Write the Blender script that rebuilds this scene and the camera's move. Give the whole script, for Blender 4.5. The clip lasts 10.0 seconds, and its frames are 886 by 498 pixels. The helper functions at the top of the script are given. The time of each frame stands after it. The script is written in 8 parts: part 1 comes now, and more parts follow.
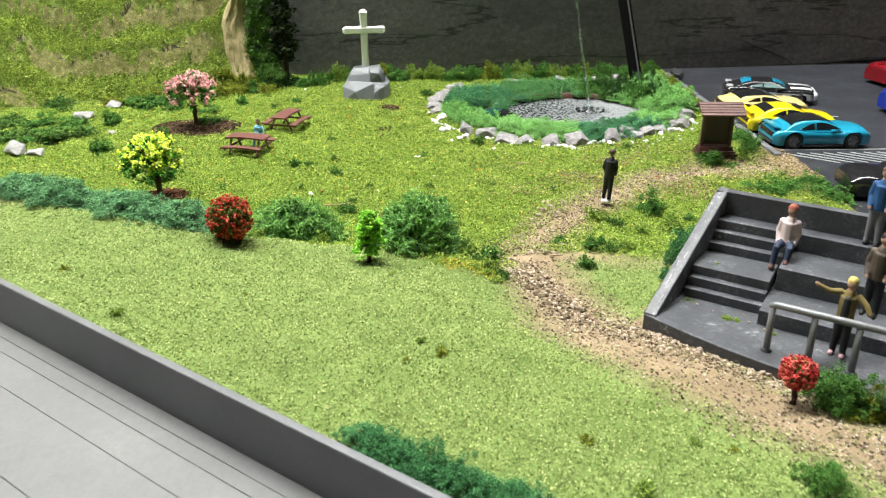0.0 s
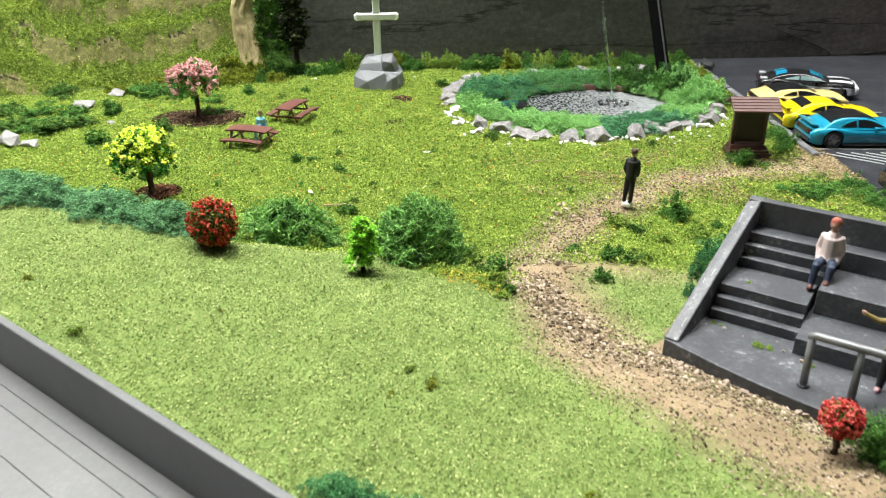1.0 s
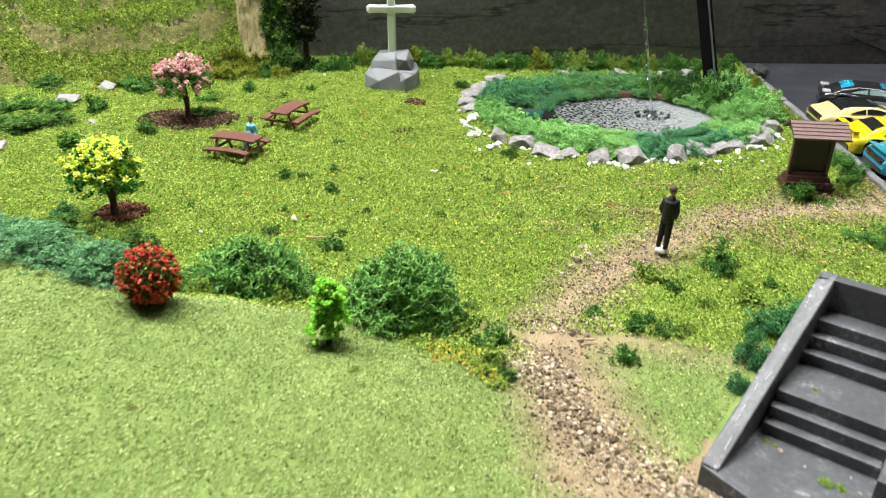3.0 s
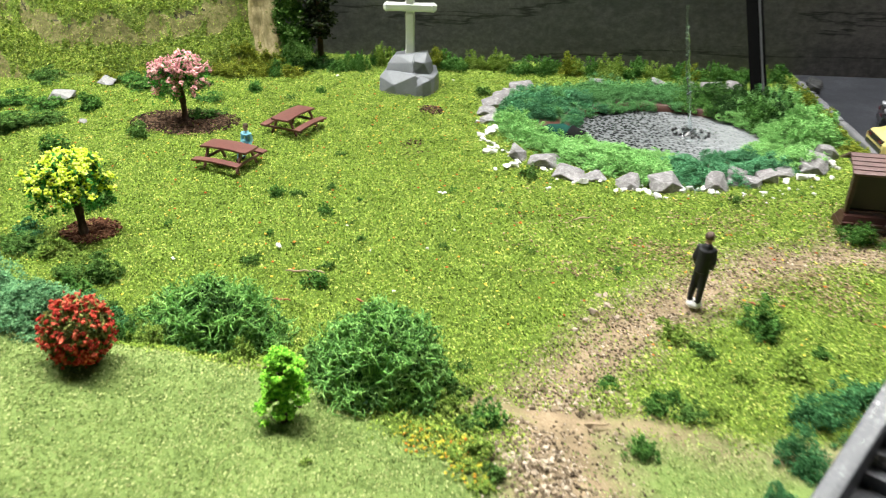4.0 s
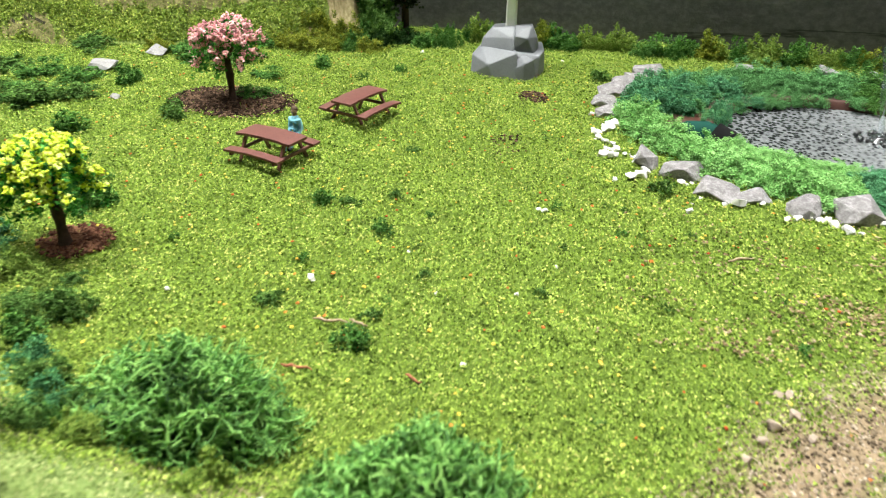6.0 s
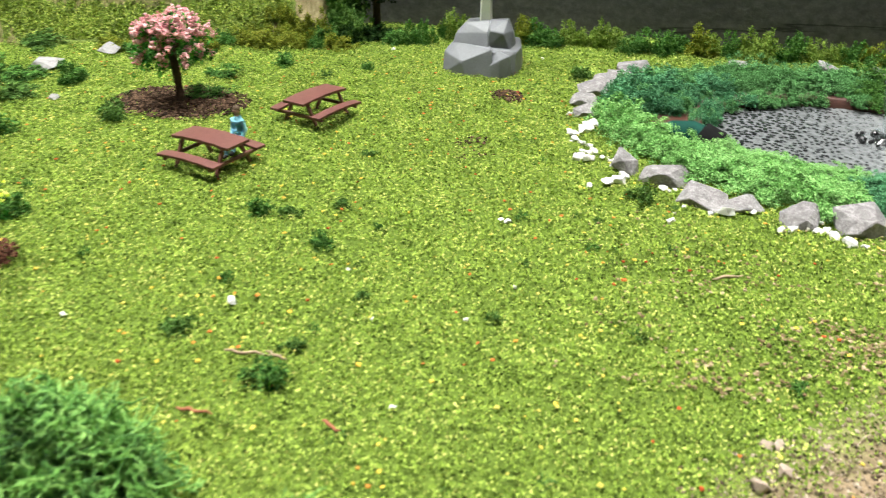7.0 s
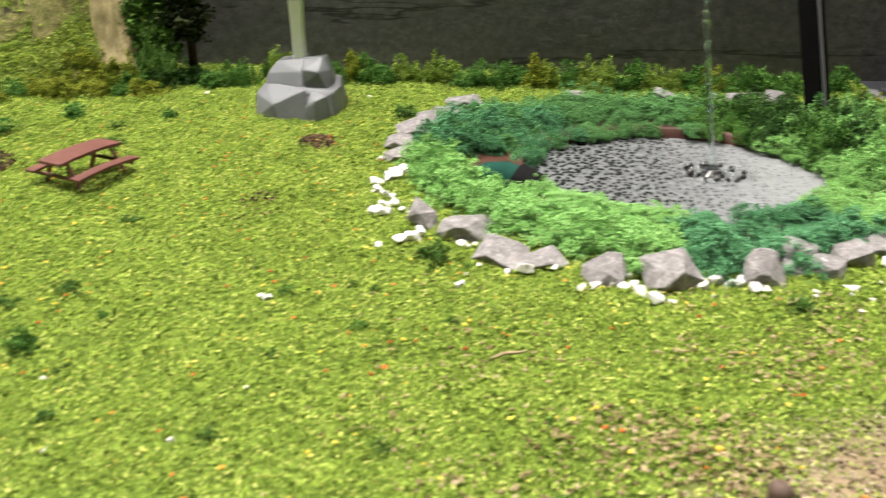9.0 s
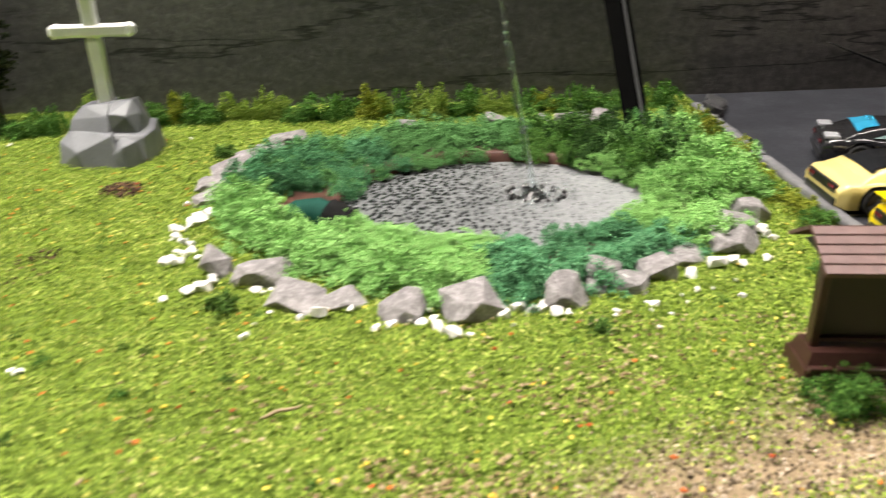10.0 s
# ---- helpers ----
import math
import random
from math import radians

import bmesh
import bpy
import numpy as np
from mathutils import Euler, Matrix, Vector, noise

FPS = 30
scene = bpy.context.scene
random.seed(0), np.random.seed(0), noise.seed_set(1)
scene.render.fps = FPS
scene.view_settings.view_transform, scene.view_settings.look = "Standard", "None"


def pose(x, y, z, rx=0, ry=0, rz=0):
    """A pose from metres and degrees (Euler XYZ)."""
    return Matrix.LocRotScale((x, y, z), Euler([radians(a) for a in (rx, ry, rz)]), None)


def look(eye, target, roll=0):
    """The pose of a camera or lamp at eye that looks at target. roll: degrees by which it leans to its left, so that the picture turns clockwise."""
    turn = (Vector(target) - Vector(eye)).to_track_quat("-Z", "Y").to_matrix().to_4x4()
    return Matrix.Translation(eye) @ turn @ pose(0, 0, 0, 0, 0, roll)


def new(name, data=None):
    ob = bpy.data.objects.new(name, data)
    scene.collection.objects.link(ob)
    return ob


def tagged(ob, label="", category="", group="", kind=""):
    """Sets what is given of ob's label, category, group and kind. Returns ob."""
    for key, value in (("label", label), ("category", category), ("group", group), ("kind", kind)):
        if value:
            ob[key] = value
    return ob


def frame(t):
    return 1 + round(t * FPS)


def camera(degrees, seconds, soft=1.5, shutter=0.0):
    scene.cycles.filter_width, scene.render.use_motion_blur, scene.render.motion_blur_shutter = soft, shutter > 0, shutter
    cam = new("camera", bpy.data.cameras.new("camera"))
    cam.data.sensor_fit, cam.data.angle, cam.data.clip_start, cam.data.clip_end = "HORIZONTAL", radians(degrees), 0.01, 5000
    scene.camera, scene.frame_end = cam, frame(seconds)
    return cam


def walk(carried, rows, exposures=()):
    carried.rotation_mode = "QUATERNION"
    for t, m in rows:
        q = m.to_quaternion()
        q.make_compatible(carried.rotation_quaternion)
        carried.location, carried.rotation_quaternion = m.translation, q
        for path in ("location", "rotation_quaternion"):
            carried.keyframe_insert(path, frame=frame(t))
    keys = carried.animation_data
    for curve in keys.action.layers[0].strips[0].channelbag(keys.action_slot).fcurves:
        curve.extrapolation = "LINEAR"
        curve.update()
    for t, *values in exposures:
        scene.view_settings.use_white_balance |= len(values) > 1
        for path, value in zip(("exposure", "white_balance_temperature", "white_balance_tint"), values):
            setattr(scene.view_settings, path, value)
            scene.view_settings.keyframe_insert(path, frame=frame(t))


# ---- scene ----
from mathutils.bvhtree import BVHTree

cam = camera(60.5, 10.0, 1.1, 0.6)
cam.data.dof.use_dof, cam.data.dof.focus_distance, cam.data.dof.aperture_fstop = True, 0.37, 42.0
PATH = [
    (0, (0.0832, 0.0479, 0.1508), (0.1168, 1.8609, -0.6927), -0.60),
    (0.5, (0.0882, 0.0620, 0.1483), (0.0864, 1.8683, -0.7105), -0.73),
    (1, (0.0925, 0.0766, 0.1470), (0.0619, 1.8754, -0.7268), -0.66),
    (1.5, (0.0959, 0.0911, 0.1471), (0.0369, 1.8854, -0.7344), -0.77),
    (2, (0.0998, 0.1045, 0.1467), (0.0186, 1.8906, -0.7497), -0.58),
    (2.2, (0.1010, 0.1110, 0.1467), (0.0094, 1.8931, -0.7565), -0.43),
    (3.3, (0.1075, 0.1511, 0.1472), (-0.0185, 1.9201, -0.7774), 0.50),
    (3.5, (0.1095, 0.1604, 0.1472), (-0.0291, 1.9251, -0.7836), 0.62),
    (4, (0.1146, 0.1841, 0.1461), (-0.0868, 1.9367, -0.7961), 1.19),
    (4.5, (0.1140, 0.2042, 0.1398), (-0.1356, 1.9347, -0.8312), 0.95),
    (5, (0.1090, 0.2250, 0.1320), (-0.1858, 1.9391, -0.8555), 0.37),
    (5.5, (0.1026, 0.2498, 0.1242), (-0.2712, 1.9483, -0.8635), 0.65),
    (5.7, (0.1015, 0.2592, 0.1215), (-0.3030, 1.9530, -0.8621), 0.66),
    (6.8, (0.1092, 0.2971, 0.1089), (-0.3488, 1.9859, -0.8598), 0.68),
    (7, (0.1111, 0.3021, 0.1068), (-0.3330, 1.9949, -0.8612), 0.36),
    (7.5, (0.1157, 0.3153, 0.1012), (-0.3113, 2.0185, -0.8563), -0.19),
    (8, (0.1220, 0.3292, 0.1003), (-0.2821, 2.0459, -0.8429), -0.05),
    (8.5, (0.1328, 0.3400, 0.1010), (-0.2160, 2.0790, -0.8233), 0.13),
    (9, (0.1470, 0.3473, 0.1005), (-0.1106, 2.1157, -0.7974), -0.28),
    (9.5, (0.1613, 0.3529, 0.0989), (0.0194, 2.1503, -0.7666), -0.48),
    (10, (0.1761, 0.3628, 0.0955), (0.1631, 2.1854, -0.7278), -1.56),
]
TONE = [(0, 0.0, 6500, 10), (2, -0.03, 6500, 10), (5.5, -0.06, 6500, 10), (7, -0.09, 6550, 11), (8.5, -0.14, 6850, 14), (10, -0.10, 7100, 17)]
walk(cam, [(t, look(eye, target, roll)) for t, eye, target, roll in PATH], TONE)

# ---- light: a closed grey room with two ceiling fittings over the layout table ----
world = bpy.data.worlds.new("room_light")
scene.world = world
world.use_nodes = True
world.node_tree.nodes["Background"].inputs[0].default_value = (0.9, 0.95, 1.0, 1)
world.node_tree.nodes["Background"].inputs[1].default_value = 0.03


def area_lamp(name, x, y, z, sx, sy, watts, colour=(0.975, 1.0, 0.955)):
    lamp = bpy.data.lights.new(name, "AREA")
    lamp.shape, lamp.size, lamp.size_y, lamp.energy, lamp.color = "RECTANGLE", sx, sy, watts, colour
    ob = new(name, lamp)
    ob.matrix_world = pose(x, y, z)
    return ob


LAMPS = [(-0.45, 0.60), (0.45, 0.80)]
for (lx, ly), watts in zip(LAMPS, (44.5, 10.0)):
    area_lamp("lamp", lx, ly, 1.33, 1.2, 0.3, watts)


# ---- materials ----
def nodes_of(name):
    m = bpy.data.materials.new(name)
    m.use_nodes = True
    nt = m.node_tree
    return m, nt, nt.nodes["Principled BSDF"], nt.links


def ramp_node(nt, stops):
    r = nt.nodes.new("ShaderNodeValToRGB")
    el = r.color_ramp.elements
    while len(el) < len(stops):
        el.new(0.5)
    for e, (p, c) in zip(el, stops):
        e.position, e.color = p, (*c, 1)
    return r


def noise_node(nt, scale, detail=4.0, rough=0.6, coords="Object", stretch=None):
    tc = nt.nodes.new("ShaderNodeTexCoord")
    n = nt.nodes.new("ShaderNodeTexNoise")
    n.inputs["Scale"].default_value, n.inputs["Detail"].default_value, n.inputs["Roughness"].default_value = scale, detail, rough
    out = tc.outputs[coords]
    if stretch:
        mp = nt.nodes.new("ShaderNodeMapping")
        mp.inputs["Scale"].default_value = stretch
        nt.links.new(out, mp.inputs["Vector"])
        out = mp.outputs["Vector"]
    nt.links.new(out, n.inputs["Vector"])
    return n


def surface(name, stops, scale=300, rough=0.7, fine=None, bump=0.3, depth=0.0004, metal=0.0, coat=0.0, stretch=None, spec=0.5):
    """A worn surface: colour by coarse noise broken up by a fine one, with relief from both."""
    m, nt, p, ln = nodes_of(name)
    a = noise_node(nt, scale, 5, 0.65, stretch=stretch)
    b = noise_node(nt, fine or scale * 6, 4, 0.7, stretch=stretch)
    mix = nt.nodes.new("ShaderNodeMath")
    mix.operation, mix.inputs[1].default_value = "MULTIPLY_ADD", 0.45
    ln.new(b.outputs["Fac"], mix.inputs[0])
    half = nt.nodes.new("ShaderNodeMath")
    half.operation, half.inputs[1].default_value = "MULTIPLY", 0.55
    ln.new(a.outputs["Fac"], half.inputs[0])
    ln.new(half.outputs[0], mix.inputs[2])
    r = ramp_node(nt, stops)
    ln.new(mix.outputs[0], r.inputs[0])
    ln.new(r.outputs[0], p.inputs["Base Color"])
    p.inputs["Roughness"].default_value, p.inputs["Metallic"].default_value = rough, metal
    p.inputs["Coat Weight"].default_value = coat
    p.inputs["Specular IOR Level"].default_value = spec
    if bump:
        bp = nt.nodes.new("ShaderNodeBump")
        bp.inputs["Strength"].default_value, bp.inputs["Distance"].default_value = bump, depth
        ln.new(mix.outputs[0], bp.inputs["Height"])
        ln.new(bp.outputs[0], p.inputs["Normal"])
    return m


def crumbs(name, stops, rough=0.9, spec=0.12, by_object=False, patches=0.5):
    """Colour that changes from one loose piece to the next."""
    m, nt, p, ln = nodes_of(name)
    g = nt.nodes.new("ShaderNodeObjectInfo" if by_object else "ShaderNodeNewGeometry")
    src = g.outputs["Random" if by_object else "Random Per Island"]
    n, big = noise_node(nt, 420, 3), noise_node(nt, 70, 3)
    add, off, far = (nt.nodes.new("ShaderNodeMath") for k in range(3))
    for node, k in ((add, 0.3), (far, patches)):
        node.operation, node.inputs[1].default_value = "MULTIPLY_ADD", k
    off.operation, off.inputs[1].default_value = "SUBTRACT", 0.15 + patches / 2
    ln.new(src, off.inputs[0])
    ln.new(n.outputs["Fac"], add.inputs[0])
    ln.new(off.outputs[0], add.inputs[2])
    ln.new(big.outputs["Fac"], far.inputs[0])
    ln.new(add.outputs[0], far.inputs[2])
    r = ramp_node(nt, stops)
    ln.new(far.outputs[0], r.inputs[0])
    ln.new(r.outputs[0], p.inputs["Base Color"])
    p.inputs["Roughness"].default_value = rough
    p.inputs["Specular IOR Level"].default_value = spec
    return m


def paint(name, colour, rough=0.3, coat=0.5, metal=0.0, flake=0.04):
    c = Vector(colour)
    return surface(name, [(0.3, tuple(c * (1 - flake * 3))), (0.7, tuple(c))], 60, rough, 2500, 0.05, 0.0001, metal, coat)


M = {}
M["turf"] = crumbs("lawn_crumbs", [(0.0, (0.035, 0.062, 0.008)), (0.2, (0.130, 0.205, 0.026)), (0.55, (0.240, 0.358, 0.050)), (0.86, (0.36, 0.48, 0.085)), (1.0, (0.60, 0.61, 0.18))], patches=0.6)
M["fine_turf"] = crumbs("fine_turf_flock", [(0.0, (0.075, 0.115, 0.025)), (0.3, (0.155, 0.220, 0.058)), (0.7, (0.25, 0.325, 0.095)), (0.93, (0.46, 0.49, 0.21))])
M["gravel"] = crumbs("gravel_stones", [(0.0, (0.060, 0.043, 0.028)), (0.3, (0.176, 0.133, 0.086)), (0.65, (0.297, 0.228, 0.155)), (0.95, (0.516, 0.430, 0.335))], 0.9)
M["bark_soil"] = crumbs("dark_mulch", [(0.0, (0.016, 0.010, 0.006)), (0.5, (0.052, 0.030, 0.018)), (0.95, (0.17, 0.105, 0.065))], 0.95)
M["asphalt"] = surface("asphalt_board", [(0.3, (0.010, 0.011, 0.0140)), (0.5, (0.020, 0.0215, 0.0265)), (0.7, (0.042, 0.044, 0.052))], 40, 0.8, 900, 0.4, 0.0003, spec=0.2)
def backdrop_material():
    """Dark board painted like weathered asphalt: streaks, blotches and fine cracks, with light and shade along it put
    into the colour.
    """
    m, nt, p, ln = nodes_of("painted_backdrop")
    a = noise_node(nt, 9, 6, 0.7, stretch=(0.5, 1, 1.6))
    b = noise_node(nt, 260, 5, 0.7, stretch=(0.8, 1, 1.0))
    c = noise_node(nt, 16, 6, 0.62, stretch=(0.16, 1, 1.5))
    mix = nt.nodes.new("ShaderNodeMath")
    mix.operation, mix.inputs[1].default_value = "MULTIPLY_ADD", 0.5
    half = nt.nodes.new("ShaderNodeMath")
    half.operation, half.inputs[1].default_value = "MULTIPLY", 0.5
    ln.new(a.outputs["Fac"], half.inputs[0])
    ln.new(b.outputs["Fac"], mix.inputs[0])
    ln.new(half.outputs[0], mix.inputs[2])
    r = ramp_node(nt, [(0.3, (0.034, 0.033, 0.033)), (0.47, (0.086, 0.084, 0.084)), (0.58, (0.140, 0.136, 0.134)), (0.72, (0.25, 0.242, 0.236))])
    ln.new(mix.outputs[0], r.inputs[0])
    dark_line = ramp_node(nt, [(0.485, (1, 1, 1)), (0.497, (0.25, 0.25, 0.25)), (0.503, (0.25, 0.25, 0.25)), (0.512, (1, 1, 1))])
    ln.new(c.outputs["Fac"], dark_line.inputs[0])
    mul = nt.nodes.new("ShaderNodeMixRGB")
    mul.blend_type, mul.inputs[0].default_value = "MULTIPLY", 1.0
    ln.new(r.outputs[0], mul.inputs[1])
    ln.new(dark_line.outputs[0], mul.inputs[2])
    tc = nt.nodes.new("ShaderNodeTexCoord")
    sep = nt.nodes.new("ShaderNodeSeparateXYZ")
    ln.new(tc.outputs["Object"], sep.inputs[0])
    # place along the board, jittered by noise, that picks the tone below
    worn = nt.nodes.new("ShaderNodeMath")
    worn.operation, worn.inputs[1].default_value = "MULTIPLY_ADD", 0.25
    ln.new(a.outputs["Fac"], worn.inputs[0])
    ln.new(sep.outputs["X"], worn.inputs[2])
    # light and shade along the board as colour: darker middle, paler ends
    shade_along = ramp_node(nt, [(0.12, (1, 1, 1)), (0.27, (0.62, 0.62, 0.61)), (0.42, (0.66, 0.64, 0.62)), (0.56, (0.95, 0.88, 0.81))])
    ln.new(worn.outputs[0], shade_along.inputs[0])
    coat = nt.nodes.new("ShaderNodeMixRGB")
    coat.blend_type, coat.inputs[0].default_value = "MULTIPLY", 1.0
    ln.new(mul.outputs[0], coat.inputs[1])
    ln.new(shade_along.outputs[0], coat.inputs[2])
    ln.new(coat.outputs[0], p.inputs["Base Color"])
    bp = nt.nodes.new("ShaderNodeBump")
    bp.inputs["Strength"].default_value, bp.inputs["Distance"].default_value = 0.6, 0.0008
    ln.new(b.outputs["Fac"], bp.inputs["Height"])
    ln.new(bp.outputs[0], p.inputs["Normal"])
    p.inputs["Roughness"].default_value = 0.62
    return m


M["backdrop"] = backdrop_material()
M["track"] = surface("track_board", [(0.3, (0.115, 0.115, 0.114)), (0.6, (0.160, 0.160, 0.158)), (0.8, (0.215, 0.215, 0.212))], 22, 0.55, 700, 0.1, 0.0002)
M["grey_plastic"] = surface("grey_plastic", [(0.3, (0.108, 0.111, 0.115)), (0.7, (0.165, 0.168, 0.172))], 30, 0.5, 1200, 0.15, 0.0002)
M["dark_plastic"] = surface("dark_grey_plastic", [(0.3, (0.032, 0.034, 0.040)), (0.52, (0.062, 0.065, 0.074)), (0.60, (0.11, 0.113, 0.122)), (0.66, (0.30, 0.30, 0.31))], 90, 0.52, 700, 0.3, 0.0003)
M["rock"] = surface("grey_rock", [(0.3, (0.094, 0.087, 0.087)), (0.5, (0.228, 0.215, 0.214)), (0.7, (0.48, 0.46, 0.455))], 230, 0.85, 1100, 1.0, 0.0008, spec=0.3)
M["white_rock"] = surface("white_pebble", [(0.3, (0.52, 0.49, 0.45)), (0.6, (0.8, 0.79, 0.77))], 250, 0.7, 1500, 0.4, 0.0003)
M["plastic_rock"] = surface("grey_moulded_rock", [(0.3, (0.105, 0.112, 0.12)), (0.7, (0.185, 0.193, 0.205))], 80, 0.5, 1500, 0.12, 0.0002)
M["cross"] = surface("off_white_paint", [(0.3, (0.74, 0.74, 0.74)), (0.7, (0.90, 0.90, 0.91))], 150, 0.45, 1500, 0.2, 0.0002)
M["table"] = surface("red_brown_plastic", [(0.3, (0.085, 0.028, 0.022)), (0.7, (0.165, 0.060, 0.047))], 300, 0.5, 2500, 0.25, 0.0002)
M["kiosk"] = surface("dark_brown_plastic", [(0.3, (0.032, 0.012, 0.009)), (0.7, (0.075, 0.03, 0.024))], 300, 0.38, 2000, 0.2, 0.0002)
M["bark"] = surface("bark", [(0.3, (0.025, 0.014, 0.008)), (0.7, (0.11, 0.06, 0.035))], 500, 0.9, 2500, 0.8, 0.0005)
M["leaf_mid"] = crumbs("foam_leaf_mid", [(0.0, (0.025, 0.075, 0.012)), (0.5, (0.06, 0.17, 0.03)), (0.95, (0.14, 0.29, 0.055))])
M["leaf_bright"] = crumbs("foam_leaf_bright", [(0.0, (0.115, 0.29, 0.065)), (0.5, (0.205, 0.45, 0.12)), (0.95, (0.34, 0.58, 0.21))])
M["leaf_blue"] = crumbs("foam_leaf_blue_green", [(0.0, (0.03, 0.125, 0.05)), (0.5, (0.075, 0.25, 0.11)), (0.95, (0.16, 0.38, 0.19))])
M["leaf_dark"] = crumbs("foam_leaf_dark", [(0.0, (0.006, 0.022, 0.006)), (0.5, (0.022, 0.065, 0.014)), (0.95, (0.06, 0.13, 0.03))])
M["leaf_olive"] = crumbs("foam_leaf_olive", [(0.0, (0.07, 0.10, 0.01)), (0.5, (0.17, 0.22, 0.022)), (0.95, (0.33, 0.35, 0.04))])
M["leaf_lime"] = crumbs("leaf_lime", [(0.0, (0.07, 0.26, 0.012)), (0.5, (0.20, 0.52, 0.03)), (0.95, (0.38, 0.74, 0.08))], 0.6)
M["strand"] = crumbs("green_strands", [(0.0, (0.048, 0.145, 0.024)), (0.5, (0.135, 0.335, 0.058)), (0.95, (0.29, 0.53, 0.13))], 0.6, 0.35)
M["leaf_tree"] = crumbs("tree_leaf", [(0.0, (0.015, 0.075, 0.014)), (0.5, (0.05, 0.23, 0.035)), (0.95, (0.16, 0.46, 0.08))])
M["bloom_scarlet"] = crumbs("bloom_scarlet", [(0.0, (0.20, 0.014, 0.014)), (0.5, (0.46, 0.045, 0.040)), (0.95, (0.66, 0.17, 0.13))])
M["bloom_yellow"] = crumbs("bloom_yellow", [(0.0, (0.54, 0.66, 0.03)), (0.5, (0.74, 0.84, 0.08)), (0.95, (0.86, 0.91, 0.26))])
M["bloom_pink"] = crumbs("bloom_pink", [(0.0, (0.48, 0.18, 0.20)), (0.5, (0.76, 0.36, 0.37)), (0.95, (0.88, 0.58, 0.57))])
M["bloom_red"] = crumbs("bloom_red", [(0.0, (0.22, 0.018, 0.012)), (0.5, (0.50, 0.055, 0.034)), (0.95, (0.64, 0.16, 0.09))])
M["litter"] = crumbs("fallen_leaf_bits", [(0.0, (0.35, 0.06, 0.02)), (0.25, (0.58, 0.16, 0.04)), (0.45, (0.68, 0.52, 0.07)), (0.95, (0.55, 0.5, 0.12))])
M["pale_rock"] = surface("pale_rock", [(0.3, (0.13, 0.125, 0.12)), (0.6, (0.33, 0.32, 0.31))], 130, 0.85, 1000, 0.7, 0.0006)
M["leaf_moss"] = crumbs("moss_blue_green", [(0.0, (0.042, 0.128, 0.052)), (0.5, (0.105, 0.255, 0.106)), (0.95, (0.20, 0.38, 0.175))])
M["red_soil"] = crumbs("red_brown_soil", [(0.0, (0.04, 0.016, 0.009)), (0.5, (0.11, 0.045, 0.025)), (0.95, (0.22, 0.11, 0.06))], 0.95)
M["liner"] = surface("terracotta_liner", [(0.3, (0.03, 0.011, 0.007)), (0.7, (0.11, 0.036, 0.02))], 200, 0.6, 1500, 0.3, 0.0003)
M["pump"] = surface("green_hose", [(0.3, (0.003, 0.035, 0.026)), (0.7, (0.006, 0.065, 0.046))], 300, 0.8, 1500, 0.2, 0.0002, spec=0.15)
M["hose_end"] = surface("black_hose_end", [(0.3, (0.004, 0.004, 0.004)), (0.7, (0.010, 0.010, 0.010))], 300, 0.85, 1500, 0.2, 0.0002, spec=0.12)
M["black"] = paint("black_plastic", (0.012, 0.012, 0.013), 0.35)
M["steel"] = surface("dull_grey_rail", [(0.3, (0.13, 0.135, 0.14)), (0.7, (0.24, 0.245, 0.25))], 200, 0.48, 1500, 0.15, 0.0001, 0.3)
M["kerb"] = surface("worn_kerb", [(0.3, (0.07, 0.07, 0.075)), (0.6, (0.16, 0.16, 0.165)), (0.8, (0.26, 0.25, 0.24))], 150, 0.8, 1500, 0.5, 0.0004)
M["line"] = surface("worn_white_line", [(0.3, (0.3, 0.3, 0.31)), (0.6, (0.55, 0.55, 0.55))], 300, 0.7, 2000, 0.1, 0.0001)
M["room"] = surface("room_wall_paint", [(0.3, (0.10, 0.10, 0.10)), (0.7, (0.14, 0.14, 0.137))], 3, 0.8, 60, 0.1, 0.001)
M["tyre"] = surface("tyre_rubber", [(0.3, (0.010, 0.010, 0.011)), (0.7, (0.022, 0.022, 0.023))], 400, 0.7, 2500, 0.2, 0.0001)
M["rim_dark"] = paint("dark_rim", (0.24, 0.24, 0.25), 0.3, 0.3, 0.7)
M["rim_silver"] = paint("silver_rim", (0.4, 0.4, 0.42), 0.3, 0.2, 0.8)
M["tinted"] = paint("tinted_window", (0.010, 0.011, 0.013), 0.08, 0.6)
M["lamp_red"] = paint("tail_lamp_red", (0.10, 0.006, 0.010), 0.2, 0.6)
M["lamp_clear"] = paint("head_lamp_clear", (0.55, 0.56, 0.58), 0.15, 0.6)


def glowing(name, colour, strength):
    m, nt, p, ln = nodes_of(name)
    p.inputs["Emission Color"].default_value, p.inputs["Emission Strength"].default_value = (*colour, 1), strength
    p.inputs["Base Color"].default_value = (0.8, 0.8, 0.8, 1)
    return m


M["diffuser"] = glowing("lamp_diffuser", (1.0, 0.98, 0.95), 14.0)


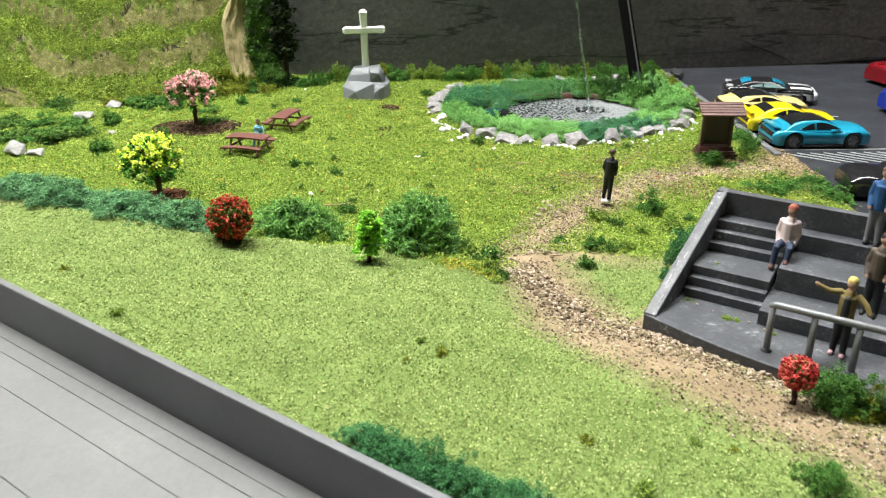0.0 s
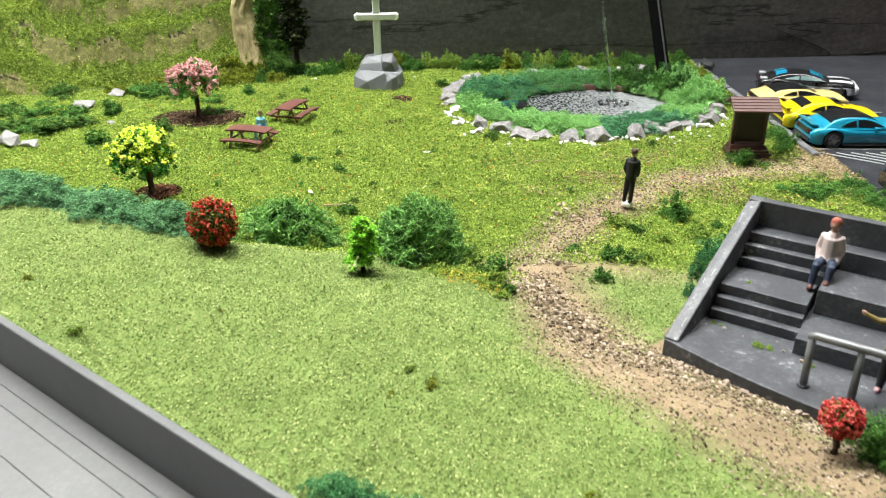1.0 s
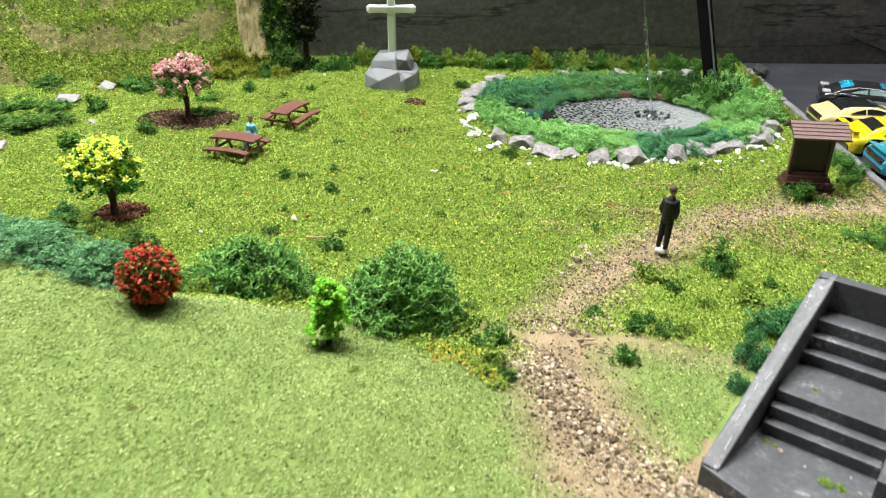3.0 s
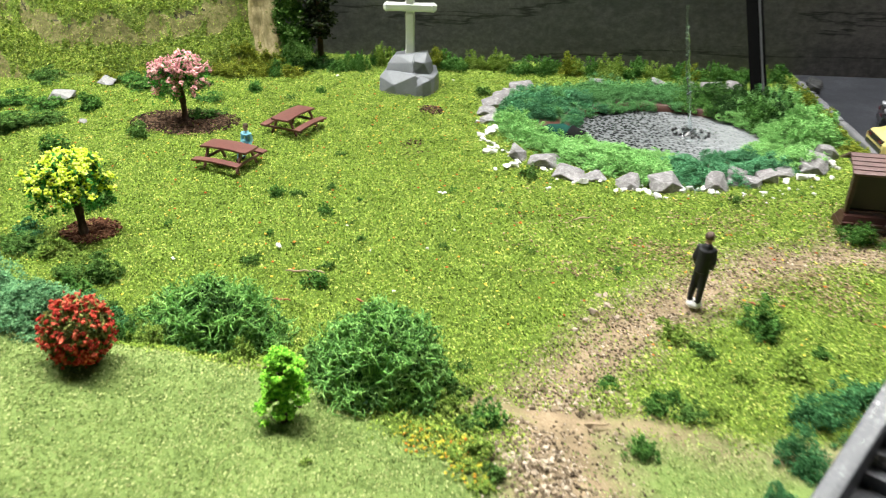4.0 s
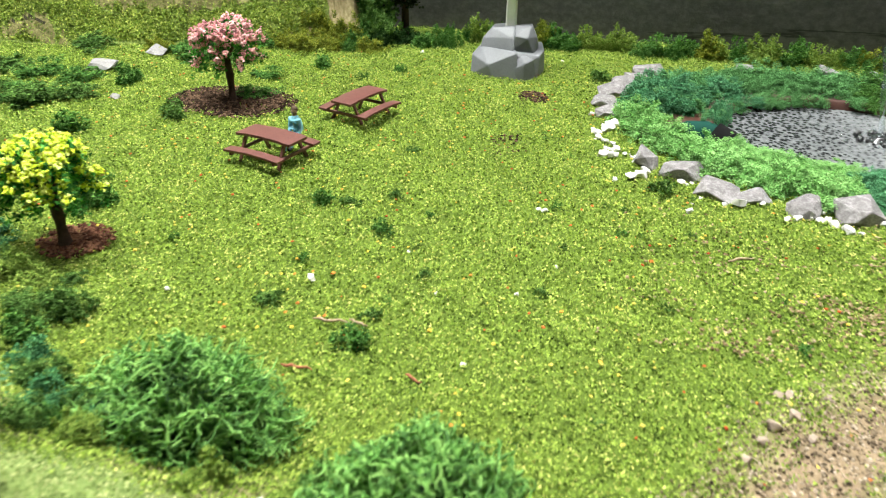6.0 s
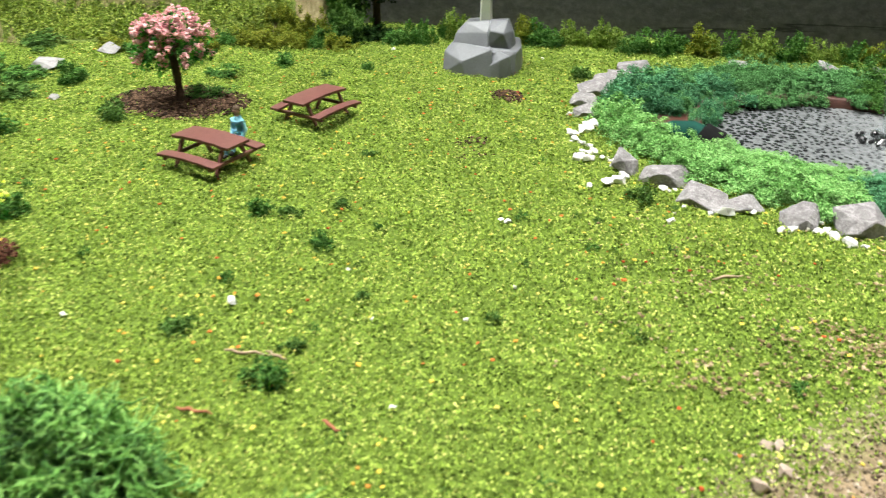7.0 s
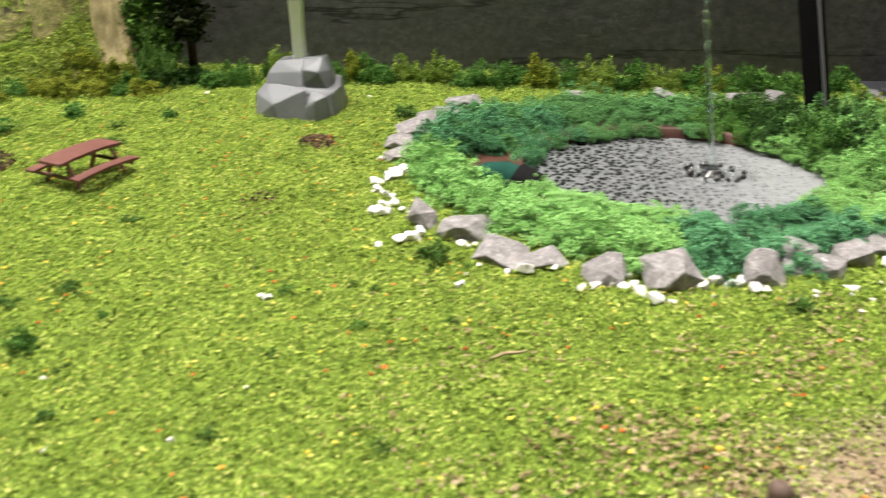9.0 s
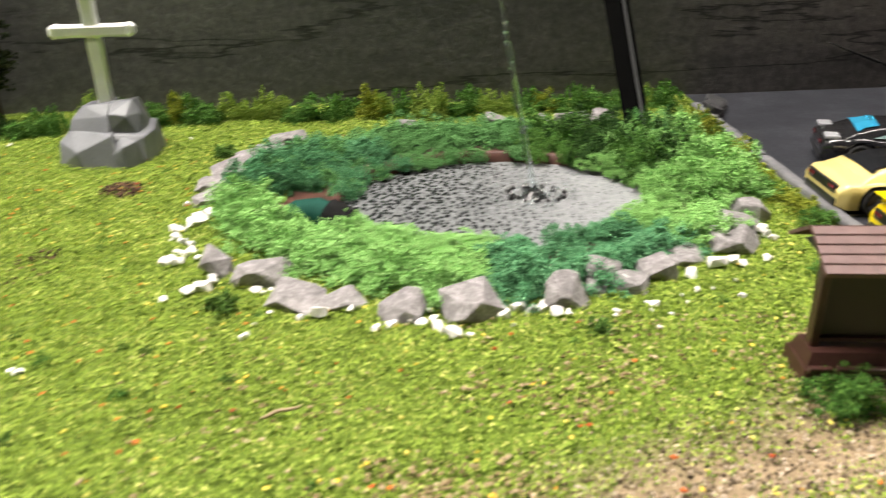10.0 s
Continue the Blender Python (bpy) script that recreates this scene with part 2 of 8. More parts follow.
def water_material():
    """Grey foamy water dotted with dark open bubbles, fewer of them towards the right, where a whitish sheen is mixed
    into the colour.
    """
    m, nt, p, ln = nodes_of("pond_water")
    tc = nt.nodes.new("ShaderNodeTexCoord")
    warp = noise_node(nt, 120, 3)
    mp = nt.nodes.new("ShaderNodeMapping")
    mp.inputs["Scale"].default_value = (1.0, 0.82, 1.0)
    ln.new(tc.outputs["Object"], mp.inputs["Vector"])
    vor = nt.nodes.new("ShaderNodeTexVoronoi")
    vor.feature, vor.inputs["Scale"].default_value, vor.inputs["Randomness"].default_value = "F1", 460, 0.85
    ln.new(mp.outputs["Vector"], vor.inputs["Vector"])
    sep = nt.nodes.new("ShaderNodeSeparateXYZ")
    ln.new(tc.outputs["Object"], sep.inputs[0])
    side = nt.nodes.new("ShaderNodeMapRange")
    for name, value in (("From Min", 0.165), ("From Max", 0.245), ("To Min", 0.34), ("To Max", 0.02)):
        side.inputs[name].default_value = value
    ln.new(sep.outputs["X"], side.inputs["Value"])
    thr = nt.nodes.new("ShaderNodeMath")
    thr.operation, thr.inputs[1].default_value = "MULTIPLY_ADD", 0.30
    ln.new(warp.outputs["Fac"], thr.inputs[0])
    off = nt.nodes.new("ShaderNodeMath")
    off.operation, off.inputs[1].default_value = "SUBTRACT", 0.20
    ln.new(side.outputs["Result"], off.inputs[0])
    ln.new(off.outputs[0], thr.inputs[2])
    less = nt.nodes.new("ShaderNodeMath")
    less.operation = "SUBTRACT"
    ln.new(vor.outputs["Distance"], less.inputs[0])
    ln.new(thr.outputs[0], less.inputs[1])
    r = ramp_node(nt, [(0.0, (0.010, 0.011, 0.012)), (0.12, (0.070, 0.075, 0.077)), (0.40, (0.145, 0.153, 0.156)), (0.8, (0.225, 0.234, 0.238))])
    ln.new(less.outputs[0], r.inputs[0])
    # the whitish sheen on the right-hand water is put into its base colour
    pale_sheen = nt.nodes.new("ShaderNodeMapRange")
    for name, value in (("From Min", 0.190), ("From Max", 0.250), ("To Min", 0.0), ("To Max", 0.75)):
        pale_sheen.inputs[name].default_value = value
    ln.new(sep.outputs["X"], pale_sheen.inputs["Value"])
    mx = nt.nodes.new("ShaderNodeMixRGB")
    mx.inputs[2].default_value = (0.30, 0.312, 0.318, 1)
    ln.new(pale_sheen.outputs["Result"], mx.inputs[0])
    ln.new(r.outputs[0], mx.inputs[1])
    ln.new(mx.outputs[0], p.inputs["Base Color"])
    rr = ramp_node(nt, [(0.0, (0.05, 0.05, 0.05)), (0.2, (0.3, 0.3, 0.3))])
    ln.new(less.outputs[0], rr.inputs[0])
    ln.new(rr.outputs[0], p.inputs["Roughness"])
    wave = noise_node(nt, 330, 4)
    bp = nt.nodes.new("ShaderNodeBump")
    bp.inputs["Strength"].default_value, bp.inputs["Distance"].default_value = 0.8, 0.0007
    ln.new(wave.outputs["Fac"], bp.inputs["Height"])
    ln.new(bp.outputs[0], p.inputs["Normal"])
    p.inputs["IOR"].default_value = 1.33
    return m


M["water"] = water_material()


def glass_material():
    m, nt, p, ln = nodes_of("clear_water")
    p.inputs["Transmission Weight"].default_value, p.inputs["Roughness"].default_value, p.inputs["IOR"].default_value = 0.97, 0.03, 1.33
    p.inputs["Base Color"].default_value = (0.9, 0.97, 0.98, 1)
    return m


M["jet"] = glass_material()


# ---- mesh helpers ----
def mesh_arrays(name, verts, faces, smooth=False):
    """A mesh from vertex and equal-sided face arrays."""
    me = bpy.data.meshes.new(name)
    verts, faces = np.asarray(verts, np.float32), np.asarray(faces, np.int32)
    n, k = faces.shape
    me.vertices.add(len(verts))
    me.vertices.foreach_set("co", verts.ravel())
    me.loops.add(n * k)
    me.loops.foreach_set("vertex_index", faces.ravel())
    me.polygons.add(n)
    me.polygons.foreach_set("loop_start", np.arange(0, n * k, k, dtype=np.int32))
    me.polygons.foreach_set("use_smooth", np.full(n, smooth))
    me.update(calc_edges=True)
    return me


def mesh_bm(name, bm, smooth=False):
    me = bpy.data.meshes.new(name)
    for f in bm.faces:
        f.smooth = smooth
    bm.to_mesh(me)
    bm.free()
    return me


def part(name, bm, material, parent=None, label="", smooth=False):
    """One mesh object, under a thing or a part where one is given."""
    me = bm if isinstance(bm, bpy.types.Mesh) else mesh_bm(name, bm, smooth)
    for m in material if isinstance(material, (list, tuple)) else [material]:
        me.materials.append(m)
    ob = new(name, me)
    ob.parent = parent
    return tagged(ob, label)


def empty(name, label, category, group="", at=None):
    ob = tagged(new(name), label, category, group)
    ob.empty_display_size = 0.01
    if at is not None:
        ob.matrix_basis = at
    return ob


def box(bm, cx, cy, cz, sx, sy, sz, bevel=0.0, rot=None):
    r = bmesh.ops.create_cube(bm, size=1.0)
    vs = r["verts"]
    bmesh.ops.scale(bm, vec=(sx, sy, sz), verts=vs)
    if bevel:
        es = list({e for v in vs for e in v.link_edges})
        out = bmesh.ops.bevel(bm, geom=es, offset=bevel, segments=2, profile=0.5, affect="EDGES")
        vs = list({v for f in out["faces"] for v in f.verts} | {v for v in vs if v.is_valid})
    m = Matrix.Translation((cx, cy, cz))
    if rot is not None:
        m = m @ rot
    bmesh.ops.transform(bm, matrix=m, verts=vs)
    return vs


def tube(bm, points, radii, sides=8, mat_index=0, caps=True):
    """A round tube along points, with a radius at each."""
    rings = []
    for i, pnt in enumerate(points):
        a, b = Vector(points[max(0, i - 1)]), Vector(points[min(len(points) - 1, i + 1)])
        q = (b - a).to_track_quat("Z", "Y")
        rings.append([bm.verts.new(Vector(pnt) + q @ Vector((radii[i] * math.cos(math.tau * k / sides), radii[i] * math.sin(math.tau * k / sides), 0))) for k in range(sides)])
    for r0, r1 in zip(rings, rings[1:]):
        for k in range(sides):
            f = bm.faces.new((r0[k], r0[(k + 1) % sides], r1[(k + 1) % sides], r1[k]))
            f.material_index = mat_index
    if caps:
        bm.faces.new(rings[0][::-1]).material_index = mat_index
        bm.faces.new(rings[-1]).material_index = mat_index
    return rings


def fused(bm, size):
    """The overlapping bars melted into one skin that keeps their colours."""
    bmesh.ops.triangulate(bm, faces=bm.faces)
    tree, kinds = BVHTree.FromBMesh(bm), [f.material_index for f in bm.faces]
    rough = bpy.data.objects.new("rough", mesh_bm("rough", bm))
    scene.collection.objects.link(rough)
    mod = rough.modifiers.new("melt", "REMESH")
    mod.mode, mod.voxel_size = "VOXEL", size
    ease = rough.modifiers.new("ease", "SMOOTH")
    ease.factor, ease.iterations = 0.5, 3
    bpy.context.view_layer.update()
    me = bpy.data.meshes.new_from_object(rough.evaluated_get(bpy.context.evaluated_depsgraph_get()))
    bpy.data.objects.remove(rough)
    me.materials.clear()
    for p in me.polygons:
        p.use_smooth = True
        p.material_index = kinds[tree.find_nearest(p.center)[2]]
    return me


OCTA_V = np.array([(1, 0, 0), (-1, 0, 0), (0, 1, 0), (0, -1, 0), (0, 0, 1), (0, 0, -1)], float)
OCTA_F = np.array([(0, 2, 4), (2, 1, 4), (1, 3, 4), (3, 0, 4), (2, 0, 5), (1, 2, 5), (3, 1, 5), (0, 3, 5)])
TETRA_V = np.array([(1, 1, 1), (-1, -1, 1), (-1, 1, -1), (1, -1, -1)], float) * 0.7
TETRA_F = np.array([(0, 2, 1), (0, 1, 3), (0, 3, 2), (1, 2, 3)])


def turns(n, rng):
    q = rng.normal(size=(n, 4))
    q /= np.linalg.norm(q, axis=1)[:, None]
    w, x, y, z = q.T
    return np.stack([1 - 2 * (y * y + z * z), 2 * (x * y - z * w), 2 * (x * z + y * w), 2 * (x * y + z * w), 1 - 2 * (x * x + z * z), 2 * (y * z - x * w), 2 * (x * z - y * w), 2 * (y * z + x * w), 1 - 2 * (x * x + y * y)], axis=1).reshape(n, 3, 3)


def bits(points, sizes, rng, octa=False, flat=1.0, rough=0.35):
    """Small uneven solids at points: vertices and triangles."""
    base, tri = (OCTA_V, OCTA_F) if octa else (TETRA_V, TETRA_F)
    n, k = len(points), len(base)
    v = base[None] * (1 + rng.uniform(-rough, rough, (n, k, 1)))
    v = np.einsum("nij,nkj->nki", turns(n, rng), v)
    v[..., 2] *= flat
    v = v * np.asarray(sizes)[:, None, None] + np.asarray(points)[:, None, :]
    f = tri[None] + (np.arange(n) * k)[:, None, None]
    return v.reshape(-1, 3), f.reshape(-1, 3)


def flakes(points, sizes, rng, lie=0.0):
    """Single thin flakes at points, turned at random; lie above 0 lays them flatter."""
    n = len(points)
    a = rng.uniform(0, math.tau, (n, 1)) + np.array((0.0, 2.1, 4.2)) + rng.uniform(-0.5, 0.5, (n, 3))
    v = np.stack([np.cos(a), np.sin(a), np.zeros_like(a)], -1) * rng.uniform(0.6, 1.2, (n, 3, 1))
    nz = rng.normal(size=(n, 3))
    nz[:, 2] = np.abs(nz[:, 2]) + lie
    nz /= np.linalg.norm(nz, axis=1)[:, None]
    t = np.cross(nz, rng.normal(size=(n, 3)))
    t /= np.linalg.norm(t, axis=1)[:, None]
    b = np.cross(nz, t)
    w = v[..., :1] * t[:, None, :] + v[..., 1:2] * b[:, None, :]
    w = w * np.asarray(sizes)[:, None, None] + np.asarray(points)[:, None, :]
    return w.reshape(-1, 3), np.arange(3 * n).reshape(n, 3)


def blob_points(n, rng, r, lumps=7, up=0.0, hollow=0.55):
    """Points spread over and under the surface of a lumpy cushion of half-sizes r."""
    c = rng.normal(size=(lumps, 3))
    c /= np.linalg.norm(c, axis=1)[:, None]
    c[:, 2] = np.abs(c[:, 2])
    c *= rng.uniform(0.35, 0.75, (lumps, 1))
    which = rng.integers(0, lumps, n)
    d = rng.normal(size=(n, 3))
    d /= np.linalg.norm(d, axis=1)[:, None]
    p = c[which] + d * (rng.uniform(hollow, 1.0, (n, 1)) * rng.uniform(0.3, 0.5, (lumps, 1))[which])
    p[:, 2] = np.abs(p[:, 2] + up) 
    return p * np.asarray(r)


# ---- the lie of the land ----
WALL_P, WALL_D, WALL_N = np.array((0.013, 0.2310)), np.array((0.809, -0.588)), np.array((0.588, 0.809))
POND, BASIN = (0.190, 0.622), (0.1935, 0.6165)
PATH_X = np.array((0.244, 0.206, 0.192, 0.170, 0.153, 0.138, 0.131, 0.127, 0.153, 0.205, 0.255, 0.305))
PATH_Y = np.array((0.172, 0.209, 0.223, 0.246, 0.266, 0.289, 0.322, 0.365, 0.408, 0.460, 0.480, 0.484))
PATH_W = np.array((0.017, 0.0165, 0.0180, 0.0220, 0.0220, 0.0205, 0.0170, 0.013, 0.014, 0.013, 0.014, 0.016))


def path_depth(x, y):
    """How far inside the footpath a place lies; below 0 outside."""
    best = np.full(np.shape(x), -1.0)
    for i in range(len(PATH_X) - 1):
        ax, ay, bx, by = PATH_X[i], PATH_Y[i], PATH_X[i + 1], PATH_Y[i + 1]
        t = np.clip(((x - ax) * (bx - ax) + (y - ay) * (by - ay)) / ((bx - ax) ** 2 + (by - ay) ** 2), 0, 1)
        d = np.hypot(x - ax - t * (bx - ax), y - ay - t * (by - ay))
        best = np.maximum(best, PATH_W[i] + t * (PATH_W[i + 1] - PATH_W[i]) - d)
    return best


def strip_depth(x, y):
    """How far inside the bare sandy strip that crosses the footpath's elbow a place lies."""
    x, y = np.asarray(x, float), np.asarray(y, float)
    half = np.interp(x, (0.086, 0.100, 0.135, 0.165, 0.185), (0.0, 0.0042, 0.0046, 0.0030, 0.0))
    return half - np.abs(y - 0.3540 + 0.10 * (x - 0.125) - 0.0022 * np.sin(x * 130))


def patchy(x, y, k, seed):
    """Smooth random heights about 0, k bumps to the metre."""
    x, y = np.asarray(x, float) * k + 512, np.asarray(y, float) * k + 512
    table = np.random.default_rng(seed).uniform(-1, 1, (64, 64))
    i, j = np.floor(x).astype(int), np.floor(y).astype(int)
    u, v = x - i, y - j
    u, v = u * u * (3 - 2 * u), v * v * (3 - 2 * v)
    a, b, c, d = table[i % 64, j % 64], table[(i + 1) % 64, j % 64], table[i % 64, (j + 1) % 64], table[(i + 1) % 64, (j + 1) % 64]
    return (a * (1 - u) + b * u) * (1 - v) + (c * (1 - u) + d * u) * v


def wavy(x, y, k, s):
    return np.sin(x * k + s) * np.cos(y * k * 1.13 + 2 * s) + 0.5 * np.sin(x * k * 2.3 + y * k * 1.7 + s)


def fine_edge(x):
    """Where the fine front turf ends and the rough lawn begins."""
    return np.interp(x, (-0.3, -0.11, -0.01, 0.08, 0.105, 0.12, 0.14, 0.3), (0.40, 0.375, 0.332, 0.337, 0.325, 0.33, 0.35, 0.36))


def turf_edge(x):
    """Where the fine turf's cover gives way to the rough lawn, a little down the bank."""
    return np.interp(x, (-0.3, -0.11, -0.05, -0.005, 0.02, 0.043, 0.062, 0.074, 0.086, 0.105, 0.12, 0.14, 0.3), (0.40, 0.380, 0.366, 0.354, 0.356, 0.352, 0.344, 0.337, 0.330, 0.325, 0.33, 0.35, 0.36))


def land(x, y):
    """Height of the ground, also under the hill's foot."""
    x, y = np.asarray(x, float), np.asarray(y, float)
    a = np.clip(0.0225 - 0.07 * (x - 0.07), 0.010, 0.0292)
    edge = fine_edge(x)
    ease = np.interp(x, (-0.02, 0.05, 0.10, 0.14), (0.05, 0.35, 0.40, 0.75))
    start = edge - 0.06 - np.interp(x, (0.08, 0.14), (0.0, 0.05))
    u = np.clip((y - start) / 0.06, 0, 1)
    w = np.clip((y - edge) / 0.05, 0, 1)
    z = a * (1 - ease * u * u * (3 - 2 * u)) * (1 - w * w * (3 - 2 * w))
    z = z + 0.0006 * wavy(x, y, 90, 1) + 0.0003 * wavy(x, y, 260, 2)
    z = z - 0.0012 * np.clip(path_depth(x, y) / 0.01, 0, 1)
    su, sv = (x - 0.1606) * 0.829 - (y - 0.2876) * 0.559, (x - 0.1606) * 0.559 + (y - 0.2876) * 0.829
    dip = np.clip(1.0 + (sv + 0.164 * su) / 0.024, 0, 1) * np.clip((su + 0.010) / 0.012, 0, 1) * np.clip((0.02 - sv) / 0.02, 0, 1)
    z = z - dip * np.maximum(z - 0.0068, 0)
    return np.maximum(z, np.where(y > 0.40, np.interp(x, (0.27, 0.288), (-0.02, 0.0006)), -0.02))


def pond_ring(x, y):
    return np.hypot((x - POND[0]) / 0.098, (y - POND[1]) / 0.086)


def wall_side(x, y):
    return (x - WALL_P[0]) * WALL_N[0] + (y - WALL_P[1]) * WALL_N[1]


def hill_base(x, y):
    x, y = np.asarray(x, float), np.asarray(y, float)
    foot = np.interp(x, (-0.5, -0.22, -0.16, -0.11, -0.075), (0.60, 0.655, 0.675, 0.695, 0.71))
    d = np.clip((y - foot) / 0.075, 0, 1.6)
    edge = np.clip((-0.076 - x) / 0.012, 0, 1)
    bulge = 0.007 * np.sin(x * 55 + y * 60 + 1.0) + 0.005 * patchy(x, y, 45, 3)
    rise = 0.080 + 0.024 * np.clip((x + 0.15) / 0.04, 0, 1)
    return d, edge, (rise * d + np.clip(d * 2, 0, 1) * bulge) * edge


def hill_phase(x, y):
    d, edge, h = hill_base(x, y)
    x = np.asarray(x, float)
    return h * 195 + 1.5 * np.sin(x * 31 + 0.6) + 0.6 * np.sin(x * 83) + 1.0 * patchy(x, y, 55, 12)


def hill_ledge(x, y):
    """How far a place lies inside one of the bare ledges that cross the hill."""
    x, y = np.asarray(x, float), np.asarray(y, float)
    a, b = 0.8 * x - 0.6 * y + 0.004 * np.sin(y * 190), 0.6 * x + 0.8 * y + 0.004 * np.sin(x * 210)
    gaps = 0.46 * patchy(a, b, 34, 9) + 0.42 * patchy(a, b, 150, 8) + 0.34 * patchy(b, a, 330, 7)
    return np.cos(hill_phase(x, y)) + 1.15 * gaps - 0.80


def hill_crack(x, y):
    """1 in the crevices above the ledges, cut as grooves and coloured dark for their shade, 0 elsewhere."""
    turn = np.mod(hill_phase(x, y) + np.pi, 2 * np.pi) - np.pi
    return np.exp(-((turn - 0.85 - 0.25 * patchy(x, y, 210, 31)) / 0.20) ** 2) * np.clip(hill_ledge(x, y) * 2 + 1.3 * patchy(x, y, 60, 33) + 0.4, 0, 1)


def hill_height(x, y):
    """The grassy hill in the far corner, crossed by bare ledges."""
    d, edge, h = hill_base(x, y)
    led = hill_ledge(x, y)
    h = h + edge * np.clip(d * 2, 0, 1) * (0.0052 * np.sin(hill_phase(x, y)) - 0.0034 * hill_crack(x, y) + 0.0016 * patchy(x, y, 300, 5) * (led > -0.25) + 0.0013 * patchy(x, y, 130, 4) + 0.0022 * patchy(x, y, 60, 17))
    return np.where(d > 0, np.maximum(0, h), 0)


def build_ground():
    step = 0.0038
    xs, ys = np.arange(-0.60, 0.92, step), np.arange(-0.25, 0.83, step)
    gx, gy = np.meshgrid(xs, ys)
    gz = land(gx, gy)
    gz = np.where(wall_side(gx, gy) < 0.0035, -0.012, gz)
    gz = np.where(pond_ring(gx, gy) < 0.72, -0.018, gz)
    gz = np.where(gx > 0.3045, -0.010, gz)
    v = np.stack([gx, gy, gz], -1).reshape(-1, 3)
    i = np.arange(len(v)).reshape(gx.shape)
    f = np.stack([i[:-1, :-1], i[:-1, 1:], i[1:, 1:], i[1:, :-1]], -1).reshape(-1, 4)
    # the turf butts against the track wall
    us, ds = np.meshgrid(np.linspace(-0.45, 0.33, 220), np.array((0.0002, 0.003, 0.006, 0.0095)), indexing="ij")
    wx, wy = WALL_P[0] + WALL_D[0] * us + WALL_N[0] * ds, WALL_P[1] + WALL_D[1] * us + WALL_N[1] * ds
    wz = land(wx, wy) - np.where(ds > 0.009, 0.0006, -0.0001)
    j = np.arange(wx.size).reshape(wx.shape) + len(v)
    strip = np.stack([j[:-1, :-1], j[1:, :-1], j[1:, 1:], j[:-1, 1:]], -1).reshape(-1, 4)[:, ::-1]
    v, f = np.concatenate([v, np.stack([wx, wy, wz], -1).reshape(-1, 3)]), np.concatenate([f, strip[:, ::-1]])
    me = mesh_arrays("ground", v, f, True)
    me.materials.append(M["ground"])
    su, sv = (v[:, 0] - 0.1606) * 0.829 - (v[:, 1] - 0.2876) * 0.559, (v[:, 0] - 0.1606) * 0.559 + (v[:, 1] - 0.2876) * 0.829
    front = np.where((su > -0.004) & (su < 0.17) & (sv < 0.02), 0.013 + np.minimum(sv + 0.164 * su, 0), -1.0)
    for name, values in (("path", np.maximum(np.maximum(path_depth(v[:, 0], v[:, 1]), front), strip_depth(v[:, 0], v[:, 1]) + 0.003)), ("fine", turf_edge(v[:, 0]) - v[:, 1])):
        me.attributes.new(name, "FLOAT", "POINT").data.foreach_set("value", values.astype(np.float32))
    tagged(new("ground", me), "green flocked lawn with a sandy footpath", "ground", kind="structure")


def ground_material():
    """Lawn soil, fine turf and sandy path, with ragged borders between them."""
    m, nt, p, ln = nodes_of("ground_cover")
    coarse, fine, ragged = noise_node(nt, 90, 5, 0.65), noise_node(nt, 1500, 4, 0.7), noise_node(nt, 170, 5, 0.7)
    mix = nt.nodes.new("ShaderNodeMixRGB")
    mix.inputs[0].default_value = 0.45
    ln.new(coarse.outputs["Fac"], mix.inputs[1])
    ln.new(fine.outputs["Fac"], mix.inputs[2])
    soil = ramp_node(nt, [(0.3, (0.07, 0.11, 0.018)), (0.55, (0.14, 0.21, 0.03)), (0.75, (0.22, 0.28, 0.05))])
    turf = ramp_node(nt, [(0.3, (0.085, 0.13, 0.032)), (0.5, (0.17, 0.24, 0.066)), (0.7, (0.25, 0.325, 0.10))])
    sand = ramp_node(nt, [(0.3, (0.125, 0.095, 0.052)), (0.5, (0.262, 0.194, 0.118)), (0.7, (0.41, 0.315, 0.205))])
    last = soil
    for r in (soil, turf, sand):
        ln.new(mix.outputs[0], r.inputs[0])
    for name, r, width, soft in (("fine", turf, 0.006, 0.0025), ("path", sand, 0.020, 0.0080)):
        at = nt.nodes.new("ShaderNodeAttribute")
        at.attribute_name = name
        wob = nt.nodes.new("ShaderNodeMath")
        wob.operation, wob.inputs[1].default_value, wob.inputs[2].default_value = "MULTIPLY_ADD", width, -width / 2
        ln.new(ragged.outputs["Fac"], wob.inputs[0])
        add = nt.nodes.new("ShaderNodeMath")
        ln.new(at.outputs["Fac"], add.inputs[0])
        ln.new(wob.outputs[0], add.inputs[1])
        edge = nt.nodes.new("ShaderNodeMapRange")
        edge.inputs["From Min"].default_value, edge.inputs["From Max"].default_value = -soft, soft
        ln.new(add.outputs[0], edge.inputs["Value"])
        mx = nt.nodes.new("ShaderNodeMixRGB")
        ln.new(edge.outputs["Result"], mx.inputs[0])
        ln.new(last.outputs[0], mx.inputs[1])
        ln.new(r.outputs[0], mx.inputs[2])
        last = mx
    ln.new(last.outputs[0], p.inputs["Base Color"])
    bp = nt.nodes.new("ShaderNodeBump")
    bp.inputs["Strength"].default_value, bp.inputs["Distance"].default_value = 0.7, 0.0008
    ln.new(mix.outputs[0], bp.inputs["Height"])
    ln.new(bp.outputs[0], p.inputs["Normal"])
    p.inputs["Roughness"].default_value, p.inputs["Specular IOR Level"].default_value = 0.95, 0.2
    return m


M["ground"] = ground_material()
build_ground()


def stuff(name, v, f, material, label, category, smooth=False):
    me = mesh_arrays(name, v, f, smooth)
    me.materials.append(material)
    return tagged(new(name, me), label, category, kind="stuff")


